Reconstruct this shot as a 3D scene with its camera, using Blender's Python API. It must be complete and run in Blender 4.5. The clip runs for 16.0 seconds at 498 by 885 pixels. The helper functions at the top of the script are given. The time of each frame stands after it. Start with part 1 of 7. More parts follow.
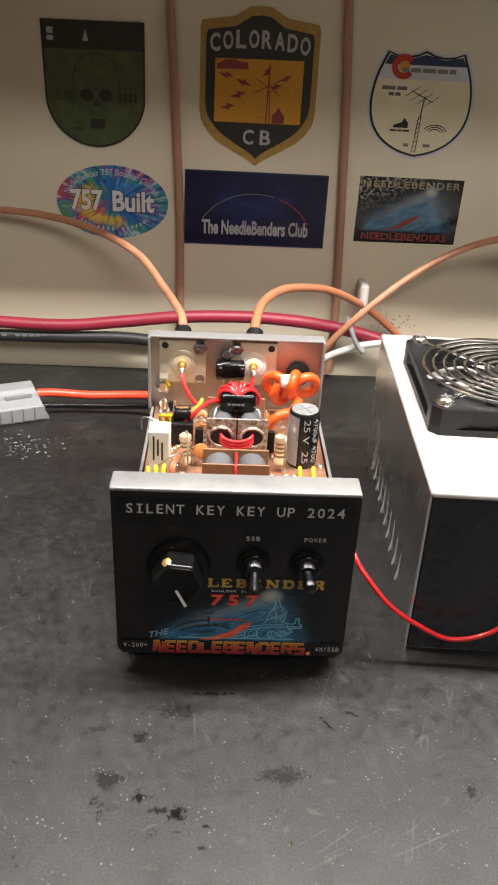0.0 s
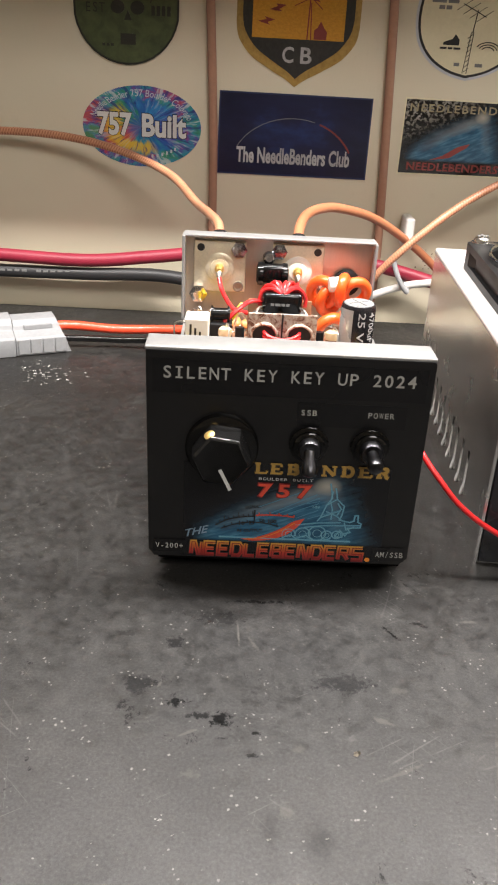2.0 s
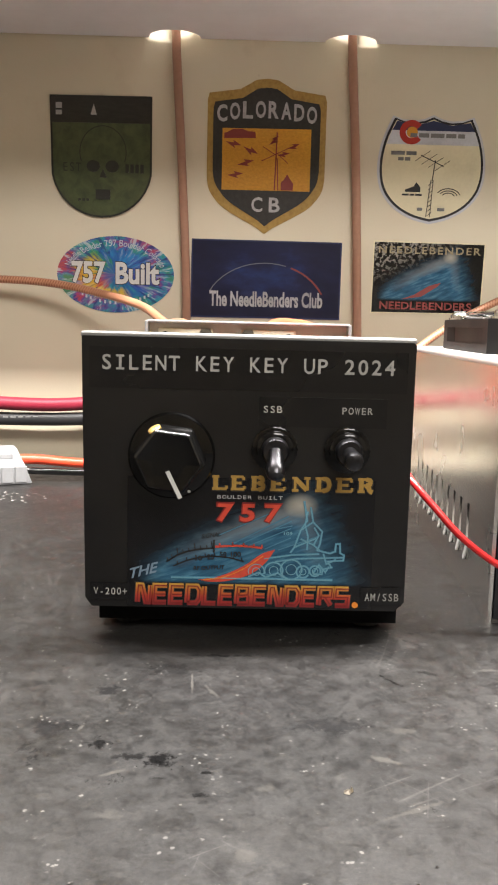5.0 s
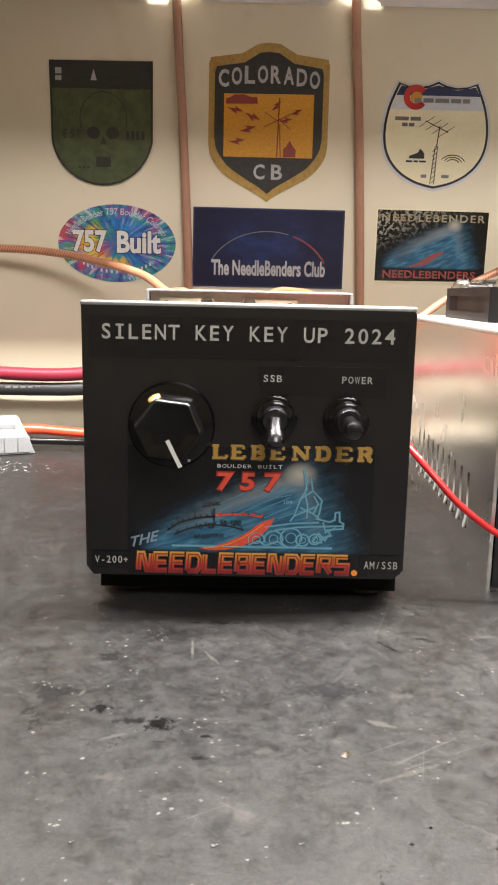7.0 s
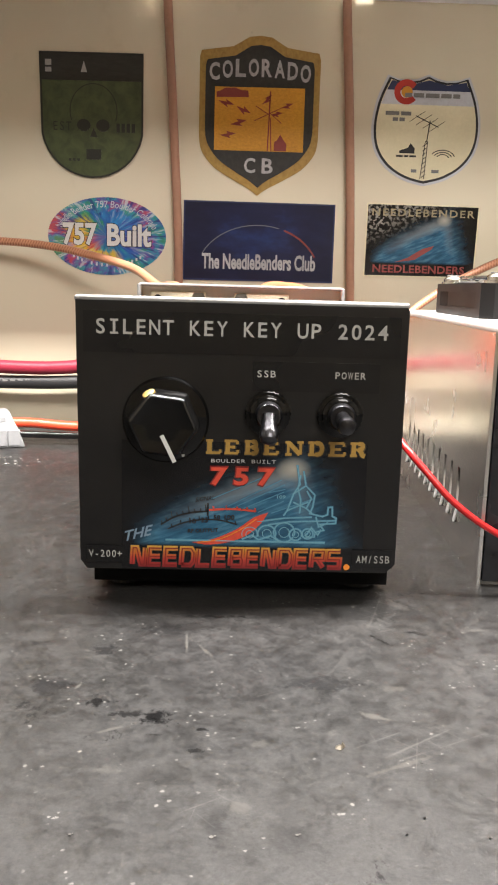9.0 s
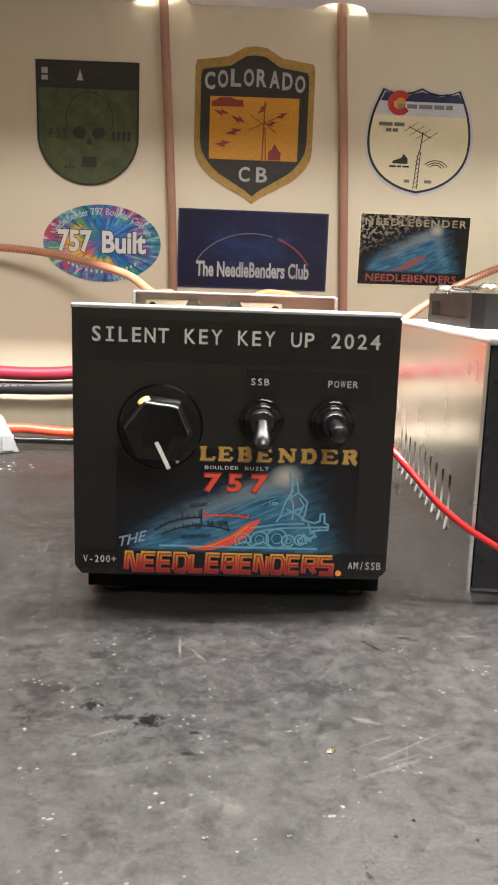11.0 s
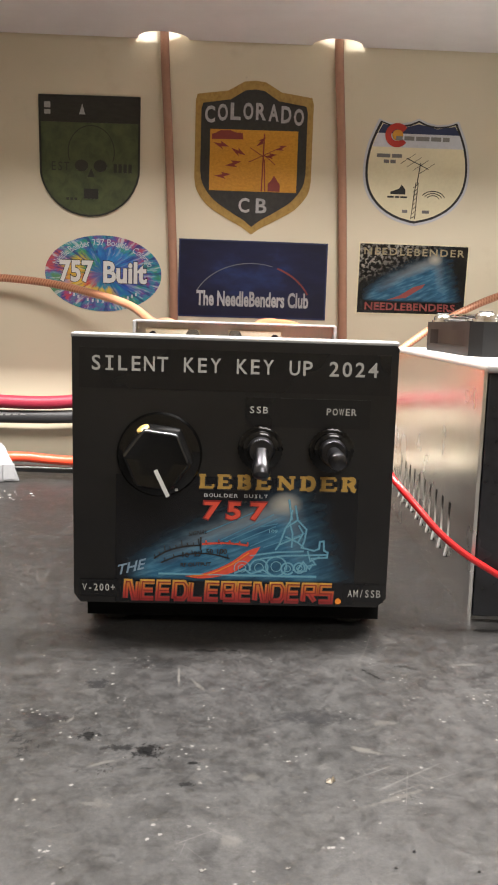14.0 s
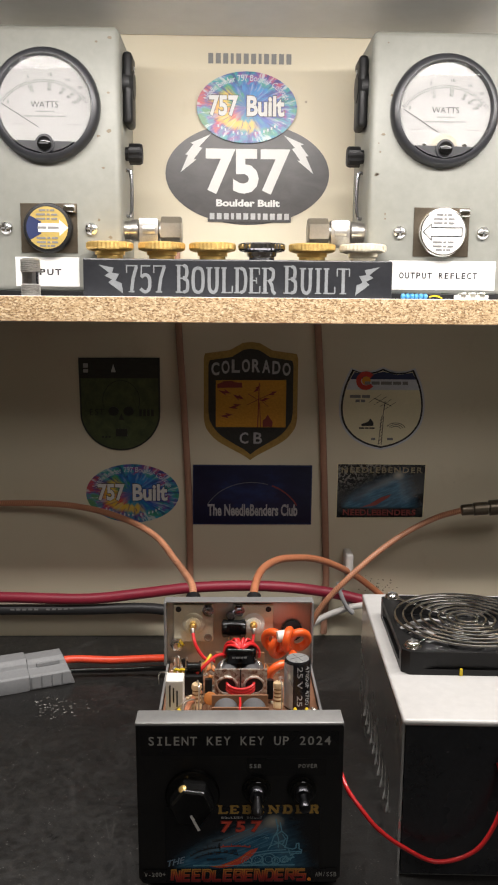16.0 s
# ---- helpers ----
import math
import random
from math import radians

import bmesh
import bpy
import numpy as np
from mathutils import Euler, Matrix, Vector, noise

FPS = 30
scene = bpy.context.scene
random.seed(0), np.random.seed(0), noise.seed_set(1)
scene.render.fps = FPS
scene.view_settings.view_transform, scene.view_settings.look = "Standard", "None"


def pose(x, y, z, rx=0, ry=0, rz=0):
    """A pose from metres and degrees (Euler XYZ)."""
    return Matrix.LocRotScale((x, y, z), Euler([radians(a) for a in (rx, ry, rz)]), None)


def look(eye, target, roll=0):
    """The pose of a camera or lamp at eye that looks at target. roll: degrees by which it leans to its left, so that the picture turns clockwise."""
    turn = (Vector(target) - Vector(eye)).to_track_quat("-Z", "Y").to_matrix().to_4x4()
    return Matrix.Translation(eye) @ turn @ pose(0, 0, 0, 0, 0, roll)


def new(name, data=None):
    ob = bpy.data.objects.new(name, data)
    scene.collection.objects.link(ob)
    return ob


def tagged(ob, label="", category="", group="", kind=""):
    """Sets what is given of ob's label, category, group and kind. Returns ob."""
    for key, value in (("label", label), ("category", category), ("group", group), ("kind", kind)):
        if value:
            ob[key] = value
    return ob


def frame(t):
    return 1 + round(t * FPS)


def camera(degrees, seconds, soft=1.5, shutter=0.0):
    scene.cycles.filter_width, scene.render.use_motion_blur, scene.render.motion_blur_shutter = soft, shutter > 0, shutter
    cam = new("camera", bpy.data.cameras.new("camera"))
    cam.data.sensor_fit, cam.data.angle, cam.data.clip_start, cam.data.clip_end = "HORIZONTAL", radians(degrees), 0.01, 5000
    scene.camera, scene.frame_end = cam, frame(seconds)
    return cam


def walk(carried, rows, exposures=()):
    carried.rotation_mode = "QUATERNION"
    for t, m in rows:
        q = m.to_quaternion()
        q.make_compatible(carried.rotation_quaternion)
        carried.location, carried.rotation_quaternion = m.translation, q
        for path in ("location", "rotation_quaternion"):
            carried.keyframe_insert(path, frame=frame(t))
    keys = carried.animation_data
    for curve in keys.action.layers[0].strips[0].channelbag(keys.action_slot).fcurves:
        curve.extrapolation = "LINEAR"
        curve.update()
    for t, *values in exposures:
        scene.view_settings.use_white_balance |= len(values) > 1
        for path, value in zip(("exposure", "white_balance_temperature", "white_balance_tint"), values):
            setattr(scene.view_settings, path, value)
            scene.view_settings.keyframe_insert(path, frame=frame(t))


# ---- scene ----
cam = camera(33.3, 16.0, soft=2.0)
PATH = [
    (0, (-0.011, -0.342, 0.325), (0.071, 1.417, -0.622), 3.1),
    (0.5, (-0.02, -0.347, 0.331), (0.045, 1.416, -0.61), 3.4),
    (1, (-0.012, -0.348, 0.33), (0.044, 1.417, -0.61), 3.4),
    (1.5, (-0.011, -0.332, 0.286), (0.037, 1.432, -0.655), 3.0),
    (2, (-0.024, -0.327, 0.233), (0.023, 1.466, -0.652), 3.2),
    (2.5, (-0.031, -0.345, 0.163), (-0.009, 1.561, -0.442), 2.7),
    (3, (-0.012, -0.359, 0.125), (0.008, 1.623, -0.142), 2.2),
    (3.5, (-0.007, -0.341, 0.124), (0.042, 1.651, -0.049), 1.9),
    (4, (-0.011, -0.311, 0.123), (0.039, 1.679, -0.062), 1.3),
    (4.2, (-0.008, -0.306, 0.118), (0.038, 1.683, -0.088), 1.3),
    (6.5, (-0.002, -0.305, 0.119), (0.016, 1.666, -0.221), 1.4),
    (7, (-0.002, -0.306, 0.118), (0.02, 1.663, -0.232), 1.3),
    (7.5, (-0.002, -0.305, 0.118), (0.026, 1.662, -0.242), 1.3),
    (8, (-0.003, -0.305, 0.119), (0.032, 1.661, -0.247), 1.3),
    (8.5, (-0.004, -0.306, 0.119), (0.041, 1.66, -0.248), 1.4),
    (11, (-0.005, -0.311, 0.12), (0.066, 1.657, -0.231), 2.0),
    (11.5, (-0.004, -0.311, 0.119), (0.067, 1.658, -0.222), 1.9),
    (12, (-0.006, -0.312, 0.12), (0.068, 1.659, -0.21), 2.0),
    (12.5, (-0.006, -0.314, 0.119), (0.067, 1.66, -0.195), 2.0),
    (13, (-0.006, -0.314, 0.119), (0.066, 1.661, -0.185), 1.9),
    (13.5, (-0.005, -0.314, 0.119), (0.063, 1.663, -0.173), 1.8),
    (14, (-0.004, -0.312, 0.12), (0.061, 1.666, -0.164), 1.8),
    (14.2, (-0.006, -0.311, 0.125), (0.061, 1.668, -0.155), 1.8),
    (14.4, (-0.01, -0.319, 0.155), (0.059, 1.659, -0.134), 1.8),
    (14.5, (-0.012, -0.324, 0.176), (0.059, 1.653, -0.117), 1.8),
    (15, (0.003, -0.384, 0.268), (0.073, 1.59, -0.042), 1.5),
    (15.5, (0.004, -0.424, 0.324), (0.07, 1.549, 0.003), 1.0),
    (16, (-0.007, -0.453, 0.355), (0.042, 1.52, 0.029), 0.5),
]
EXPOSURES = [(0, 0.86), (0.5, 0.91), (1.5, 0.96), (2.0, 1.30), (2.5, 1.60), (3.0, 1.6), (3.5, 1.25), (4.2, 1.68), (6.5, 1.98), (11, 2.05), (12.5, 2.02), (14.1, 1.9), (14.6, 1.48), (15.0, 0.28), (15.5, -0.22), (16, -0.35)]
walk(cam, [(t, look(eye, target, roll)) for t, eye, target, roll in PATH], EXPOSURES)

# ---- light: an LED strip under the upper shelf, and a ceiling panel behind ----
def area(name, m, sx, sy, watts, colour):
    d = bpy.data.lights.new(name, "AREA")
    d.shape, d.size, d.size_y, d.energy, d.color = "RECTANGLE", sx, sy, watts, colour
    o = new(name, d)
    o.matrix_world = m
    return o


area("strip_light", look((0.14, 0.072, 0.592), (0.14, 0.21, 0.22)), 0.9, 0.026, 7.4, (1.0, 0.946, 0.912))
area("ceiling_light", look((0.42, -1.30, 1.50), (0.05, 0.25, 0.1)), 0.9, 0.7, 12.8, (1.0, 0.946, 0.912))
world = bpy.data.worlds.new("room_dark")
world.use_nodes = True
world.node_tree.nodes["Background"].inputs[0].default_value = (0.9, 0.95, 1.0, 1)
world.node_tree.nodes["Background"].inputs[1].default_value = 0.02
scene.world = world


# ---- materials ----
class Nodes:
    """A short hand for building node materials."""

    def __init__(self, name):
        self.m = bpy.data.materials.new(name)
        self.m.use_nodes = True
        self.t = self.m.node_tree
        self.b = self.t.nodes["Principled BSDF"]

    def n(self, kind, **props):
        o = self.t.nodes.new(kind)
        for k, v in props.items():
            if k in o.inputs:
                o.inputs[k].default_value = v
        return o

    def link(self, a, b):
        self.t.links.new(a, b)

    def coords(self, which="Object", scale=(1, 1, 1), turn=(0, 0, 0)):
        c, mp = self.n("ShaderNodeTexCoord"), self.n("ShaderNodeMapping")
        mp.vector_type = "TEXTURE"
        mp.inputs["Scale"].default_value, mp.inputs["Rotation"].default_value = tuple(1 / q for q in scale), turn
        self.link(c.outputs[which], mp.inputs["Vector"])
        return mp.outputs["Vector"]

    def noise(self, vec, scale, detail=4.0, rough=0.55, distort=0.0):
        o = self.n("ShaderNodeTexNoise", Scale=scale, Detail=detail, Roughness=rough, Distortion=distort)
        self.link(vec, o.inputs["Vector"])
        return o.outputs["Fac"]

    def ramp(self, fac, stops, constant=False):
        o = self.n("ShaderNodeValToRGB")
        o.color_ramp.interpolation = "CONSTANT" if constant else "LINEAR"
        while len(o.color_ramp.elements) < len(stops):
            o.color_ramp.elements.new(0.5)
        for e, (p, c) in zip(o.color_ramp.elements, stops):
            e.position, e.color = p, (*c, 1) if isinstance(c, tuple) else (c, c, c, 1)
        self.link(fac, o.inputs["Fac"])
        return o.outputs["Color"]

    def mix(self, fac, a, b, kind="MIX"):
        o = self.n("ShaderNodeMix")
        o.data_type, o.blend_type = "RGBA", kind
        for v, s in ((fac, o.inputs[0]), (a, o.inputs[6]), (b, o.inputs[7])):
            if isinstance(v, (int, float)):
                s.default_value = v if s == o.inputs[0] else (v, v, v, 1)
            elif isinstance(v, tuple):
                s.default_value = (*v, 1)
            else:
                self.link(v, s)
        return o.outputs[2]

    def math(self, op, a, b=0.0, c=0.0):
        o = self.n("ShaderNodeMath")
        o.operation = op
        for v, s in zip((a, b, c), o.inputs):
            if isinstance(v, (int, float)):
                s.default_value = v
            else:
                self.link(v, s)
        return o.outputs[0]

    def split(self, vec):
        o = self.n("ShaderNodeSeparateXYZ")
        self.link(vec, o.inputs[0])
        return o.outputs

    def out(self, colour=None, rough=None, bump=None, strength=0.2, distance=0.0005, metal=0.0, coat=0.0, spec=None):
        for v, s in ((colour, "Base Color"), (rough, "Roughness")):
            if v is None:
                continue
            if isinstance(v, tuple):
                self.b.inputs[s].default_value = (*v, 1)
            elif isinstance(v, (int, float)):
                self.b.inputs[s].default_value = v
            else:
                self.link(v, self.b.inputs[s])
        if bump is not None:
            o = self.n("ShaderNodeBump", Strength=strength, Distance=distance)
            self.link(bump, o.inputs["Height"])
            self.link(o.outputs[0], self.b.inputs["Normal"])
        self.b.inputs["Metallic"].default_value = metal
        self.b.inputs["Coat Weight"].default_value = coat
        if spec is not None:
            self.b.inputs["Specular IOR Level"].default_value = spec
        return self.m


def plain(name, col, rough=0.5, metal=0.0, var=0.12, scale=120.0, bump=0.1, coat=0.0, spec=None, stretch=(1, 1, 1)):
    """A worn surface of one colour: fine grain, wide stains, uneven gloss."""
    k = Nodes(name)
    v = k.coords("Object", stretch)
    fine, wide = k.noise(v, scale * 4, 5), k.noise(v, scale * 0.35, 3)
    f = k.math("ADD", k.math("MULTIPLY", fine, 0.5), k.math("MULTIPLY", wide, 0.5))
    lo, hi = tuple(c * (1 - var) for c in col), tuple(min(1, c * (1 + var)) for c in col)
    c = k.ramp(f, [(0.3, lo), (0.7, hi)])
    r = k.math("ADD", k.math("MULTIPLY", k.math("SUBTRACT", wide, 0.5), 0.25), rough)
    return k.out(c, r, fine, bump, 0.0003, metal, coat, spec)


def table_material():
    k = Nodes("black_bench_mat")
    v = k.coords()
    wide = k.noise(v, 9, 5, 0.6)
    blot = k.noise(k.coords("Object", (1, 1, 1), (0, 0, 0.3)), 150, 8, 0.75, 0.2)
    grain = k.noise(v, 800, 6, 0.8)
    f = k.math("ADD", k.math("MULTIPLY", wide, 0.20), k.math("ADD", k.math("MULTIPLY", blot, 0.24), k.math("MULTIPLY", grain, 0.56)))
    c = k.ramp(f, [(0.35, (0.0042, 0.0042, 0.0043)), (0.45, (0.0086, 0.0083, 0.0079)), (0.55, (0.0142, 0.0136, 0.0126)), (0.66, (0.036, 0.0343, 0.031))])
    # broad wiped smears, paler and darker by turns
    smear = k.noise(k.coords("Object", (34, 13, 1), (0, 0, 0.9)), 1.0, 4, 0.55, 0.3)
    c = k.mix(k.ramp(smear, [(0.34, 0.40), (0.48, 0.0)]), c, (0.006, 0.006, 0.0063))
    c = k.mix(k.ramp(smear, [(0.54, 0.0), (0.72, 0.22)]), c, (0.040, 0.038, 0.035))
    # pale rubbed patches with ragged edges
    rub = k.noise(k.coords("Object", (17, 12, 1), (0, 0, -0.4)), 1.7, 10, 0.8, 0.5)
    c = k.mix(k.ramp(rub, [(0.56, 0.0), (0.62, 0.16), (0.72, 0.34)]), c, (0.070, 0.067, 0.062))
    # black gouged patches
    gouge = k.noise(k.coords("Object", (24, 20, 1), (0, 0, 0.25)), 1.8, 10, 0.8, 0.4)
    dull = k.ramp(gouge, [(0.615, 0.0), (0.64, 0.75)])
    c = k.mix(dull, c, (0.008, 0.008, 0.0083))
    # stains and scuffs where they lie: middle, half sizes, turn, how deep, colour
    torn = k.noise(k.coords("Object", (1, 1, 1)), 330, 8, 0.75, 0.3)
    soft = k.noise(v, 120, 6, 0.7)
    black, grey, pale = (0.004, 0.004, 0.0042), (0.012, 0.012, 0.0125), (0.105, 0.101, 0.092)
    for x, y, rx, ry, turn, deep, edge, col in (
            (-0.0228, -0.0922, 0.0068, 0.0062, 0.0, 0.95, 0.9, black), (-0.0300, -0.0905, 0.0075, 0.0026, 0.0, 0.8, 1.3, black),
            (-0.0400, -0.0838, 0.0062, 0.0028, 0.1, 0.9, 1.2, black), (-0.0110, -0.1088, 0.0034, 0.0017, 0.3, 0.8, 1.3, black),
            (-0.0090, -0.0980, 0.0024, 0.0012, 0.0, 0.9, 1.0, black), (-0.0220, -0.1010, 0.0026, 0.0010, 0.0, 0.7, 1.2, black),
            (-0.0070, -0.0188, 0.0165, 0.0016, 0.0, 0.8, 1.1, black), (-0.0430, -0.0480, 0.0060, 0.0055, 0.0, 0.85, 0.9, grey),
            (-0.0560, -0.0745, 0.0090, 0.0075, -0.3, 0.75, 0.6, grey), (0.0260, -0.0700, 0.0150, 0.0080, 0.1, 0.6, 0.9, grey),
            (0.0510, -0.0385, 0.0075, 0.0012, -0.95, 0.9, 1.3, black), (0.0110, -0.1430, 0.0085, 0.0120, 0.4, 0.45, 0.4, grey),
            (-0.0050, -0.1400, 0.0055, 0.0130, 0.1, 0.35, 0.4, grey), (-0.0260, -0.0315, 0.0160, 0.0060, 0.0, 0.65, 0.9, grey),
            (0.0420, -0.1145, 0.0150, 0.0013, 0.46, 0.55, 0.7, pale), (-0.0165, -0.0420, 0.0006, 0.0120, 0.05, 0.7, 0.6, pale),
            (-0.0100, -0.0480, 0.0075, 0.0012, -1.1, 0.5, 0.6, pale), (0.0400, -0.0900, 0.0062, 0.0019, -0.4, 0.6, 0.7, pale),
            (-0.0340, -0.0985, 0.0068, 0.0009, 0.5, 0.55, 0.7, pale), (0.0865, -0.0275, 0.0075, 0.0016, 0.1, 0.6, 0.6, pale),
            (-0.0475, -0.0745, 0.0032, 0.0007, 1.2, 0.6, 0.6, pale), (0.0060, -0.1050, 0.0040, 0.0024, 0.2, 0.35, 0.9, pale),
            (0.0260, -0.0715, 0.0130, 0.0050, 0.05, 0.7, 1.1, grey), (0.0620, -0.0300, 0.0060, 0.0016, -0.4, 0.8, 1.2, black),
            (0.0005, -0.1330, 0.0035, 0.0045, 0.3, 0.45, 0.9, pale), (-0.0330, -0.1180, 0.0050, 0.0028, 0.0, 0.4, 0.9, pale),
            (0.0480, -0.0730, 0.0060, 0.0022, 0.2, 0.4, 1.0, pale), (-0.0640, -0.0440, 0.0075, 0.0030, 0.1, 0.5, 1.1, grey)):
        co, mp, ln = k.n("ShaderNodeTexCoord"), k.n("ShaderNodeMapping"), k.n("ShaderNodeVectorMath")
        mp.vector_type, ln.operation = "TEXTURE", "LENGTH"
        mp.inputs["Location"].default_value, mp.inputs["Rotation"].default_value, mp.inputs["Scale"].default_value = (x, y, 0), (0, 0, turn), (rx, ry, 1)
        k.link(co.outputs["Object"], mp.inputs["Vector"])
        k.link(mp.outputs["Vector"], ln.inputs[0])
        rag = k.math("ADD", k.math("MULTIPLY", torn, 0.65), k.math("MULTIPLY", soft, 0.35))
        g = k.math("ADD", k.math("SUBTRACT", 0.75, ln.outputs["Value"]), k.math("MULTIPLY", k.math("SUBTRACT", rag, 0.5), 5.0 * edge))
        m = k.ramp(g, [(0.0, 0.0), (0.35 if edge > 0.5 else 0.8, deep)])
        c = k.mix(m, c, col)
        dull = k.math("MAXIMUM", dull, m)
    # thin straight scratches, broken up
    for turn, sx, sy, sc, at in ((0.55, 0.5, 14, 3.0, 0.50), (-0.8, 0.5, 16, 2.6, 0.52), (1.35, 0.5, 12, 3.4, 0.48), (1.75, 0.5, 18, 2.2, 0.54), (2.3, 0.5, 15, 2.8, 0.47)):
        s = k.noise(k.coords("Object", (sx, sy, 1), (0, 0, turn)), sc, 1, 0.3)
        line = k.ramp(s, [(at - 0.003, 0.0), (at, 1.0), (at + 0.003, 0.0)])
        line = k.math("MULTIPLY", line, k.ramp(k.noise(v, 24 + 20 * (at - 0.45), 4, 0.6), [(0.565, 0.0), (0.62, 0.6)]))
        c = k.mix(line, c, (0.078, 0.075, 0.070))
    # pale nicks of uneven outline
    jit = k.n("ShaderNodeTexNoise", Scale=900.0)
    k.link(v, jit.inputs["Vector"])
    w = k.n("ShaderNodeVectorMath")
    w.operation = "MULTIPLY_ADD"
    k.link(jit.outputs["Color"], w.inputs[0])
    w.inputs[1].default_value = (0.0012, 0.0012, 0.0)
    k.link(v, w.inputs[2])
    for scale, lo, hi, col in ((420.0, 0.12, 0.22, (0.15, 0.146, 0.136)), (300.0, 0.10, 0.20, (0.15, 0.146, 0.136)), (120.0, 0.03, 0.075, (0.19, 0.185, 0.172))):
        vor = k.n("ShaderNodeTexVoronoi", Scale=scale)
        k.link(w.outputs[0], vor.inputs["Vector"])
        dot = k.math("MULTIPLY", k.ramp(vor.outputs["Distance"], [(lo, 1.0), (hi, 0.0)]), k.ramp(k.noise(v, scale * 0.22, 2), [(0.58, 0.0), (0.64, 1.0)]))
        c = k.mix(dot, c, col)
    r = k.ramp(k.math("ADD", k.math("MULTIPLY", blot, 0.5), k.math("MULTIPLY", rub, 0.5)), [(0.40, 0.36), (0.60, 0.62)])
    h = k.math("ADD", k.math("MULTIPLY", grain, 0.6), k.math("ADD", blot, k.math("MULTIPLY", gouge, -0.5)))
    m = k.out(c, r, h, 0.17, 0.0006)
    # the gloss is worn unevenly, and gone where it is gouged or scuffed
    worn = k.ramp(f, [(0.40, 0.50), (0.50, 0.64), (0.60, 0.80)])
    k.link(k.math("MULTIPLY", worn, k.math("SUBTRACT", 1.0, k.math("MULTIPLY", dull, 0.9))), k.b.inputs["Specular IOR Level"])
    return m


def wall_material():
    k = Nodes("cream_wall_paint")
    v = k.coords()
    wide, mid, fine = k.noise(v, 4, 3), k.noise(v, 30, 5, 0.6), k.noise(v, 500, 3)
    c = k.ramp(wide, [(0.3, (0.58, 0.52, 0.385)), (0.7, (0.68, 0.62, 0.475))])
    c = k.mix(k.ramp(mid, [(0.62, 0.0), (0.8, 0.25)]), c, (0.42, 0.34, 0.22))
    vor = k.n("ShaderNodeTexVoronoi", Scale=26.0)
    k.link(v, vor.inputs["Vector"])
    c = k.mix(k.math("MULTIPLY", k.ramp(vor.outputs["Distance"], [(0.02, 0.8), (0.045, 0.0)]), k.ramp(k.noise(v, 12, 2), [(0.5, 0.0), (0.6, 1.0)])), c, (0.16, 0.12, 0.08))
    return k.out(c, 0.5, k.math("ADD", fine, k.math("MULTIPLY", mid, 0.6)), 0.18, 0.0006)


def chipboard_material():
    k = Nodes("raw_chipboard_edge")
    v = k.coords("Object", (0.75, 1.2, 1.25))
    warp = k.n("ShaderNodeTexNoise", Scale=150.0)
    k.link(v, warp.inputs["Vector"])
    w = k.n("ShaderNodeVectorMath")
    w.operation = "MULTIPLY_ADD"
    k.link(warp.outputs["Color"], w.inputs[0])
    w.inputs[1].default_value = (0.006, 0.006, 0.006)
    k.link(v, w.inputs[2])
    vor = k.n("ShaderNodeTexVoronoi", Scale=760.0)
    k.link(w.outputs[0], vor.inputs["Vector"])
    s = k.split(vor.outputs["Color"])
    c = k.ramp(s[0], [(0.0, (0.20, 0.115, 0.05)), (0.22, (0.42, 0.28, 0.145)), (0.6, (0.54, 0.39, 0.22)), (1.0, (0.66, 0.53, 0.34))])
    c = k.mix(k.ramp(vor.outputs["Distance"], [(0.5, 0.0), (0.85, 0.3)]), c, (0.16, 0.09, 0.04))
    c = k.mix(k.ramp(k.noise(v, 560, 4, 0.65), [(0.54, 0.0), (0.60, 0.85)]), c, (0.15, 0.085, 0.035))
    return k.out(c, 0.7, vor.outputs["Distance"], 0.35, 0.0006)


def braid_material(name, lo, hi, period=430.0):
    k = Nodes(name)
    c = k.n("ShaderNodeTexCoord")
    s = k.split(c.outputs["UV"])
    a = k.math("SINE", k.math("ADD", k.math("MULTIPLY", s[0], period * 6.2832), k.math("MULTIPLY", s[1], 3 * 6.2832)))
    b = k.math("SINE", k.math("SUBTRACT", k.math("MULTIPLY", s[0], period * 6.2832), k.math("MULTIPLY", s[1], 3 * 6.2832)))
    f = k.math("MULTIPLY_ADD", k.math("ADD", k.math("MULTIPLY", a, 0.6), k.math("MULTIPLY", b, 0.4)), 0.5, 0.5)
    col = k.ramp(f, [(0.15, lo), (0.6, hi)])
    col = k.mix(k.ramp(k.noise(k.coords(), 60, 3), [(0.4, 0.0), (0.75, 0.3)]), col, tuple(x * 0.6 for x in lo))
    return k.out(col, 0.36, f, 0.18, 0.0003, 0.0, 0.35)


def brushed(name, col, rough=0.3, stretch=(1, 1, 1), var=0.12, relief=0.08):
    k = Nodes(name)
    g, wide = k.noise(k.coords("Object", stretch), 90, 4, 0.6), k.noise(k.coords(), 25, 4, 0.6)
    c = k.ramp(k.math("ADD", k.math("MULTIPLY", g, 0.6), k.math("MULTIPLY", wide, 0.4)), [(0.3, tuple(x * (1 - var) for x in col)), (0.7, col)])
    return k.out(c, k.math("MULTIPLY_ADD", k.math("SUBTRACT", wide, 0.5), 0.3, rough), g, relief, 0.0002, 1.0)


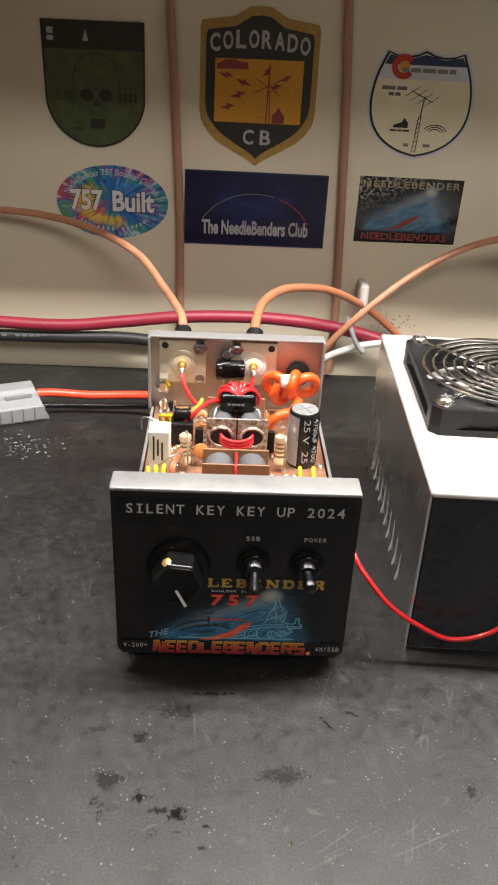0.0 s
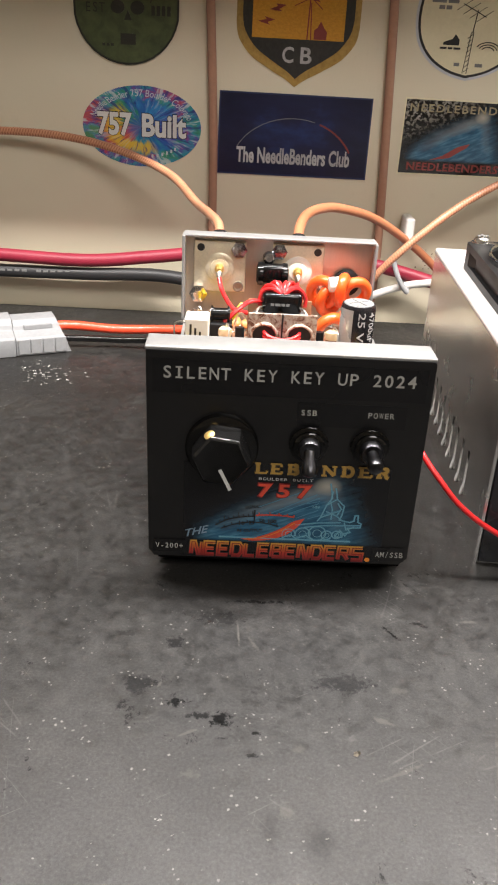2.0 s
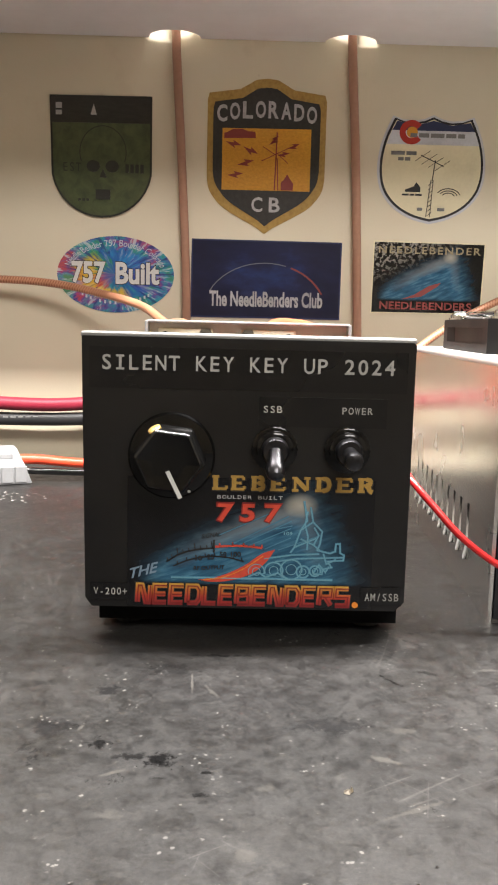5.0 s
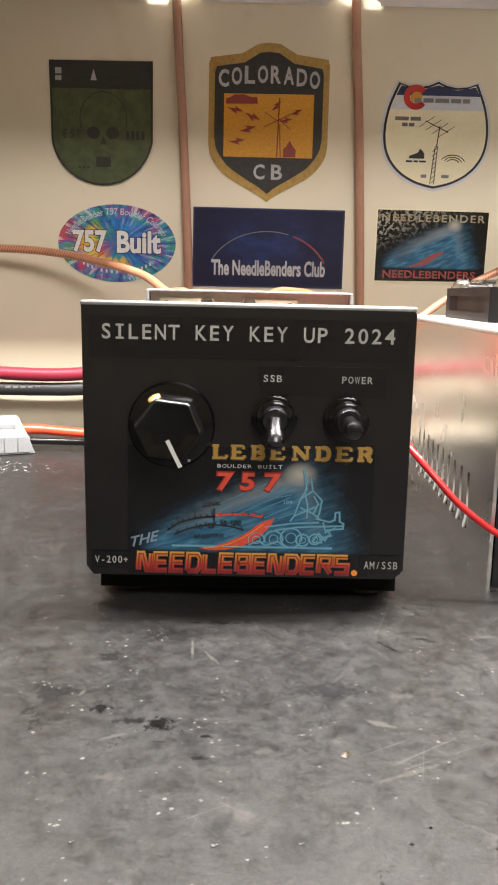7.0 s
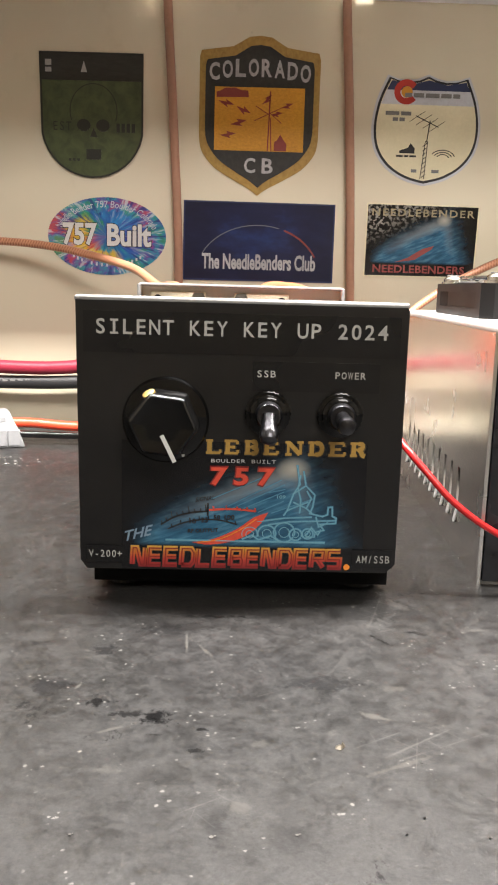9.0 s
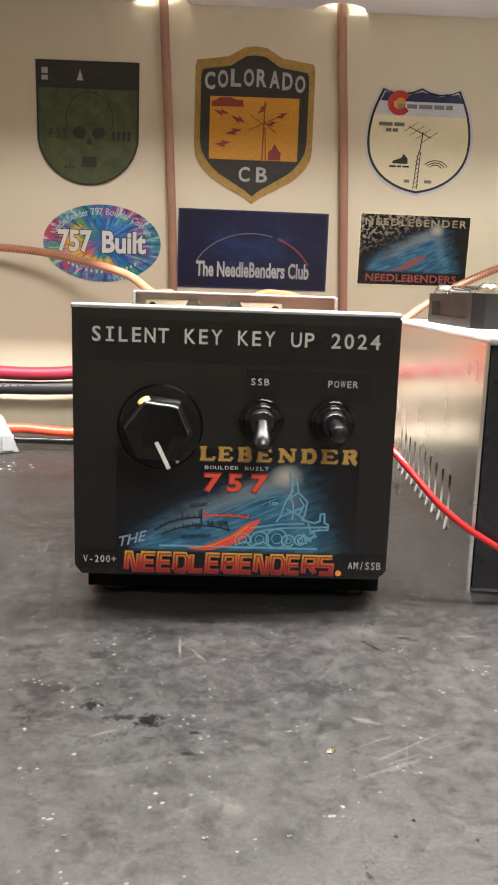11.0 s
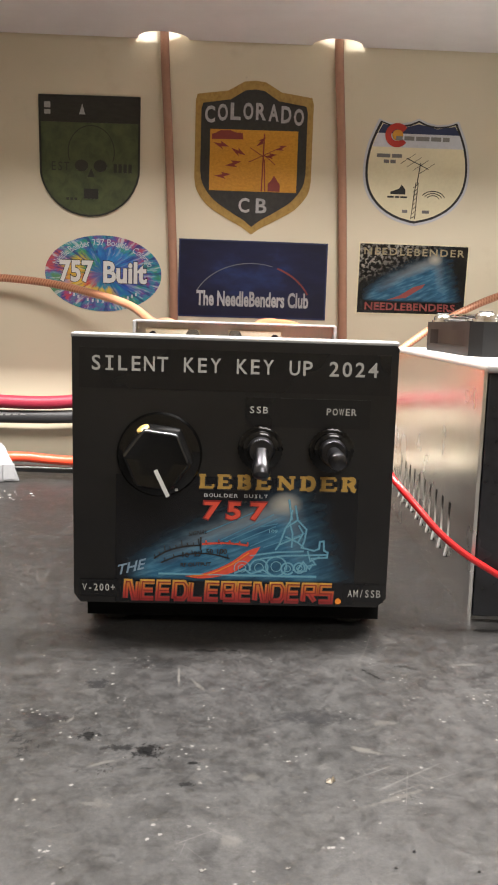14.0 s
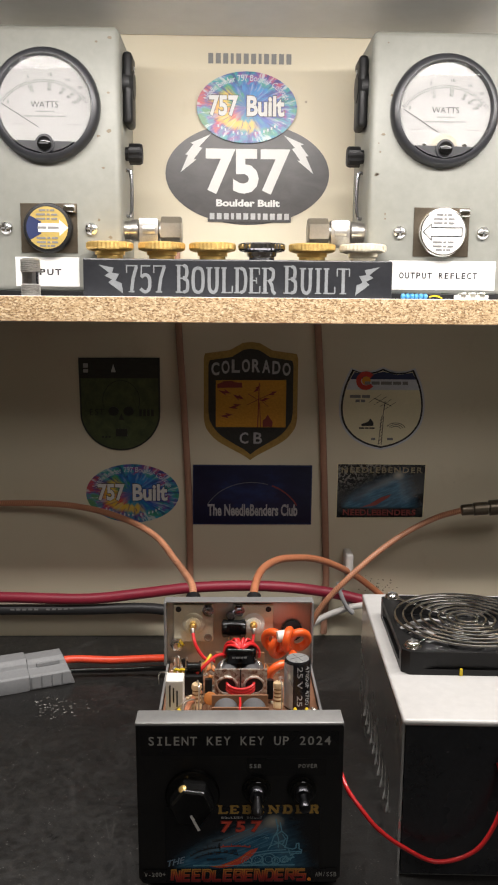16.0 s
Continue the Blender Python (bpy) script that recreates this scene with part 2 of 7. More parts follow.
def dye_material():
    """Tie-dye: patches of hue round the middle, a yellow ring, fine rays of white and dark blue that widen to the rim."""
    k = Nodes("tie_dye_print")
    v = k.coords("UV")
    s = k.split(v)
    x, y = k.math("SUBTRACT", s[0], 0.5), k.math("SUBTRACT", s[1], 0.5)
    r = k.math("SQRT", k.math("ADD", k.math("MULTIPLY", x, x), k.math("MULTIPLY", y, y)))
    a = k.math("ARCTAN2", y, x)
    n1 = k.noise(v, 7, 3)

    def rays(fine, slip):
        o = k.n("ShaderNodeCombineXYZ")
        k.link(k.math("MULTIPLY", k.math("COSINE", a), fine), o.inputs[0])
        k.link(k.math("MULTIPLY", k.math("SINE", a), fine), o.inputs[1])
        k.link(k.math("MULTIPLY_ADD", r, 5.0, slip), o.inputs[2])
        return k.noise(o.outputs[0], 1.0, 3, 0.6)

    wide, mid, thin = rays(2.0, 3.0), rays(6.0, 9.0), rays(9.0, 21.0)
    turn = k.math("FRACT", k.math("ADD", k.math("MULTIPLY_ADD", a, 0.15915, 0.5), k.math("MULTIPLY", k.math("SUBTRACT", k.math("ADD", mid, n1), 1.0), 0.34)))
    c = k.ramp(turn, [(0.0, (0.50, 0.035, 0.06)), (0.13, (0.55, 0.10, 0.03)), (0.24, (0.02, 0.26, 0.33)), (0.36, (0.015, 0.10, 0.40)), (0.50, (0.045, 0.04, 0.33)), (0.66, (0.02, 0.22, 0.50)), (0.78, (0.015, 0.10, 0.36)), (0.88, (0.02, 0.26, 0.09)), (0.95, (0.52, 0.30, 0.03)), (1.0, (0.50, 0.035, 0.06))])
    # rim: rose and pale teal by turns
    rim = k.ramp(wide, [(0.38, (0.45, 0.05, 0.09)), (0.46, (0.10, 0.07, 0.30)), (0.54, (0.03, 0.28, 0.36)), (0.62, (0.04, 0.26, 0.12))])
    edge = k.math("ADD", r, k.math("MULTIPLY", k.math("SUBTRACT", mid, 0.5), 0.20))
    c = k.mix(k.ramp(edge, [(0.32, 0.0), (0.37, 0.9)]), c, rim)
    ring = k.math("MULTIPLY", k.ramp(edge, [(0.18, 0.0), (0.22, 0.95), (0.29, 0.9), (0.35, 0.0)]), k.ramp(k.math("SINE", k.math("MULTIPLY_ADD", a, 1.0, 4.2)), [(0.0, 0.0), (0.25, 1.0)]))
    c = k.mix(ring, c, (0.66, 0.44, 0.04))
    c = k.mix(k.ramp(edge, [(0.08, 0.85), (0.17, 0.0)]), c, (0.03, 0.11, 0.34))
    c = k.mix(k.math("MULTIPLY", k.ramp(thin, [(0.36, 0.8), (0.45, 0.0)]), k.ramp(r, [(0.06, 0.3), (0.25, 1.0)])), c, (0.012, 0.03, 0.17))
    white = k.math("MULTIPLY", k.ramp(thin, [(0.55, 0.0), (0.63, 1.0)]), k.ramp(r, [(0.05, 0.10), (0.30, 0.28), (0.46, 0.75)]))
    return k.out(k.mix(white, c, (0.55, 0.60, 0.62)), 0.3)


def night_print(name, tint=(0.009, 0.013, 0.052), glow=(0.018, 0.046, 0.18)):
    """A dark blue printed sky, brighter in its middle."""
    k = Nodes(name)
    v = k.coords("UV")
    s = k.split(v)
    x, y = k.math("SUBTRACT", s[0], 0.5), k.math("SUBTRACT", s[1], 0.55)
    d = k.math("SQRT", k.math("ADD", k.math("MULTIPLY", x, x), k.math("MULTIPLY", y, y)))
    f = k.math("ADD", k.math("SUBTRACT", 0.75, d), k.math("MULTIPLY", k.math("SUBTRACT", k.noise(v, 5, 4), 0.5), 0.9))
    return k.out(k.ramp(f, [(0.15, (0.004, 0.006, 0.03)), (0.5, tint), (0.9, glow)]), 0.28)


def mist_print(name, glare=0.0):
    """Black print with a blue wedge of mist that rises to the right, white along its crest."""
    k = Nodes(name)
    v = k.coords("UV")
    s = k.split(v)
    n1, n2 = k.noise(v, 4, 5, 0.6), k.noise(k.coords("UV", (4, 17, 1), (0, 0, 0.62)), 1.6, 4)
    n3 = k.noise(v, 11, 5, 0.65)
    wob = k.math("ADD", k.math("MULTIPLY", k.math("SUBTRACT", n1, 0.5), 0.16), k.math("MULTIPLY", k.math("SUBTRACT", n3, 0.5), 0.07))
    crest = k.math("ADD", k.math("MULTIPLY_ADD", s[0], 0.83, 0.30), wob)
    fall = k.math("ADD", k.math("MULTIPLY_ADD", s[0], -4.2, 4.08), k.math("MULTIPLY", wob, 4.5))
    below = k.math("SMOOTH_MIN", k.math("SUBTRACT", crest, s[1]), k.math("MULTIPLY", k.math("SUBTRACT", fall, s[1]), 0.30), 0.16)
    deep = k.math("ADD", below, 0.2)
    body = k.ramp(deep, [(0.07, 0.0), (0.16, 0.12), (0.24, 0.45), (0.36, 1.0), (0.6, 0.95), (0.9, 0.55)])
    right = k.ramp(k.math("ADD", s[0], wob), [(0.03, 0.0), (0.16, 0.8)])
    floor_ = k.ramp(s[1], [(0.17, 0.0), (0.21, 1.0)])
    m = k.math("MULTIPLY", k.math("MULTIPLY", body, right), floor_)
    blue = k.ramp(k.math("ADD", k.math("MULTIPLY", n2, 0.7), k.math("MULTIPLY", n1, 0.3)), [(0.30, (0.012, 0.055, 0.115)), (0.50, (0.032, 0.14, 0.25)), (0.70, (0.12, 0.32, 0.45))])
    white = k.math("MULTIPLY", k.ramp(deep, [(0.13, 0.0), (0.23, 0.85), (0.27, 0.8), (0.38, 0.0)]), k.ramp(s[0], [(0.15, 0.05), (0.40, 0.6), (0.66, 1.0), (0.80, 0.0)]))
    dx, dy = k.math("SUBTRACT", s[0], 0.700), k.math("MULTIPLY", k.math("SUBTRACT", s[1], 0.80), 0.75)
    lamp = k.ramp(k.math("SQRT", k.math("ADD", k.math("MULTIPLY", dx, dx), k.math("MULTIPLY", dy, dy))), [(0.0, 0.85), (0.025, 0.6), (0.075, 0.0)])
    c = k.mix(m, (0.004, 0.004, 0.005), k.mix(white, blue, (0.40, 0.44, 0.45)))
    c = k.mix(lamp, c, (0.42, 0.40, 0.33))
    # pale flecks at upper left: glare on crinkled film, put into the colour
    if glare:
        glare_mask = k.math("MULTIPLY", k.ramp(k.noise(k.coords("UV", (1.6, 1, 1)), 17, 5, 0.65), [(0.51, 0.0), (0.55, 1.0)]), k.ramp(k.math("SUBTRACT", k.math("MULTIPLY", s[1], 1.2), k.math("MULTIPLY", s[0], 0.9)), [(0.42, 0.0), (0.85, 1.0)]))
        c = k.mix(glare_mask, c, (0.27, 0.26, 0.23))
    return k.out(c, 0.22)


def mottled_print(name, col, dark, scale=9.0):
    k = Nodes(name)
    v = k.coords("UV")
    c = k.ramp(k.noise(v, scale, 5, 0.65, 0.5), [(0.35, dark), (0.65, col)])
    return k.out(c, 0.35, k.noise(v, 60, 3), 0.08)


def tinned():
    """Tinned copper: bright solder swept over with bare and burnt patches."""
    k = Nodes("tinned_copper")
    v = k.coords()
    n1, n2 = k.noise(v, 260, 6, 0.7, 0.6), k.noise(v, 700, 4, 0.6)
    c = k.ramp(n1, [(0.38, (0.16, 0.07, 0.045)), (0.46, (0.46, 0.33, 0.26)), (0.54, (0.62, 0.57, 0.50)), (0.7, (0.72, 0.69, 0.63))])
    return k.out(c, k.ramp(n2, [(0.3, 0.25), (0.7, 0.5)]), n1, 0.5, 0.0006, 0.65)


M_TABLE, M_WALL, M_CHIP = table_material(), wall_material(), chipboard_material()
M_MELAMINE = plain("grey_white_melamine", (0.70, 0.71, 0.73), 0.45, var=0.06, scale=12)
M_ROOM = plain("room_plaster", (0.76, 0.71, 0.62), 0.7, var=0.06, scale=4)
M_FLOOR = plain("room_floor", (0.52, 0.46, 0.36), 0.6, scale=6)
M_COPPER_BRAID = braid_material("braided_coax", (0.34, 0.135, 0.07), (0.55, 0.26, 0.15))
M_COAX = plain("tan_coax_jacket", (0.44, 0.165, 0.08), 0.38, coat=0.3, scale=80)
M_COAX_WALL = plain("brown_coax_jacket", (0.36, 0.19, 0.125), 0.4, coat=0.3, scale=60)
M_RED_CABLE = plain("dark_red_cable", (0.24, 0.016, 0.035), 0.45, scale=60)
M_BLACK_CABLE = plain("black_cable", (0.02, 0.02, 0.021), 0.45, scale=60)
M_BRONZE_NUT = plain("dull_bronze_nut", (0.30, 0.27, 0.22), 0.4, 0.8)
M_NICKEL = plain("satin_nickel", (0.40, 0.385, 0.355), 0.34, 0.9, var=0.25, scale=160)
M_WHITE_CABLE = plain("white_cable", (0.62, 0.60, 0.57), 0.45, scale=60)
M_RED_WIRE = plain("bright_red_wire", (0.62, 0.02, 0.022), 0.3, scale=60, coat=0.3)
M_ORANGE_RED = plain("orange_red_wire", (0.80, 0.075, 0.03), 0.3, scale=60, coat=0.3)
M_ORANGE = plain("orange_wire", (0.84, 0.115, 0.018), 0.30, scale=60, coat=0.5, var=0.08)
M_YELLOW = plain("yellow_wire", (0.75, 0.55, 0.02), 0.35)
M_GREY_PLASTIC = plain("grey_plastic", (0.26, 0.265, 0.27), 0.5, scale=90)
M_PANEL = plain("satin_black_paint", (0.0088, 0.0086, 0.0088), 0.33, var=0.25, scale=50, bump=0.05, spec=0.46)
M_GLOSS = plain("gloss_black_plastic", (0.005, 0.005, 0.005), 0.12, var=0.2, scale=60, bump=0.02, spec=0.36)
M_FILM = plain("clear_black_label", (0.0078, 0.0078, 0.0084), 0.28, var=0.2, scale=40, bump=0.03, spec=0.38)
M_BLACK = plain("black_plastic", (0.007, 0.007, 0.0075), 0.45, scale=60, spec=0.35)
M_ALU_EDGE = plain("grey_sheet_edge", (0.33, 0.33, 0.325), 0.42, 0.5, scale=60)
M_ALU_SIDE = brushed("polished_aluminium_side", (0.84, 0.825, 0.80), 0.25, (1, 10, 1), 0.06, 0.0)
M_LOUVRE = plain("bright_pressed_tongue", (0.86, 0.85, 0.82), 0.30, 0.6, var=0.08)
M_WHITE_TOP = plain("satin_silver_lid", (0.60, 0.592, 0.575), 0.48, 0.2, var=0.08, scale=40)
M_STEEL = brushed("steel_plate", (0.60, 0.57, 0.52), 0.42, (8, 1, 1))
M_CHROME = plain("bright_chrome", (0.85, 0.84, 0.82), 0.12, 1.0, var=0.05)
M_DARK_CHROME = plain("dark_chrome", (0.40, 0.40, 0.42), 0.2, 1.0, var=0.1)
M_LEVER = plain("smoky_chrome", (0.065, 0.065, 0.07), 0.30, 1.0, var=0.2, scale=300, bump=0.3)
M_GOLD_DIM = plain("worn_gold_ink", (0.26, 0.22, 0.13), 0.4, var=0.4, scale=300)
M_BRASS = plain("brass", (0.85, 0.58, 0.20), 0.38, 0.85, var=0.12, scale=200)
M_BRASS_DULL = plain("pale_brass", (0.78, 0.71, 0.55), 0.42, 0.55, var=0.12, scale=200)
M_SOLDER = plain("tinned_solder", (0.66, 0.62, 0.55), 0.3, 0.9, var=0.25, scale=150, bump=0.4)
M_PCB = plain("copper_circuit_board", (0.30, 0.15, 0.085), 0.42, 0.3, var=0.35, scale=90, bump=0.2)
M_PCB_BROWN = plain("brown_board", (0.30, 0.15, 0.075), 0.5, var=0.2, scale=90)
M_FERRITE = plain("grey_ferrite", (0.115, 0.115, 0.118), 0.55, scale=100)
M_CEMENT = plain("white_ceramic", (0.78, 0.76, 0.70), 0.5, var=0.05)
M_TAN = plain("tan_resistor_body", (0.68, 0.51, 0.30), 0.35)
M_BAND = plain("resistor_band", (0.20, 0.09, 0.03), 0.4)
M_DISC = plain("orange_ceramic_disc", (0.55, 0.20, 0.05), 0.4)
M_SLEEVE = plain("silver_can_print", (0.42, 0.43, 0.43), 0.3, 0.5)
M_CAP = plain("black_can_sleeve", (0.012, 0.012, 0.014), 0.22, scale=60)
M_PAPER = plain("white_label_tape", (0.70, 0.69, 0.66), 0.4, var=0.03)
M_INK = plain("black_ink", (0.015, 0.015, 0.016), 0.45)
M_INK_GREY = plain("grey_ink", (0.18, 0.18, 0.175), 0.45)
M_WHITE_INK = plain("white_ink", (0.62, 0.62, 0.60), 0.4, var=0.05)
M_CARD_TEXT = plain("faded_white_ink", (0.40, 0.40, 0.41), 0.4, var=0.3, scale=150)
M_LETTER = plain("white_label_lettering", (0.36, 0.36, 0.34), 0.35, var=0.08)
M_DIM_LETTER = plain("worn_white_ink", (0.42, 0.42, 0.42), 0.45, var=0.2)
M_MIST = mist_print("blue_mist_print")
M_MIST_GLARE = mist_print("glare_blue_mist_print", 1.0)
M_DYE, M_NIGHT = dye_material(), night_print("blue_night_print")
M_GREEN = mottled_print("dark_green_print", (0.080, 0.105, 0.042), (0.046, 0.062, 0.028))
M_GREEN_BAND = mottled_print("charcoal_print", (0.028, 0.028, 0.024), (0.018, 0.018, 0.016))
M_GOLD_EDGE = mottled_print("gold_patch_edge", (0.42, 0.27, 0.07), (0.31, 0.19, 0.045), 30)
M_CHARCOAL = mottled_print("charcoal_patch", (0.032, 0.031, 0.029), (0.02, 0.02, 0.019), 30)
M_AMBER = mottled_print("amber_patch_field", (0.62, 0.31, 0.03), (0.5, 0.23, 0.02), 30)
M_MAROON = plain("maroon_ink", (0.22, 0.035, 0.03), 0.5)
M_CREAM = plain("cream_sticker", (0.70, 0.64, 0.44), 0.4, var=0.05)
M_FLAG_RED = plain("flag_red", (0.42, 0.03, 0.02), 0.4)
M_FLAG_BLUE = plain("dark_blue_ink", (0.02, 0.03, 0.09), 0.4)
M_FLAG_WHITE = plain("grey_white_ink", (0.52, 0.54, 0.58), 0.4)
M_GOLD_INK = plain("gold_lettering", (0.36, 0.22, 0.05), 0.35, var=0.3, scale=400)
M_RED_INK = plain("red_lettering", (0.60, 0.07, 0.04), 0.35, var=0.2)
M_ORANGE_INK = plain("orange_lettering", (0.75, 0.24, 0.03), 0.35, var=0.2)


def title_print():
    """Yellow at the letters' tops, through orange to dark red at their feet."""
    k = Nodes("sunset_lettering")
    z = k.split(k.coords("Generated"))[2]
    return k.out(k.ramp(z, [(0.0, (0.20, 0.015, 0.02)), (0.4, (0.42, 0.045, 0.03)), (0.7, (0.52, 0.15, 0.03)), (1.0, (0.56, 0.33, 0.06))]), 0.35)


M_TITLE = title_print()
M_ICE = plain("ice_blue_line", (0.17, 0.38, 0.47), 0.35)
M_ICE_DIM = plain("dim_blue_line", (0.06, 0.20, 0.30), 0.35)
M_SCALE = plain("grey_scale_print", (0.035, 0.035, 0.036), 0.5)
M_WORD = plain("pale_blue_lettering", (0.17, 0.25, 0.33), 0.4, var=0.2, scale=300)
M_SIGN = plain("slate_black_sign", (0.014, 0.015, 0.018), 0.4, var=0.3, scale=60, bump=0.2)
M_SILVER_INK = plain("silver_lettering", (0.17, 0.18, 0.185), 0.5, 0.0, var=0.15)
M_OVAL = mottled_print("charcoal_oval_print", (0.075, 0.07, 0.068), (0.05, 0.047, 0.046), 6)
M_METER = plain("grey_green_hammered_paint", (0.222, 0.224, 0.196), 0.42, var=0.09, scale=40, bump=0.15)
M_CHIPPED = plain("bare_worn_metal", (0.16, 0.13, 0.09), 0.5, 0.3)
M_DIAL = plain("white_dial_card", (0.29, 0.29, 0.28), 0.7, var=0.02)
M_BROWN_MET = plain("brown_bronze_plug", (0.11, 0.09, 0.065), 0.35, 0.7)
M_CLEAR_YELLOW = plain("gold_foil_label", (0.55, 0.40, 0.12), 0.35, 0.4)
M_BLUE_BEAD = plain("blue_bead", (0.06, 0.26, 0.50), 0.35)
M_CRUMB = plain("pale_crumb", (0.115, 0.110, 0.100), 0.7)
M_CRYSTAL = plain("white_crumb", (0.48, 0.47, 0.44), 0.5)
M_TITLE_CORE = plain("deep_red_lettering", (0.20, 0.016, 0.014), 0.35, var=0.3, scale=300)
M_TINNED = tinned()
M_TRAY = plain("matt_black_tray", (0.0035, 0.0035, 0.0036), 0.7, spec=0.12)
M_SCUFFED = plain("scuffed_black_front", (0.016, 0.017, 0.020), 0.24, var=0.4, scale=70, bump=0.06)
M_BEZEL = plain("charcoal_moulding", (0.020, 0.021, 0.024), 0.36, var=0.15, scale=60)
M_TIE = plain("pale_grey_tie", (0.34, 0.34, 0.35), 0.4)
M_GLOW_LINE = plain("soft_blue_line", (0.07, 0.24, 0.36), 0.35, var=0.3, scale=300)
M_SOOT = plain("black_scuff", (0.005, 0.005, 0.005), 0.9, spec=0.1)
M_GLASS = Nodes("meter_glass").m
M_GLASS.node_tree.nodes["Principled BSDF"].inputs["Transmission Weight"].default_value = 1.0
M_GLASS.node_tree.nodes["Principled BSDF"].inputs["Roughness"].default_value = 0.02
M_GLASS.node_tree.nodes["Principled BSDF"].inputs["IOR"].default_value = 1.12


# ---- mesh helpers ----
def thing(name, at, label, category, group="", kind=""):
    o = new(name)
    o.empty_display_size = 0.01
    o.matrix_basis = Matrix.Translation(at)
    return tagged(o, label, category, group, kind)


def part(name, bm, material, parent=None, label="", smooth=False):
    """Links bm, drawn in world places, as one mesh under parent."""
    me = bpy.data.meshes.new(name)
    bmesh.ops.recalc_face_normals(bm, faces=bm.faces)
    if smooth:
        for f in bm.faces:
            f.smooth = True
        for e in bm.edges:
            e.smooth = e.is_manifold and e.calc_face_angle(0) < 0.7
    bm.to_mesh(me)
    bm.free()
    me.materials.append(material)
    o = new(name, me)
    if parent:
        o.parent = parent
        m = parent.matrix_basis.copy()
        p = parent.parent
        if p:
            m = p.matrix_basis @ parent.matrix_parent_inverse @ m
        o.matrix_parent_inverse = m.inverted()
    return tagged(o, label) if label else o


def box(lo, hi, bevel=0.0, seg=2, bm=None):
    one = bmesh.new()
    bmesh.ops.create_cube(one, size=1)
    for v in one.verts:
        v.co = [a + (b - a) * (c + 0.5) for a, b, c in zip(lo, hi, v.co)]
    if bevel:
        bmesh.ops.bevel(one, geom=one.edges[:], offset=bevel, segments=seg, profile=0.5, affect="EDGES")
    return merge(bm, one)


def merge(bm, one):
    if bm is None:
        return one
    me = bpy.data.meshes.new("tmp")
    one.to_mesh(me)
    one.free()
    bm.from_mesh(me)
    bpy.data.meshes.remove(me)
    return bm


def lathe(at, axis, profile, seg=24, bm=None, knurl=0.0):
    """Turns (radius, height) steps round an axis through at. knurl: share by which every other step of the rim sinks."""
    bm = bm or bmesh.new()
    q = Vector((0, 0, 1)).rotation_difference(Vector(axis))
    rings = []
    for r, h in profile:
        ring = []
        for i in range(seg):
            a = 2 * math.pi * i / seg
            k = 1 - (knurl if i % 2 else 0)
            ring.append(bm.verts.new(Vector(at) + q @ Vector((r * k * math.cos(a), r * k * math.sin(a), h))))
        rings.append(ring)
    for a, b in zip(rings, rings[1:]):
        for i in range(seg):
            bm.faces.new((a[i], a[(i + 1) % seg], b[(i + 1) % seg], b[i]))
    bm.faces.new(rings[0][::-1]), bm.faces.new(rings[-1])
    return bm


def rod(a, b, r, seg=16, bm=None):
    a, b = Vector(a), Vector(b)
    return lathe(a, b - a, [(r, 0), (r, (b - a).length)], seg, bm)


def spline(pts, n=8, closed=False):
    pts, out = [Vector(p) for p in pts], []
    m = len(pts)
    for i in range(m if closed else m - 1):
        p = [pts[(i + k) % m] if closed else pts[min(max(i + k, 0), m - 1)] for k in (-1, 0, 1, 2)]
        for s in range(n):
            t = s / n
            out.append(0.5 * (2 * p[1] + (p[2] - p[0]) * t + (2 * p[0] - 5 * p[1] + 4 * p[2] - p[3]) * t * t + (3 * p[1] - p[0] - 3 * p[2] + p[3]) * t**3))
    return out if closed else out + [pts[-1]]


def tube(pts, r, seg=12, n=8, bm=None, closed=False):
    """A round cable along a smooth line through pts; its UV runs in metres along and once round."""
    bm = bm or bmesh.new()
    uv = bm.loops.layers.uv.verify()
    line = spline(pts, n, closed) if n > 1 else [Vector(p) for p in pts]
    side, rings, run = Vector((0.0, 0.0, 1.0)), [], [0.0]
    count = len(line)
    for i, p in enumerate(line):
        t = (line[(i + 1) % count] - line[i - 1]) if closed or 0 < i < count - 1 else (line[1] - line[0] if i == 0 else line[-1] - line[-2])
        t.normalize()
        side = side - t * side.dot(t)
        if side.length < 1e-4:
            side = t.orthogonal()
        side.normalize()
        up = t.cross(side)
        rings.append([bm.verts.new(p + r * (math.cos(2 * math.pi * k / seg) * side + math.sin(2 * math.pi * k / seg) * up)) for k in range(seg)])
        if i:
            run.append(run[-1] + (p - line[i - 1]).length)
    pairs = list(zip(rings, rings[1:], run, run[1:]))
    if closed:
        pairs.append((rings[-1], rings[0], run[-1], run[-1] + 0.002))
    for a, b, u0, u1 in pairs:
        for k in range(seg):
            f = bm.faces.new((a[k], a[(k + 1) % seg], b[(k + 1) % seg], b[k]))
            for lp, (u, v) in zip(f.loops, ((u0, k), (u0, k + 1), (u1, k + 1), (u1, k))):
                lp[uv].uv = (u, v / seg)
    if not closed:
        bm.faces.new(rings[0][::-1]), bm.faces.new(rings[-1])
    return bm


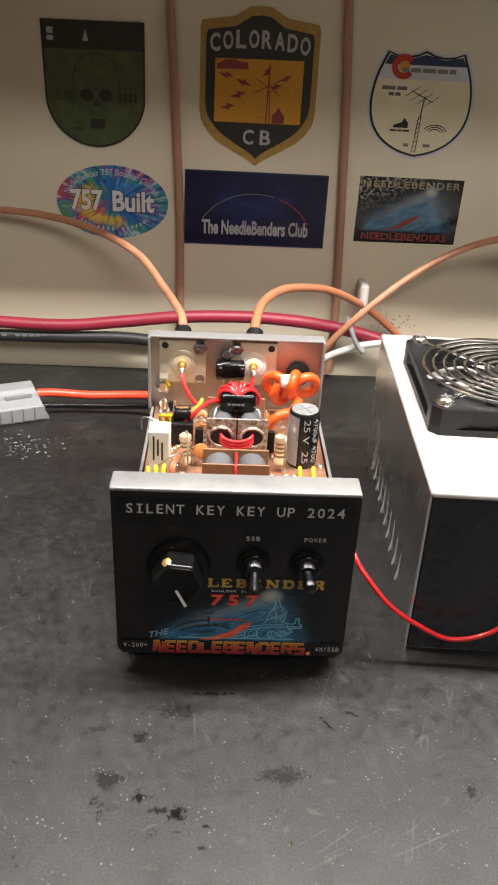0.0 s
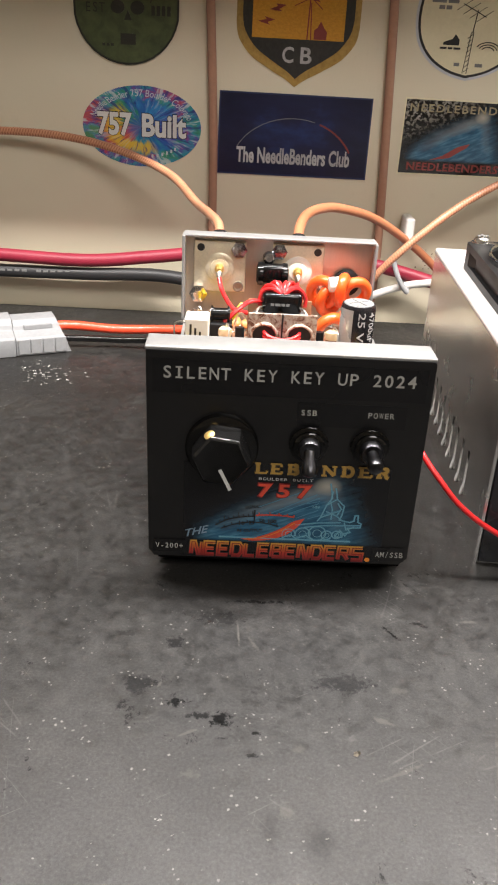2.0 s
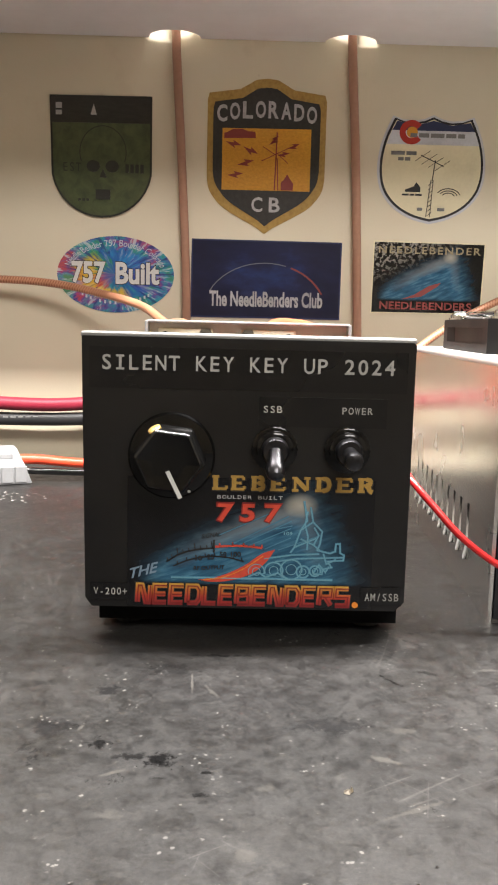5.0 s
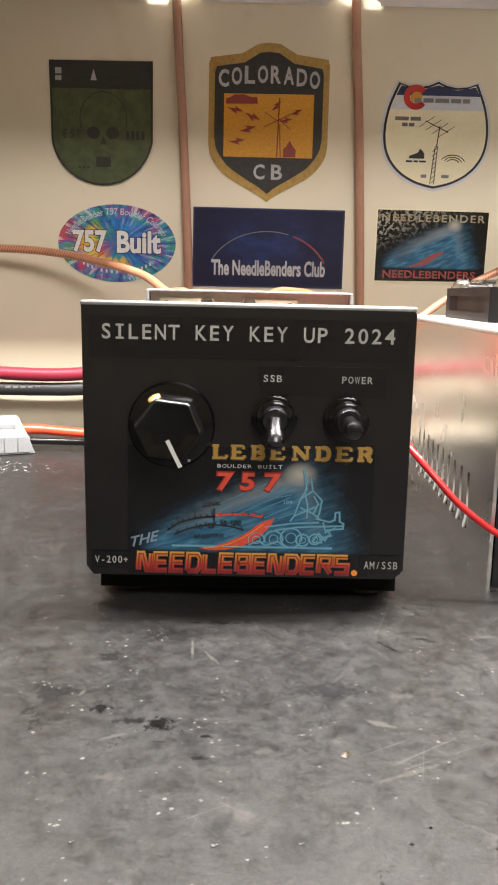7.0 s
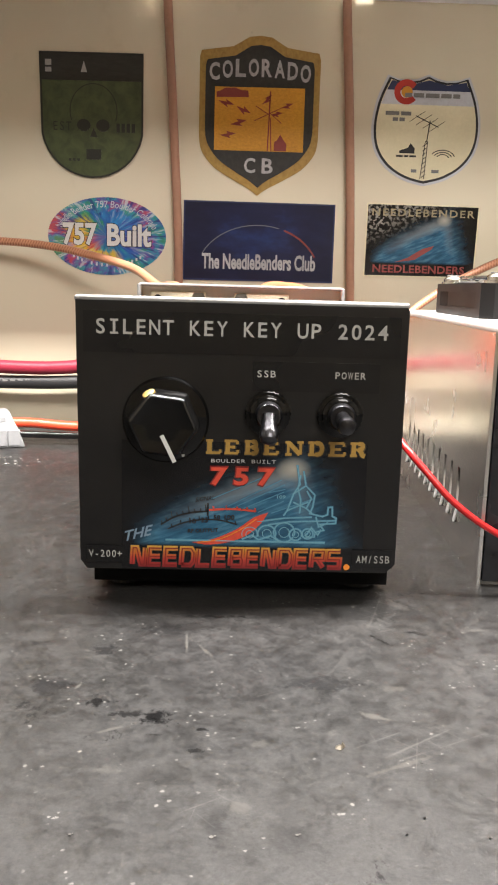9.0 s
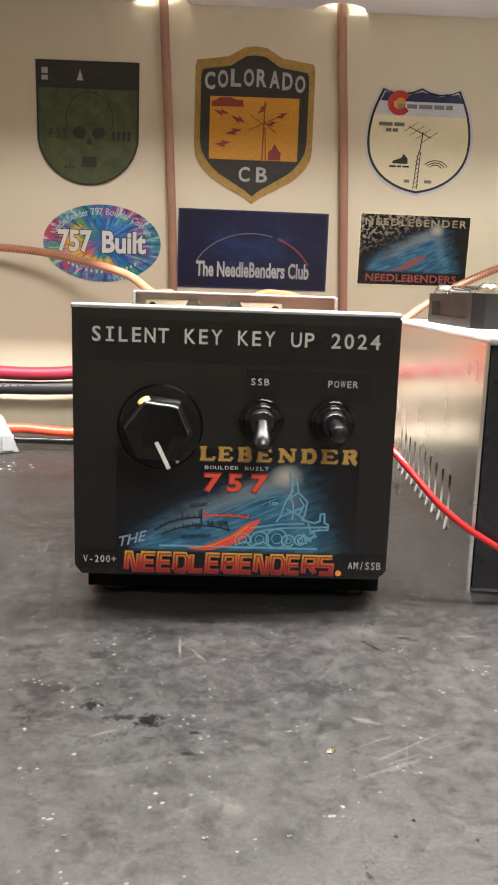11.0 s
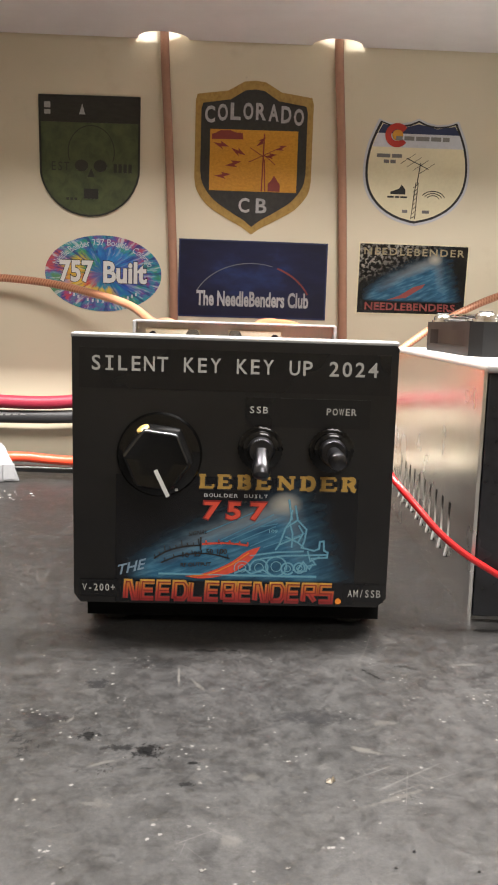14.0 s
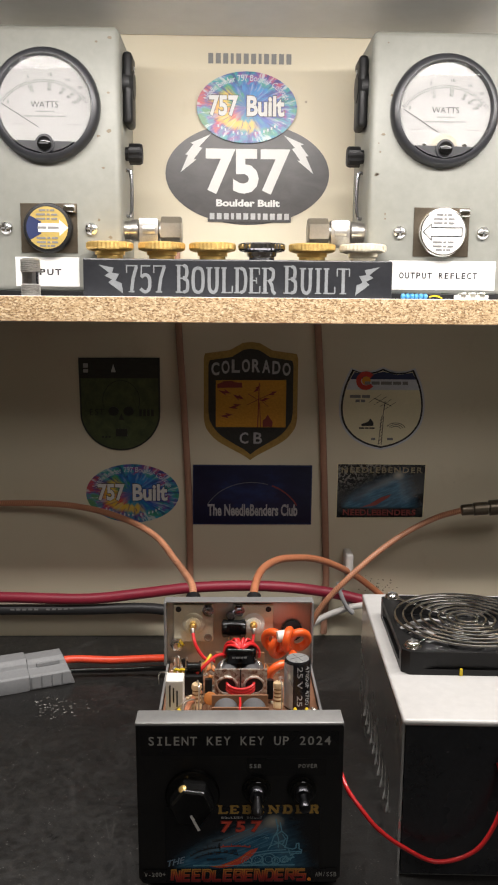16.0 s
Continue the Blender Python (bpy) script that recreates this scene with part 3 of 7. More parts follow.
def sheet(pts, y, depth=0.0003, bm=None):
    """A flat shape with the outline pts (x, z), facing the bench; its UV fills its own bounds."""
    bm = bm or bmesh.new()
    uv = bm.loops.layers.uv.verify()
    xs, zs = [p[0] for p in pts], [p[1] for p in pts]
    x0, z0, w, h = min(xs), min(zs), max(xs) - min(xs) or 1, max(zs) - min(zs) or 1
    front = [bm.verts.new((x, y, z)) for x, z in pts]
    back = [bm.verts.new((x, y + depth, z)) for x, z in pts]
    faces = [bm.faces.new(front), bm.faces.new(back[::-1])]
    n = len(pts)
    faces += [bm.faces.new((front[i], front[(i + 1) % n], back[(i + 1) % n], back[i])) for i in range(n)]
    for f in faces:
        for lp in f.loops:
            lp[uv].uv = ((lp.vert.co.x - x0) / w, (lp.vert.co.z - z0) / h)
    return bm


def rect(x0, z0, x1, z1):
    return [(x0, z0), (x1, z0), (x1, z1), (x0, z1)]


def oval(cx, cz, rx, rz, n=48, a0=0.0, a1=360.0):
    full = abs(a1 - a0) >= 360
    return [(cx + rx * math.cos(radians(a0 + (a1 - a0) * i / (n if full else n - 1))), cz + rz * math.sin(radians(a0 + (a1 - a0) * i / (n if full else n - 1)))) for i in range(n)]


def stroke(pts, w, y, bm=None, closed=False):
    """A flat drawn line of width w through pts (x, z), one ribbon with mitred bends."""
    bm = bm or bmesh.new()
    pts = [Vector(p) for p in pts]
    n, rows = len(pts), []
    for i, p in enumerate(pts):
        a, b = pts[i - 1] if closed or i else None, pts[(i + 1) % n] if closed or i < n - 1 else None
        d1, d2 = (p - a).normalized() if a is not None else None, (b - p).normalized() if b is not None else None
        d = ((d1 or d2) + (d2 or d1))
        d = d.normalized() if d.length > 0.2 else (d1 or d2)
        s = Vector((-d.y, d.x)) * w / 2 / max(0.5, d.dot(d2 or d1))
        rows.append([bm.verts.new((q.x, y, q.y)) for q in (p - s, p + s)])
    for a, b in zip(rows, rows[1:] + (rows[:1] if closed else [])):
        bm.faces.new((a[0], b[0], b[1], a[1]))
    return bm


def glyphs(text, mono=False, bold=0.0, shear=0.0, space=1.0):
    """Flat triangles of a text in the built-in font, as vertices and faces in its own units."""
    if mono:
        verts, faces = [], []
        for i, ch in enumerate(text):
            if ch == " ":
                continue
            v, f = glyphs(ch, False, bold, shear)
            xs = [p[0] for p in v]
            mid, k = (min(xs) + max(xs)) / 2, min(1.0, 0.52 / (max(xs) - min(xs)))
            if ch in "I1":
                k = 1.0
            if ch == "I":
                lo, hi, half = min(p[1] for p in v), max(p[1] for p in v), 0.19
                for z0, z1 in ((lo, lo + 0.10), (hi - 0.10, hi)):
                    for a, b in ((mid - half, min(xs)), (max(xs), mid + half)):
                        f.append([len(v) + q for q in range(4)])
                        v += [(a, z0), (b, z0), (b, z1), (a, z1)]
            faces += [[a + len(verts) for a in g] for g in f]
            verts += [((x - mid) * k + i * 0.64 * space, z) for x, z in v]
        return verts, faces
    cu = bpy.data.curves.new("text", "FONT")
    cu.body, cu.offset, cu.shear, cu.resolution_u, cu.space_character = text, bold, shear, 3, space
    o = bpy.data.objects.new("text", cu)
    me = bpy.data.meshes.new_from_object(o)
    v, f = [(p.co.x, p.co.y) for p in me.vertices], [list(p.vertices) for p in me.polygons]
    bpy.data.objects.remove(o), bpy.data.curves.remove(cu), bpy.data.meshes.remove(me)
    return v, f


def lettering(text, x0, z0, x1, z1, y, bm=None, mono=False, bold=0.0, shear=0.0, place=None, space=1.0):
    """Lettering that fills the given bounds on the plane y, or where place(u, v) puts it."""
    bm = bm or bmesh.new()
    v, f = glyphs(text, mono, bold, shear, space)
    xs, zs = [p[0] for p in v], [p[1] for p in v]
    lx, lz, w, h = min(xs), min(zs), max(xs) - min(xs), max(zs) - min(zs)
    made = []
    for x, z in v:
        a, b = x0 + (x - lx) / w * (x1 - x0), z0 + (z - lz) / h * (z1 - z0)
        made.append(bm.verts.new(place(a, b) if place else (a, y, b)))
    for g in f:
        try:
            bm.faces.new([made[i] for i in g])
        except ValueError:
            pass
    return bm


SLAB = {  # strokes of slab-serif capitals in a unit square: T thick, t thin
    "L": ["T .24,0 .24,1", "t 0,1 .48,1", "t 0,0 1,0", "t .98,0 .98,.28"],
    "E": ["T .24,0 .24,1", "t 0,1 .94,1", "t 0,0 1,0", "t .24,.5 .7,.5", "t .93,1 .93,.74", "t .98,0 .98,.27", "t .68,.38 .68,.62"],
    "B": ["T .24,0 .24,1", "t 0,1 .62,1", "t .24,.52 .62,.52", "t 0,0 .62,0", "T .58,1 .80,.94 .85,.76 .78,.58 .55,.52", "T .58,.52 .85,.44 .91,.25 .84,.06 .58,0"],
    "N": ["t .17,0 .17,1", "t .85,0 .85,1", "T .17,1 .82,0", "t 0,0 .36,0", "t 0,1 .25,1", "t .66,1 1,1"],
    "D": ["T .24,0 .24,1", "t 0,1 .55,1", "t 0,0 .55,0", "T .48,1 .76,.92 .87,.7 .9,.5 .87,.3 .76,.08 .48,0"],
    "R": ["T .24,0 .24,1", "t 0,1 .6,1", "t 0,0 .48,0", "t .24,.5 .6,.5", "T .55,1 .80,.93 .83,.74 .76,.56 .55,.5", "T .55,.5 .74,.3 .80,.08 1,-.04"],
    "U": ["T .22,1 .22,.28 .32,.07 .52,0 .7,.07 .8,.28 .8,1", "t 0,1 .46,1", "t .60,1 1,1"],
    "I": ["T .5,0 .5,1", "t .1,0 .9,0", "t .1,1 .9,1"],
    "T": ["T .5,0 .5,1", "t 0,1 1,1", "t .03,1 .03,.7", "t .97,1 .97,.7", "t .24,0 .76,0"],
    "O": ["T .5,1 .24,.92 .13,.7 .13,.3 .24,.08 .5,0 .76,.08 .87,.3 .87,.7 .76,.92 .5,1"],
    "7": ["t .04,.97 1,.97", "t .06,1 .06,.70", "T .92,.95 .62,.52 .46,0", "t .2,0 .72,0"],
    "5": ["t .2,.97 .9,.97", "t .2,1 .16,.55", "T .16,.55 .5,.64 .80,.54 .86,.3 .76,.08 .45,0 .1,.12"]}


def slab(text, spans, z0, z1, y, thick, thin, bm=None):
    """Slab-serif capitals, each between its two x of spans; the strokes step forward by a hair so that none share a plane."""
    bm = bm or bmesh.new()
    for ch, (a, b) in zip(text, spans):
        for i, line in enumerate(SLAB[ch]):
            kind, *pts = line.split()
            pts = [tuple(float(q) for q in p.split(",")) for p in pts]
            w = thick if kind == "T" else thin
            inset = thin / 2
            pts = [(a + (b - a) * u, z0 + inset + (z1 - z0 - 2 * inset) * h) for u, h in pts]
            if len(pts) > 2 and ch not in "7":
                pts = [(q.x, q.y) for q in spline([(u, h, 0) for u, h in pts], 4)]
            stroke(pts, w, y - 0.00002 * i, bm)
    return bm


def bars(x0, z0, x1, z1, y, groups, bm=None):
    """Writing too small to read, as a row of plain bars with the given lengths."""
    bm = bm or bmesh.new()
    total, x = sum(groups) + 0.5 * (len(groups) - 1), x0
    for g in groups:
        w = g / total * (x1 - x0)
        sheet(rect(x, z0, x + w, z1), y, 0.0001, bm)
        x += w + 0.5 / total * (x1 - x0)
    return bm


def screw(name, at, axis, r, parent, material=None):
    """A domed cross-head screw."""
    o = part(name, lathe(at, axis, [(r, 0), (r, r * 0.25), (r * 0.85, r * 0.5), (r * 0.45, r * 0.68), (r * 0.1, r * 0.72)], 16), material or M_CHROME, parent, smooth=True)
    q = Vector((0, 0, 1)).rotation_difference(Vector(axis)).to_matrix().to_4x4()
    bm = bmesh.new()
    for sx, sy in ((0.62, 0.11), (0.11, 0.62)):
        one = box((-sx * r, -sy * r, r * 0.55), (sx * r, sy * r, r * 0.735))
        bmesh.ops.transform(one, matrix=Matrix.Translation(at) @ q, verts=one.verts)
        merge(bm, one)
    part("cross_slot", bm, M_INK_GREY, o)
    return o


# ---- the setting ----
WALL, SHELF_Y, SHELF_LO, SHELF_HI = 0.409, 0.231, 0.340, 0.361
HOLES = (-0.060, 0.082)


def setting():
    tagged(part("tabletop", box((-0.9, -0.62, -0.03), (0.9, WALL, 0.0), 0.002), M_TABLE), "worn black workbench top, scuffed and dusty", "workbench", kind="structure")
    tagged(part("wall_north", box((-1.6, WALL, -0.9), (1.6, WALL + 0.05, 1.56)), M_WALL), "cream painted wall behind the workbench", "wall", kind="structure")
    tagged(part("wall_south", box((-1.6, -2.6, -0.9), (1.6, -2.55, 1.56)), M_ROOM), "plain plaster wall", "wall", kind="structure")
    for n, x in (("wall_west", -1.65), ("wall_east", 1.6)):
        tagged(part(n, box((x, -2.6, -0.9), (x + 0.05, WALL + 0.05, 1.56)), M_ROOM), "plain plaster wall", "wall", kind="structure")
    tagged(part("floor", box((-1.65, -2.6, -0.95), (1.65, WALL + 0.05, -0.9)), M_FLOOR), "plain floor of the room", "floor", kind="structure")
    tagged(part("ceiling", box((-1.65, -2.6, 1.56), (1.65, WALL + 0.05, 1.61)), M_ROOM), "plain ceiling of the room", "ceiling", kind="structure")
    # lower shelf: its back edge has a half-round notch for each cable
    bm = bmesh.new()
    back = WALL - 0.0022
    line = [(-0.9, SHELF_Y), (0.9, SHELF_Y), (0.9, back)]
    for x in sorted(HOLES, reverse=True):
        line += [(x + 0.021 * math.cos(radians(a)), back - 0.021 * math.sin(radians(a))) for a in range(0, 181, 15)]
    line += [(-0.9, back)]
    under = lambda y: SHELF_LO + (y - SHELF_Y) * 0.036
    lo, hi = [bm.verts.new((x, y, under(y))) for x, y in line], [bm.verts.new((x, y, SHELF_HI)) for x, y in line]
    bm.faces.new(lo[::-1]), bm.faces.new(hi)
    for i in range(len(line)):
        bm.faces.new((lo[i], lo[(i + 1) % len(line)], hi[(i + 1) % len(line)], hi[i]))
    shelf = tagged(part("lower_shelf", bm, M_MELAMINE), "grey-white shelf board with a raw chipboard front edge", "shelf", kind="structure")
    part("front_edge", box((-0.9, SHELF_Y - 0.0022, SHELF_LO + 0.0004), (0.9, SHELF_Y - 0.0002, SHELF_HI - 0.0004), 0.0006), M_CHIP, shelf, "raw chipboard edge")
    tagged(part("upper_shelf", box((-0.9, 0.0, 0.612), (0.9, WALL - 0.0005, 0.634), 0.001), M_MELAMINE), "grey-white upper shelf board above the meters", "shelf", kind="structure")
    lamp = thing("strip_lamp", (0.02, 0.05, 0.612), "slim white light strip under the upper shelf", "lamp")
    part("housing", box((-0.32, 0.012, 0.6005), (0.60, 0.098, 0.6115), 0.002), M_MELAMINE, lamp)


setting()


# ---- the amplifier ----
def switch(x, z, tip, parent):
    """A toggle switch: serrated washer, nut ring, bushing and a bat lever that points along tip."""
    s = part("toggle_switch", lathe((x, -0.0032, z), (0, -1, 0), [(0.0086, 0), (0.0086, 0.0008), (0.0080, 0.0012)], 56, knurl=0.05), M_GLOSS, parent, "black toggle switch with a chrome lever", True)
    part("nut", lathe((x, -0.0043, z), (0, -1, 0), [(0.0068, 0), (0.0068, 0.0018), (0.0058, 0.0026)], 28), M_GLOSS, s, smooth=True)
    part("bushing", lathe((x, -0.0068, z), (0, -1, 0), [(0.0050, 0), (0.0050, 0.0030), (0.0043, 0.0042), (0.0030, 0.0042)], 24), M_LEVER, s, smooth=True)
    base = Vector((x, -0.0100, z))
    part("lever", lathe(base, tip, [(0.0026, 0), (0.0026, 0.003), (0.0032, 0.0065), (0.0035, 0.0085), (0.0030, 0.0102), (0.0015, 0.0111)], 18), M_LEVER, s, "dark chrome bat lever", True)


def amplifier():
    amp = thing("amplifier", (0, 0.1, 0), "small open-topped radio amplifier in an aluminium chassis, black printed front panel", "amplifier")
    # chassis tray: floor, side walls, back plate
    part("chassis_floor", box((-0.0540, 0.0120, 0.0025), (0.0590, 0.192, 0.0048)), M_PANEL, amp)
    part("chassis_side", box((-0.056, 0.012, 0.0050), (-0.0545, 0.192, 0.0665), 0.0003), M_PANEL, amp, "black painted tray side")
    part("chassis_side", box((0.0595, 0.012, 0.0050), (0.061, 0.192, 0.0665), 0.0003), M_PANEL, amp, "black painted tray side")
    part("chassis_front", box((-0.0560, 0.0100, 0.0028), (0.0610, 0.0117, 0.064), 0.0003), M_TRAY, amp)
    # unseen strip, added to stop light leaking down behind the panel
    part("light_stop", box((-0.0560, 0.0018, 0.0126), (0.0610, 0.0098, 0.0140)), M_TRAY, amp)
    bm = box((-0.0562, 0.010, 0.0666), (-0.0543, 0.184, 0.0680), 0.0003)
    part("rim", bm, M_ALU_EDGE, amp, "bare metal rim")
    part("rim", box((0.0593, 0.010, 0.0666), (0.0612, 0.184, 0.0680), 0.0003), M_ALU_EDGE, amp, "bare metal rim")
    for x in (-0.045, 0.05):
        for y in (0.02, 0.18):
            part("rubber_foot", lathe((x, y, 0.0), (0, 0, 1), [(0.006, 0), (0.0055, 0.0021)], 16), M_BLACK, amp)
    back = part("back_plate", box((-0.0575, 0.1945, 0.004), (0.0615, 0.1962, 0.119), 0.0004), M_STEEL, amp, "bare steel back plate")
    bm = box((-0.0575, 0.186, 0.1185), (0.0615, 0.1965, 0.1202), 0.0006)
    box((-0.0583, 0.184, 0.066), (-0.0565, 0.1962, 0.1195), 0.0005, bm=bm), box((0.0605, 0.184, 0.066), (0.0623, 0.1962, 0.1195), 0.0005, bm=bm)
    part("flange", bm, M_ALU_EDGE, back)
    # front panel with its folded top lip and clipped lower corners
    w, lo, hi, c = 0.0603, 0.0118, 0.1132, 0.0035
    shape = [(-w + c, lo), (w - c + 0.001, lo), (w + 0.001, lo + c), (w + 0.001, hi - 0.001), (w, hi), (-w, hi), (-w, hi - 0.001), (-w + 0.001, lo + c)]
    panel = part("front_panel", sheet(shape, -0.0015, 0.003), M_PANEL, amp, "satin black front panel with printed pictures and lettering")
    part("top_lip", box((-w - 0.0006, -0.0012, 0.1125), (w + 0.0012, 0.0150, 0.1148), 0.0009, 3), M_ALU_EDGE, amp, "bare grey folded edge", True)
    part("label_film", sheet(rect(-0.0575, 0.0945, 0.0585, 0.1095), -0.0018, 0.0002), M_FILM, panel)
    part("label_film", sheet(rect(0.0045, 0.0815, 0.0515, 0.0925), -0.0018, 0.0002), M_FILM, panel)
    part("title_lettering", lettering("SILENT KEY KEY UP 2024", -0.0528, 0.1011, 0.0537, 0.1067, -0.00195, mono=True, bold=0.014), M_LETTER, panel)
    part("switch_lettering", lettering("SSB", 0.0062, 0.0866, 0.0130, 0.0892, -0.00195, mono=True, bold=0.015), M_LETTER, panel)
    part("power_lettering", lettering("POWER", 0.0350, 0.0866, 0.0463, 0.0892, -0.00195, mono=True, bold=0.015), M_LETTER, panel)
    part("label_film", sheet(rect(-0.0572, 0.0145, -0.0425, 0.0212), -0.0022, 0.0002), M_FILM, panel)
    part("label_film", sheet(rect(0.0445, 0.0140, 0.0598, 0.0212), -0.0022, 0.0002), M_FILM, panel)
    part("model_lettering", lettering("V-200+", -0.0560, 0.0166, -0.0435, 0.0194, -0.00235, mono=True, bold=0.01), M_LETTER, panel)
    part("mode_lettering", lettering("AM/SSB", 0.0462, 0.0160, 0.0590, 0.0190, -0.00235, mono=True, bold=0.01), M_LETTER, panel)
    # the printed picture
    pic = part("printed_picture", sheet(rect(-0.0435, 0.0125, 0.0485, 0.0620), -0.0018, 0.0002), M_MIST, panel, "blue mist picture on black")
    y = -0.0020
    # heading: block capitals over a dark edge
    caps = [(-0.0122 + a, -0.0122 + b) for a, b in ((0, 0.0054), (0.0069, 0.0120), (0.0144, 0.0193), (0.0214, 0.0268), (0.0296, 0.0364), (0.0382, 0.0440), (0.0458, 0.0520), (0.0540, 0.0596))]
    part("heading_shadow", slab("LEBENDER", caps, 0.0570, 0.0632, y, 0.0026, 0.0021), M_INK, pic)
    for ch, at in zip("LEBENDER", caps):
        part("heading_letter", slab(ch, [at], 0.0575, 0.0631, y - 0.00018, 0.0017, 0.0010), M_GOLD_INK, pic, "gold slab-serif capital")
    part("subheading", lettering("BOULDER BUILT", -0.0102, 0.0542, 0.0141, 0.0556, y, mono=True, bold=0.01), M_DIM_LETTER, pic)
    part("red_number_edge", lettering("757", -0.0107, 0.0450, 0.0144, 0.0530, y, bold=0.06, shear=0.05, space=1.5), M_TITLE_CORE, pic)
    part("red_number", lettering("757", -0.0101, 0.0456, 0.0138, 0.0524, y - 0.0001, bold=0.03, shear=0.05, space=1.5), M_RED_INK, pic)
    # lower title: heavy outlined capitals, deep red within, over a dark edge
    block = {
        "N": [[(0, 0), (0, 1), (0.3, 1), (0.7, 0), (1, 0), (1, 1)]], "E": [[(1, 1), (0, 1), (0, 0), (1, 0)], [(0.1, 0.5), (0.9, 0.5)]],
        "D": [[(0, 0), (0, 1), (0.75, 1), (1, 0.75), (1, 0.25), (0.75, 0), (0, 0)]], "L": [[(0, 1), (0, 0), (1, 0)]],
        "B": [[(0, 0), (0, 1), (0.9, 1), (0.9, 0.55), (0.1, 0.5)], [(0.9, 0.5), (1, 0.4), (1, 0), (0.05, 0)]],
        "R": [[(0, 0), (0, 1), (1, 1), (1, 0.5), (0.1, 0.5)], [(0.5, 0.48), (1, 0)]], "S": [[(1, 1), (0, 1), (0, 0.5), (1, 0.5), (1, 0), (0, 0)]]}

    def capitals(wide, lift):
        bm = bmesh.new()
        for i, ch in enumerate("NEEDLEBENDERS"):
            for j, line in enumerate(block[ch]):
                stroke([(-0.0396 + i * 0.00622 + 0.0046 * u + 0.0004 * v, 0.0139 + 0.0066 * v) for u, v in line], wide, y - lift - 0.00003 * j, bm)
        return bm

    part("lower_title_edge", capitals(0.0026, 0.0), M_INK, pic)
    part("lower_title", capitals(0.0019, 0.0002), M_TITLE, pic, "red to yellow outlined capitals")
    part("lower_title_core", capitals(0.00045, 0.0004), M_TITLE_CORE, pic)
    part("title_stop", sheet(oval(0.0426, 0.0142, 0.0012, 0.0012, 14), y - 0.0002, 0.0001), M_ORANGE_INK, pic)
    part("slanted_word", lettering("THE", 0, 0, 0.0112, 0.0040, y, bold=0.02, shear=0.2, place=lambda u, v: (-0.0425 + u * 0.95, y, 0.0228 + v + u * 0.26)), M_WORD, pic)
    # meter scale: two black arcs with ticks, numbers, a red end and a red needle blade
    bow = lambda pts: [(q.x, q.y) for q in spline([(u, v, 0) for u, v in pts], 6)]
    upper = bow([(-0.0288, 0.0297), (-0.0235, 0.0329), (-0.0170, 0.0347), (-0.0110, 0.0353)])
    lower = bow([(-0.0262, 0.0281), (-0.0200, 0.0307), (-0.0130, 0.0320), (-0.0060, 0.0318), (0.0002, 0.0303)])
    redline = bow([(-0.0106, 0.0358), (-0.0040, 0.0363), (0.0020, 0.0362), (0.0070, 0.0356)])
    bm = stroke(upper, 0.0006, y)
    stroke(lower, 0.0005, y, bm)
    for i, (u, v) in enumerate(upper[1:-1:2]):
        h = 0.0026 if i % 3 == 2 else 0.0013
        stroke([(u, v), (u - 0.0004, v + h)], 0.0004, y, bm)
    for i, (u, v) in enumerate(lower[2:-1:3]):
        stroke([(u, v), (u - 0.0002, v + 0.0013)], 0.0004, y, bm)
    stroke([(-0.0111, 0.0335), (-0.0111, 0.0385)], 0.0007, y, bm)
    lettering("SIGNAL", 0, 0, 0.0072, 0.0017, y, bm, bold=0.02, shear=0.15, place=lambda u, v: (-0.0158 + u, y, 0.0388 + v + u * 0.16))
    lettering("RF OUTPUT", 0, 0, 0.0116, 0.0016, y, bm, bold=0.03, place=lambda u, v: (-0.0186 + u, y, 0.0266 + v + u * 0.05))
    for w, u, v in (("10", -0.0180, 0.0325 - 0.0019), ("25", -0.0136, 0.0325 - 0.0014), ("50", -0.0089, 0.0322), ("100", -0.0047, 0.0323)):
        lettering(w, u, v - 0.0002, u + 0.0012 * len(w) + 0.0002, v + 0.0018, y - 0.0001, bm, bold=0.03)
    part("scale_print", bm, M_INK, pic)
    bm = stroke(redline, 0.0008, y)
    for i, (u, v) in enumerate(redline[2::4]):
        stroke([(u, v), (u - 0.0002, v + 0.0013)], 0.0006, y, bm)
    part("red_scale_print", bm, M_RED_INK, pic)
    blade = bow([(-0.0168, 0.0230), (-0.0085, 0.0246), (0.0000, 0.0285), (0.0065, 0.0332), (0.0118, 0.0352)])
    under_ = bow([(0.0118, 0.0352), (0.0090, 0.0308), (0.0040, 0.0262), (-0.0030, 0.0233), (-0.0110, 0.0222), (-0.0168, 0.0230)])
    part("red_needle_print", sheet(blade[:-1] + under_[:-1], y - 0.0001, 0.0001), M_RED_INK, pic)
    part("needle_gleam", stroke(bow([(-0.0150, 0.0230), (-0.0070, 0.0243), (0.0010, 0.0281), (0.0075, 0.0328)]), 0.0004, y - 0.0003), M_ORANGE_INK, pic)
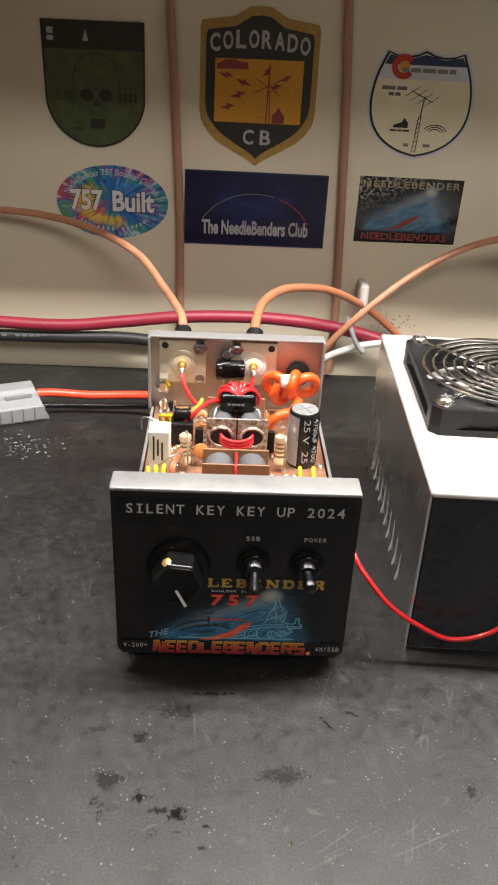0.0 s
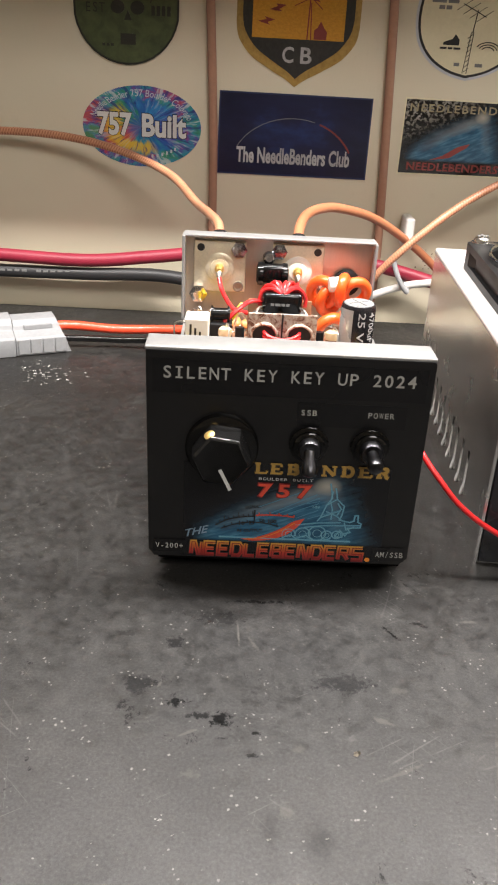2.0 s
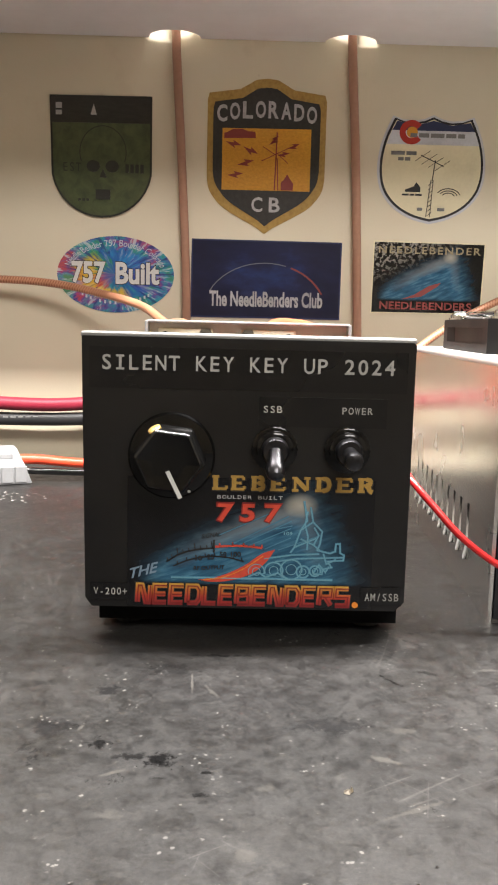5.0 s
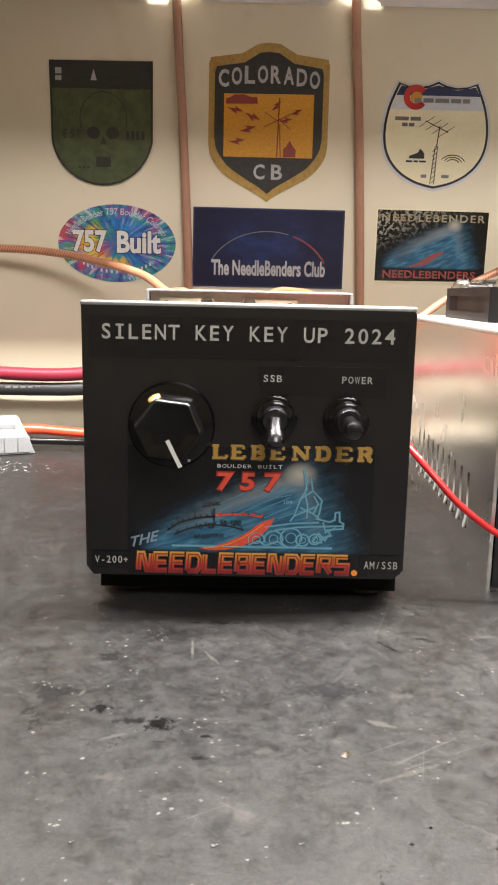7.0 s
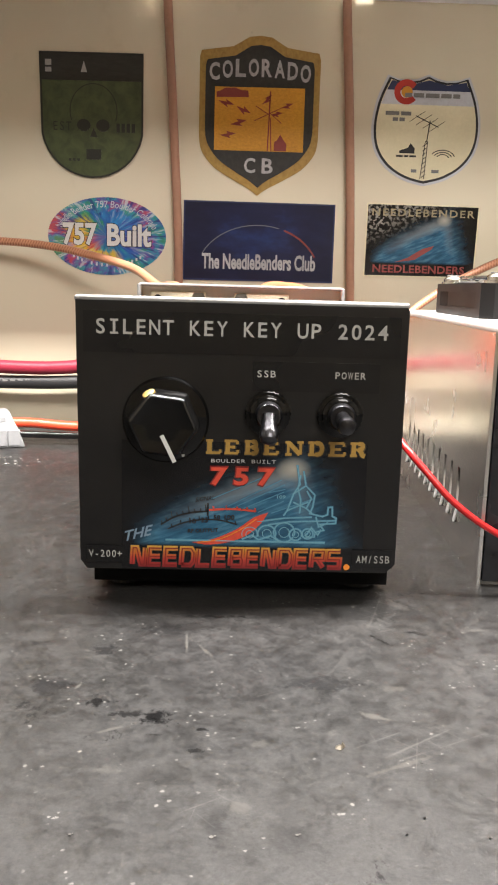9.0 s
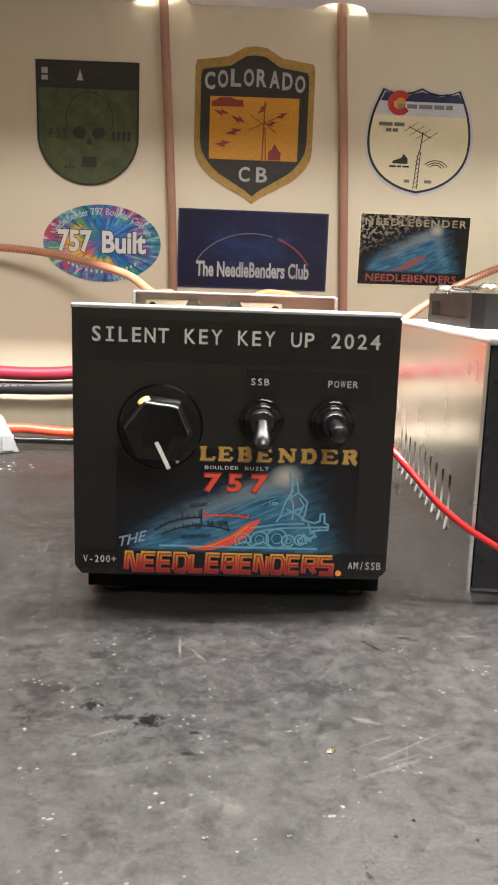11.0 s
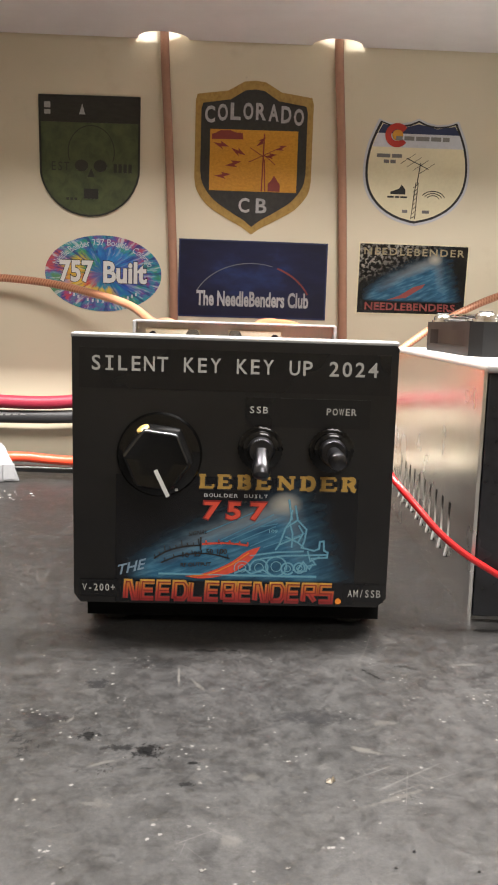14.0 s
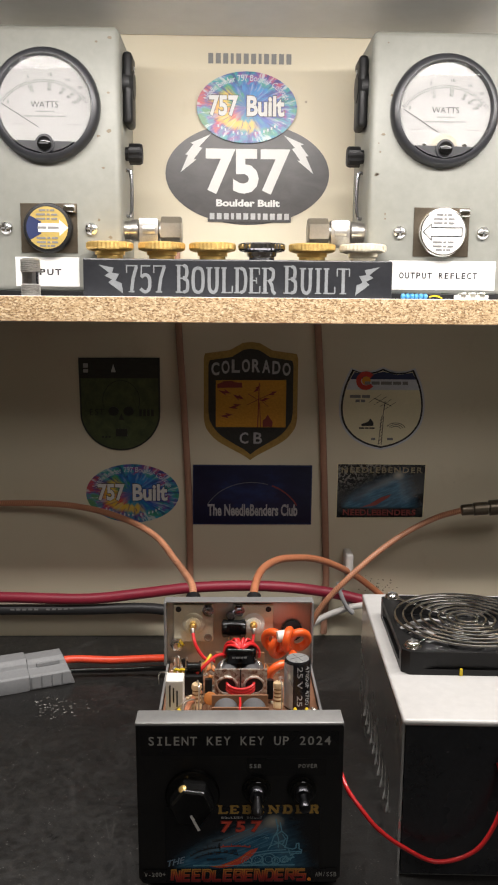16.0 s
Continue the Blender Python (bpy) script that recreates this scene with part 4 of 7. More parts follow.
    # outline of a locomotive in ice blue: bright lines over softer, wider ones
    loco = [
        [(0.0222, 0.0540), (0.0235, 0.0465), (0.0212, 0.0428), (0.0190, 0.0362), (0.0176, 0.0341)],
        [(0.0247, 0.0517), (0.0258, 0.0460), (0.0293, 0.0424), (0.0286, 0.0377), (0.0276, 0.0352), (0.0325, 0.0341), (0.0344, 0.0349), (0.0346, 0.0377), (0.0361, 0.0379), (0.0363, 0.0343), (0.0378, 0.0335), (0.0376, 0.0315), (0.0316, 0.0310), (0.0332, 0.0287), (0.0300, 0.0279), (0.0297, 0.0260), (0.0264, 0.0258)],
        [(0.0212, 0.0428), (0.0258, 0.0460)], [(0.0190, 0.0362), (0.0270, 0.0398)], [(0.0236, 0.0500), (0.0228, 0.0448), (0.0240, 0.0405), (0.0238, 0.0352)],
        [(0.0119, 0.0305), (0.0200, 0.0318), (0.0290, 0.0322), (0.0376, 0.0326)], [(0.0078, 0.0316), (0.0180, 0.0332), (0.0285, 0.0338)],
        [(0.0262, 0.0440), (0.0280, 0.0410), (0.0262, 0.0372), (0.0285, 0.0352)], [(0.0300, 0.0340), (0.0312, 0.0300), (0.0348, 0.0318)],
        [(0.0262, 0.0262), (0.0285, 0.0296), (0.0310, 0.0268), (0.0322, 0.0290)], [(0.0212, 0.0395), (0.0262, 0.0372)],
        [(0.0020, 0.0246), (0.0060, 0.0262), (0.0085, 0.0244), (0.0130, 0.0262), (0.0162, 0.0240)]]
    wheels = ((0.0181, 0.0276, 0.0040), (0.0225, 0.0268, 0.0024), (0.0271, 0.0272, 0.0021), (0.0050, 0.0266, 0.0030), (0.0115, 0.0270, 0.0034))
    soft_, bright = bmesh.new(), bmesh.new()
    for bm_, wide, lift in ((soft_, 0.0008, 0.0), (bright, 0.00028, 0.00014)):
        for j, line in enumerate(loco):
            stroke(line, wide, y - lift - 0.000004 * j, bm_)
        for j, (cx, cz, r) in enumerate(wheels):
            stroke(oval(cx, cz, r, r * 0.95, 20, -20, 200 if cx < 0.013 else 330), wide, y - lift - 0.00006 - 0.000004 * j, bm_)
            if wide < 0.0005:
                stroke(oval(cx, cz, r * 0.5, r * 0.5, 12), wide, y - lift - 0.00006, bm_, True)
        stroke([(-0.0270, 0.0238), (0.0338, 0.0238)], wide * 1.3, y - lift - 0.00009, bm_)
    lettering("109", 0.0150, 0.0408, 0.0182, 0.0421, y, bright, bold=0.01)
    part("soft_outline", soft_, M_GLOW_LINE, pic)
    part("locomotive_print", bright, M_ICE, pic)
    bm = bmesh.new()
    for a, b in (((-0.0050, 0.0366), (0.0166, 0.0480)), ((-0.0020, 0.0366), (0.0178, 0.0462)), ((0.0014, 0.0362), (0.0176, 0.0434)), ((0.0078, 0.0352), (0.0176, 0.0398)), ((-0.0100, 0.0400), (0.0120, 0.0500)), ((0.0119, 0.0430), (0.0181, 0.0444)), ((0.0130, 0.0350), (0.0290, 0.0410)), ((0.0050, 0.0262), (0.0150, 0.0245))):
        stroke([a, b], 0.00040, y, bm)
    part("speed_lines", bm, M_ICE_DIM, pic)
    # knob with a fluted skirt, white pointer line
    kx, kz = -0.0272, 0.0702
    knob = part("tuning_knob", lathe((kx, -0.0022, kz), (0, -1, 0), [(0.0160, 0), (0.0160, 0.0012), (0.0152, 0.0026), (0.0126, 0.0034)], 48), M_GLOSS, panel, "glossy black six-sided knob with a white pointer line", True)
    bm = bmesh.new()
    rings = []
    for r, d in ((0.0131, 0.0040), (0.0126, 0.0150), (0.0122, 0.0168), (0.0112, 0.0176), (0.0106, 0.0174), (0.0060, 0.0172)):
        ring = []
        for i in range(48):
            a = 2 * math.pi * i / 48
            k = 1 - 0.13 * abs(math.sin(3 * a + 0.35)) ** 0.9
            ring.append(bm.verts.new((kx + r * k * math.cos(a), -d, kz + r * k * math.sin(a))))
        rings.append(ring)
    for a, b in zip(rings, rings[1:]):
        for i in range(48):
            bm.faces.new((a[i], a[(i + 1) % 48], b[(i + 1) % 48], b[i]))
    bm.faces.new(rings[0]), bm.faces.new(rings[-1])
    part("grip", bm, M_GLOSS, knob, smooth=True)
    part("pointer_line", sheet([(-0.0282, 0.0666), (-0.0269, 0.0672), (-0.0222, 0.0576), (-0.0235, 0.0570)], -0.0180, 0.0004), M_WHITE_INK, knob)
    part("set_screw", lathe((kx - 0.0046, -0.0138, kz + 0.0098), (-0.42, -0.35, 0.84), [(0.0024, 0), (0.0024, 0.0018), (0.0014, 0.0022)], 14), M_BRASS, knob, "brass set screw", True)
    part("index_mark", sheet(rect(-0.0210, 0.0570, -0.0200, 0.0579), -0.0060, 0.0004), M_WHITE_INK, knob)
    switch(0.0105, 0.0735, (0.0, -0.62, -0.78), panel)
    switch(0.0372, 0.0735, (0.05, -0.97, -0.18), panel)

    # ---- inside: board and components ----
    board = part("circuit_board", box((-0.0540, 0.009, 0.0625), (0.0590, 0.1935, 0.0645), 0.0002), M_PCB, amp, "copper-clad circuit board with solder spots")
    F = 0.0645
    bm, rnd = bmesh.new(), random.Random(4)
    for i in range(150):
        x, yy, r = rnd.uniform(-0.052, 0.057), rnd.uniform(0.06, 0.19), rnd.uniform(0.0008, 0.0024)
        lathe((x, yy, F), (0, 0, 1), [(r, 0), (r * 0.8, r * 0.35), (r * 0.3, r * 0.6)], 7, bm)
    part("solder_joints", bm, M_SOLDER, board, "silvery solder spots")
    # coaxial sockets on the back plate
    for cx, mat_ in ((-0.0350, M_BRASS_DULL), (0.0140, M_PCB)):
        s = part("coax_socket", box((cx - 0.0162, 0.1915, 0.0835), (cx + 0.0162, 0.1945, 0.1155), 0.0010), M_BRASS_DULL, back, "square-flanged coaxial socket", True)
        part("insulator", lathe((cx, 0.1925, 0.0990), (0, -1, 0), [(0.0092, 0), (0.0092, 0.0015), (0.0078, 0.0022), (0.0060, 0.0022), (0.0055, 0.0030)], 28), M_CEMENT if cx > 0 else M_BRASS_DULL, s, smooth=True)
        part("rim_ring", tube([(cx + 0.0094 * math.cos(q), 0.1922, 0.0990 + 0.0094 * math.sin(q)) for q in [i * math.pi / 8 for i in range(16)]], 0.0006, 6, 2, closed=True), M_DARK_CHROME, s, smooth=True)
        part("centre_pin", lathe((cx, 0.1900, 0.0990), (0, -1, 0), [(0.0030, 0), (0.0030, 0.0030), (0.0018, 0.0034), (0.0018, 0.0085)], 14), M_BRASS, s, smooth=True)
        part("solder_blob", lathe((cx, 0.1822, 0.0975), (0, -0.8, -0.5), [(0.0008, -0.002), (0.0022, 0), (0.0016, 0.0028), (0.0004, 0.004)], 10), M_SOLDER, s, smooth=True)
        # a fixing nut in one corner, bare holes in the others
        nx = 0.0120 if cx < 0 else -0.0120
        part("nut", lathe((cx + nx, 0.1915, 0.1108), (0, -1, 0), [(0.0050, 0), (0.0050, 0.0026), (0.0030, 0.0028), (0.0030, 0.0050), (0.0012, 0.0052)], 6), M_DARK_CHROME, s)
        part("corner_hole", lathe((cx - nx, 0.1915, 0.1112), (0, -1, 0), [(0.0024, 0), (0.0023, 0.0003)], 16), M_INK, s)
        part("screw_end", lathe((cx + 0.0120, 0.1915, 0.0872), (0, -1, 0), [(0.0034, 0), (0.0034, 0.0008), (0.0022, 0.0009), (0.0022, 0.0002)], 16), M_NICKEL, s)
    part("ground_nut", lathe((-0.0480, 0.1925, 0.0820), (0, -1, 0), [(0.0058, 0), (0.0058, 0.0038), (0.0032, 0.0040), (0.0032, 0.0065)], 6), M_CHROME, back, "bright hex nut")
    part("ground_tag", box((-0.0508, 0.1830, 0.0660), (-0.0452, 0.1850, 0.0740), 0.0006), M_CHROME, back)
    part("grommet", lathe((0.0455, 0.1925, 0.0930), (0, -1, 0), [(0.0085, 0), (0.0085, 0.002), (0.0060, 0.003)], 24), M_BLACK, back, smooth=True)
    # cylindrical capacitor
    cap = part("capacitor", lathe((0.0440, 0.1180, F), (0, 0, 1), [(0.0092, 0), (0.0096, 0.001), (0.0096, 0.0355), (0.0090, 0.0372), (0.0083, 0.0374)], 32), M_CAP, amp, "tall black electrolytic capacitor with a silver stripe", True)
    part("top_disc", lathe((0.0440, 0.1180, F + 0.0374), (0, 0, 1), [(0.0083, 0), (0.0080, 0.0004)], 28), M_SLEEVE, cap)
    for q in (0.5, 2.07):
        part("vent_score", rod((0.0440 - 0.0065 * math.cos(q), 0.1180 - 0.0065 * math.sin(q), F + 0.0379), (0.0440 + 0.0065 * math.cos(q), 0.1180 + 0.0065 * math.sin(q), F + 0.0379), 0.0003, 6), M_INK_GREY, cap)
    round_ = lambda u, v, r=0.00975: (0.0440 + r * math.sin(u), 0.1180 - r * math.cos(u), v)
    bm = bmesh.new()
    for i in range(8):
        a, b = -1.60 + i * 0.15, -1.60 + (i + 1) * 0.15
        bm.faces.new([bm.verts.new(round_(u, v)) for u, v in ((a, F + 0.002), (b, F + 0.002), (b, F + 0.0355), (a, F + 0.0355))])
    part("silver_stripe", bm, M_SLEEVE, cap)
    for s, a in (("25 V  25", -0.10), ("4700uF 4700", 0.55)):
        part("printing", lettering(s, 0, 0, 0.030, 0.0040, 0, bold=0.01, place=lambda u, v, a=a: round_(a + v / 0.0097, F + 0.0345 - u, 0.00985)), M_DIM_LETTER, cap)
    # white cement resistor
    res = part("cement_resistor", box((-0.0500, 0.0900, F + 0.0010), (-0.0375, 0.1040, F + 0.0330), 0.0008), M_CEMENT, amp, "white ceramic block resistor with black printing")
    bm = bmesh.new()
    for i, xx in enumerate((-0.0475, -0.0450, -0.0425)):
        box((xx, 0.08985, F + 0.0140 + 0.003 * (i % 2)), (xx + 0.0011, 0.0901, F + 0.0300 - 0.002 * i), 0, bm=bm)
    part("printing", bm, M_INK, res)
    # small upright resistors
    for x, yy in ((-0.0290, 0.1040), (0.0295, 0.1060)):
        k = 1.35
        prof = [(0.0014, 0), (0.0027, 0.001), (0.0028, 0.003), (0.0023, 0.0042), (0.0023, 0.0108), (0.0028, 0.012), (0.0027, 0.014), (0.0014, 0.015)]
        r = part("resistor", lathe((x, yy, F + 0.004), (0, 0.15, 1), [(p * k, q * k) for p, q in prof], 16), M_TAN, amp, "tan banded resistor standing on its lead", True)
        for h in (0.0045, 0.0065, 0.0085, 0.0105):
            part("colour_band", lathe((x, yy + 0.148 * h * k, F + 0.004 + h * k * 0.989), (0, 0.15, 1), [(0.00242 * k, 0), (0.00242 * k, 0.0010)], 16), M_BAND, r)
        part("lead", tube([(x, yy + 0.003, F + 0.0240), (x + 0.001, yy + 0.001, F + 0.0262), (x + 0.002, yy - 0.006, F + 0.025), (x + 0.002, yy - 0.009, F + 0.015), (x + 0.002, yy - 0.010, F)], 0.0005, 6), M_SOLDER, r)
    d = part("disc_capacitor", lathe((-0.0195, 0.1095, F + 0.0105), (0.15, -1, 0.25), [(0.0030, -0.0014), (0.0046, -0.0009), (0.0048, 0), (0.0046, 0.0009), (0.0030, 0.0014)], 20), M_DISC, amp, "orange ceramic disc capacitor", True)
    part("lead", rod((-0.0210, 0.1098, F), (-0.0205, 0.1096, F + 0.0065), 0.0004, 6), M_SOLDER, d)
    # output transformer: tinned end plate with two holes, grey cores behind, red loop through them
    tr = part("ferrite_transformer", box((-0.0165, 0.1180, F + 0.0010), (0.0220, 0.1192, F + 0.0290), 0.0005), M_TINNED, amp, "two-hole ferrite transformer with tinned end plates and red windings")
    for cx in (-0.0075, 0.0125):
        part("core", lathe((cx, 0.1195, F + 0.0125), (0, 1, 0), [(0.0082, 0), (0.0084, 0.001), (0.0084, 0.034), (0.0080, 0.035)], 28), M_FERRITE, tr, smooth=True)
        part("eyelet", tube([(cx + 0.0072 * math.cos(a), 0.1174, F + 0.0165 + 0.0064 * math.sin(a)) for a in [i * math.pi / 6 for i in range(12)]], 0.0009, 8, 3, closed=True), M_TINNED, tr, smooth=True)
        part("bore", lathe((cx, 0.11785, F + 0.0165), (0, -1, 0), [(0.0066, 0), (0.0065, 0.0001)], 20), M_INK, tr)
    part("end_plate", box((-0.0165, 0.1548, F + 0.0010), (0.0215, 0.1560, F + 0.0260), 0.0005), M_PCB_BROWN, tr)
    part("plate_slot", box((0.0020, 0.11765, F + 0.0012), (0.0030, 0.1179, F + 0.0289)), M_INK, tr)
    for dz in (-0.0022, 0.0, 0.0022):
        part("winding", tube([(-0.0075, 0.1230, F + 0.0165 + dz), (-0.0070, 0.1160, F + 0.0158 + dz), (-0.0030, 0.1135, F + 0.0142 + dz), (0.0025, 0.1130, F + 0.0134 + dz), (0.0080, 0.1135, F + 0.0142 + dz), (0.0120, 0.1160, F + 0.0158 + dz), (0.0125, 0.1230, F + 0.0165 + dz)], 0.0011, 8, 6), M_RED_WIRE, tr, "red wire loop", True)
    # input transformer nearer the panel
    t2 = part("small_transformer", box((-0.0180, 0.0760, F + 0.0010), (0.0215, 0.0772, F + 0.0205), 0.0004), M_PCB_BROWN, amp, "small ferrite transformer between brown boards")
    for cx in (-0.0080, 0.0115):
        part("core", lathe((cx, 0.0775, F + 0.0110), (0, 1, 0), [(0.0086, 0), (0.0086, 0.0145)], 28), M_FERRITE, t2, smooth=True)
    part("end_plate", box((-0.0180, 0.0922, F + 0.0010), (0.0215, 0.0934, F + 0.0215), 0.0004), M_PCB_BROWN, t2)
    part("winding", tube([(0.0015, 0.074, F + 0.004), (0.0015, 0.0745, F + 0.018), (0.0018, 0.0800, F + 0.0205), (0.0018, 0.0900, F + 0.0205)], 0.0009, 8), M_RED_WIRE, t2, smooth=True)
    # choke: black core over the big transformer, wound with red wire
    ch = part("choke", box((-0.0085, 0.1440, F + 0.0200), (0.0150, 0.1570, F + 0.0330), 0.0028, 3), M_GLOSS, amp, "glossy black choke core wound with red wire", True)
    for i in range(8):
        q = radians(-86 + 172 * i / 7)
        dx, dy, dz, c0 = math.sin(q), 0.25 + 0.75 * math.cos(q), 0.28 * math.cos(q), Vector((0.0032, 0.1458, F + 0.0318))
        arch = [c0 + Vector((dx * k1 * (1 + 0.08 * (i % 2)), dy * k1, dz * k1 + up)) for k1, up in ((0.0005, -0.0010), (0.0030, 0.0016), (0.0068, 0.0026 + 0.0008 * (i % 3)), (0.0105, 0.0014), (0.0128, -0.0030), (0.0128, -0.0080))]
        part("winding", tube(arch, 0.00125, 8, 5), M_RED_WIRE, ch, "red wire turn", True)
    part("printing", bars(-0.0035, F + 0.0255, 0.0075, F + 0.0270, 0.1438, [2, 3, 2, 2]), M_INK_GREY, ch)
    for x in (-0.0110, 0.0165):
        part("leg", tube([(x * 0.8, 0.146, F + 0.024), (x, 0.141, F + 0.024), (x * 1.1, 0.136, F + 0.019), (x * 1.1, 0.134, F + 0.002)], 0.0007, 6), M_SOLDER, ch)
    # ferrite bead high against the back plate
    bead = part("bead_choke", box((-0.0120, 0.1780, 0.0925), (0.0080, 0.1870, 0.1050), 0.0026, 3), M_GLOSS, amp, "glossy black bead core on wire legs", True)
    for x in (-0.0095, 0.0055):
        part("end_ring", lathe((x, 0.1825, 0.0987), (1, 0, 0), [(0.0070, -0.0016), (0.0072, 0), (0.0070, 0.0016)], 20), M_GLOSS, bead, smooth=True)
    for x in (-0.006, 0.0025):
        part("leg", rod((x, 0.182, F), (x, 0.182, 0.0935), 0.0009, 8), M_SOLDER, bead)
    part("coated_capacitor", lathe((-0.0045, 0.186, 0.1080), (0, -1, 0.2), [(0.0026, -0.003), (0.0040, -0.001), (0.0040, 0.001), (0.0026, 0.003)], 14), M_DARK_CHROME, amp, smooth=True)
    # thick orange wire coil
    coil = None
    for cx, cy, cz, tilt, rr in ((0.0298, 0.1790, 0.0895, -0.62, 0.0084), (0.0412, 0.1735, 0.0930, 1.28, 0.0084), (0.0500, 0.1785, 0.0905, 0.30, 0.0076), (0.0345, 0.1800, 0.0845, 0.75, 0.0082)):
        ring = [(cx + rr * math.cos(a) * math.cos(tilt), cy + rr * math.cos(a) * math.sin(tilt) - 0.003 * math.sin(a), cz + rr * math.sin(a)) for a in [i * math.pi / 6 for i in range(12)]]
        if coil is None:
            coil = part("wire_coil", tube(ring, 0.0033, 12, 4, closed=True), M_ORANGE, amp, "coil of thick orange wire", True)
        else:
            part("coil_turn", tube(ring, 0.0033, 12, 4, closed=True), M_ORANGE, coil, smooth=True)
    part("tail", tube([(0.0240, 0.1500, F), (0.0245, 0.1490, F + 0.0085), (0.0285, 0.1480, F + 0.0155), (0.0345, 0.1500, F + 0.0180), (0.0400, 0.1560, F + 0.0160), (0.0450, 0.1680, F + 0.0190)], 0.0034, 12), M_ORANGE, coil, smooth=True)
    part("sleeve", lathe((0.0320, 0.1680, 0.0975), (1, 0.1, 0.1), [(0.0040, 0), (0.0046, 0.0005), (0.0046, 0.0075), (0.0040, 0.008)], 16), M_CEMENT, coil, smooth=True)
    # relay, diodes, loose wires
    relay = part("relay", box((-0.0395, 0.1330, F + 0.0010), (-0.0255, 0.1480, F + 0.0165), 0.0008), M_BLACK, amp, "black relay with a shiny coil former")
    part("former", lathe((-0.0380, 0.1400, F + 0.0205), (1, 0, 0), [(0.0048, 0), (0.0048, 0.0012), (0.0036, 0.0014), (0.0036, 0.0095), (0.0048, 0.0097), (0.0048, 0.011)], 20), M_GLOSS, relay, smooth=True)
    for x, yy, h in ((-0.0210, 0.1240, 0.018), (0.0245, 0.1250, 0.017)):
        part("diode", rod((x, yy, F + 0.003), (x, yy + 0.001, F + h), 0.0026, 14), M_BLACK, amp, "black diode", True)
    wires = (
        ([(-0.0350, 0.1810, 0.0965), (-0.0330, 0.1740, 0.0900), (-0.0285, 0.1700, 0.0830), (-0.0240, 0.1680, 0.0790), (-0.0160, 0.1660, 0.0780)], 0.0014, M_RED_WIRE),
        ([(0.0140, 0.1815, 0.0960), (0.0130, 0.1770, 0.0900), (0.0110, 0.1720, 0.0850)], 0.0012, M_RED_WIRE),
        ([(-0.0300, 0.1380, F + 0.016), (-0.0240, 0.1400, F + 0.0220), (-0.0160, 0.1450, F + 0.0270), (-0.0090, 0.1500, F + 0.0260)], 0.0014, M_RED_WIRE),
        ([(-0.0480, 0.1400, F), (-0.0470, 0.1380, F + 0.008), (-0.0440, 0.1340, F + 0.011), (-0.0420, 0.1300, F + 0.002)], 0.0013, M_ORANGE_RED),
        ([(-0.0420, 0.1600, F + 0.004), (-0.0350, 0.1610, F + 0.013), (-0.0300, 0.1590, F + 0.010)], 0.0013, M_YELLOW),
        ([(-0.0290, 0.1580, F + 0.006), (-0.0240, 0.1590, F + 0.015), (-0.0200, 0.1640, F + 0.020)], 0.0013, M_YELLOW),
        ([(-0.0500, 0.0830, F + 0.002), (-0.0495, 0.0800, F + 0.013), (-0.0490, 0.0750, F + 0.016), (-0.0485, 0.0700, F + 0.010)], 0.0013, M_YELLOW),
        ([(-0.0455, 0.0830, F + 0.002), (-0.0450, 0.0800, F + 0.014), (-0.0445, 0.0750, F + 0.017), (-0.0440, 0.0700, F + 0.010)], 0.0013, M_YELLOW),
        ([(-0.0400, 0.0840, F + 0.002), (-0.0398, 0.0800, F + 0.015), (-0.0400, 0.0750, F + 0.018), (-0.0405, 0.0700, F + 0.010)], 0.0013, M_YELLOW),
        ([(0.0400, 0.0900, F + 0.002), (0.0400, 0.0860, F + 0.014), (0.0400, 0.0800, F + 0.010)], 0.0013, M_YELLOW),
        ([(0.0480, 0.0900, F + 0.002), (0.0480, 0.0860, F + 0.014), (0.0480, 0.0800, F + 0.010)], 0.0013, M_YELLOW),
        ([(-0.0440, 0.0870, F + 0.012), (-0.0400, 0.0820, F + 0.0180), (-0.0350, 0.0830, F + 0.0215), (-0.0300, 0.0900, F + 0.0190), (-0.0290, 0.0960, F + 0.008)], 0.0006, M_SOLDER),
        ([(-0.0250, 0.1700, F), (-0.0225, 0.1660, F + 0.012), (-0.0190, 0.1650, F + 0.013), (-0.0150, 0.1680, F + 0.006)], 0.0006, M_SOLDER),
        ([(-0.0360, 0.0790, F + 0.002), (-0.0350, 0.0800, F + 0.016), (-0.0320, 0.1000, F + 0.014), (-0.0270, 0.1200, F + 0.010)], 0.0020, M_COAX),
    )
    wires += tuple(([(-0.0475 + q, 0.1600, F + 0.001), (-0.0480 + q, 0.1560, F + 0.0100), (-0.0455 + q, 0.1530, F + 0.0125), (-0.0430 + q, 0.1560, F + 0.0090), (-0.0425 + q, 0.1600, F + 0.001)], 0.0011, M_YELLOW) for q in (0.0, 0.0040, 0.0080))
    for pts, r, m in wires:
        part("wire", tube(pts, r, 8, 6), m, amp, smooth=True)
    rnd = random.Random(21)
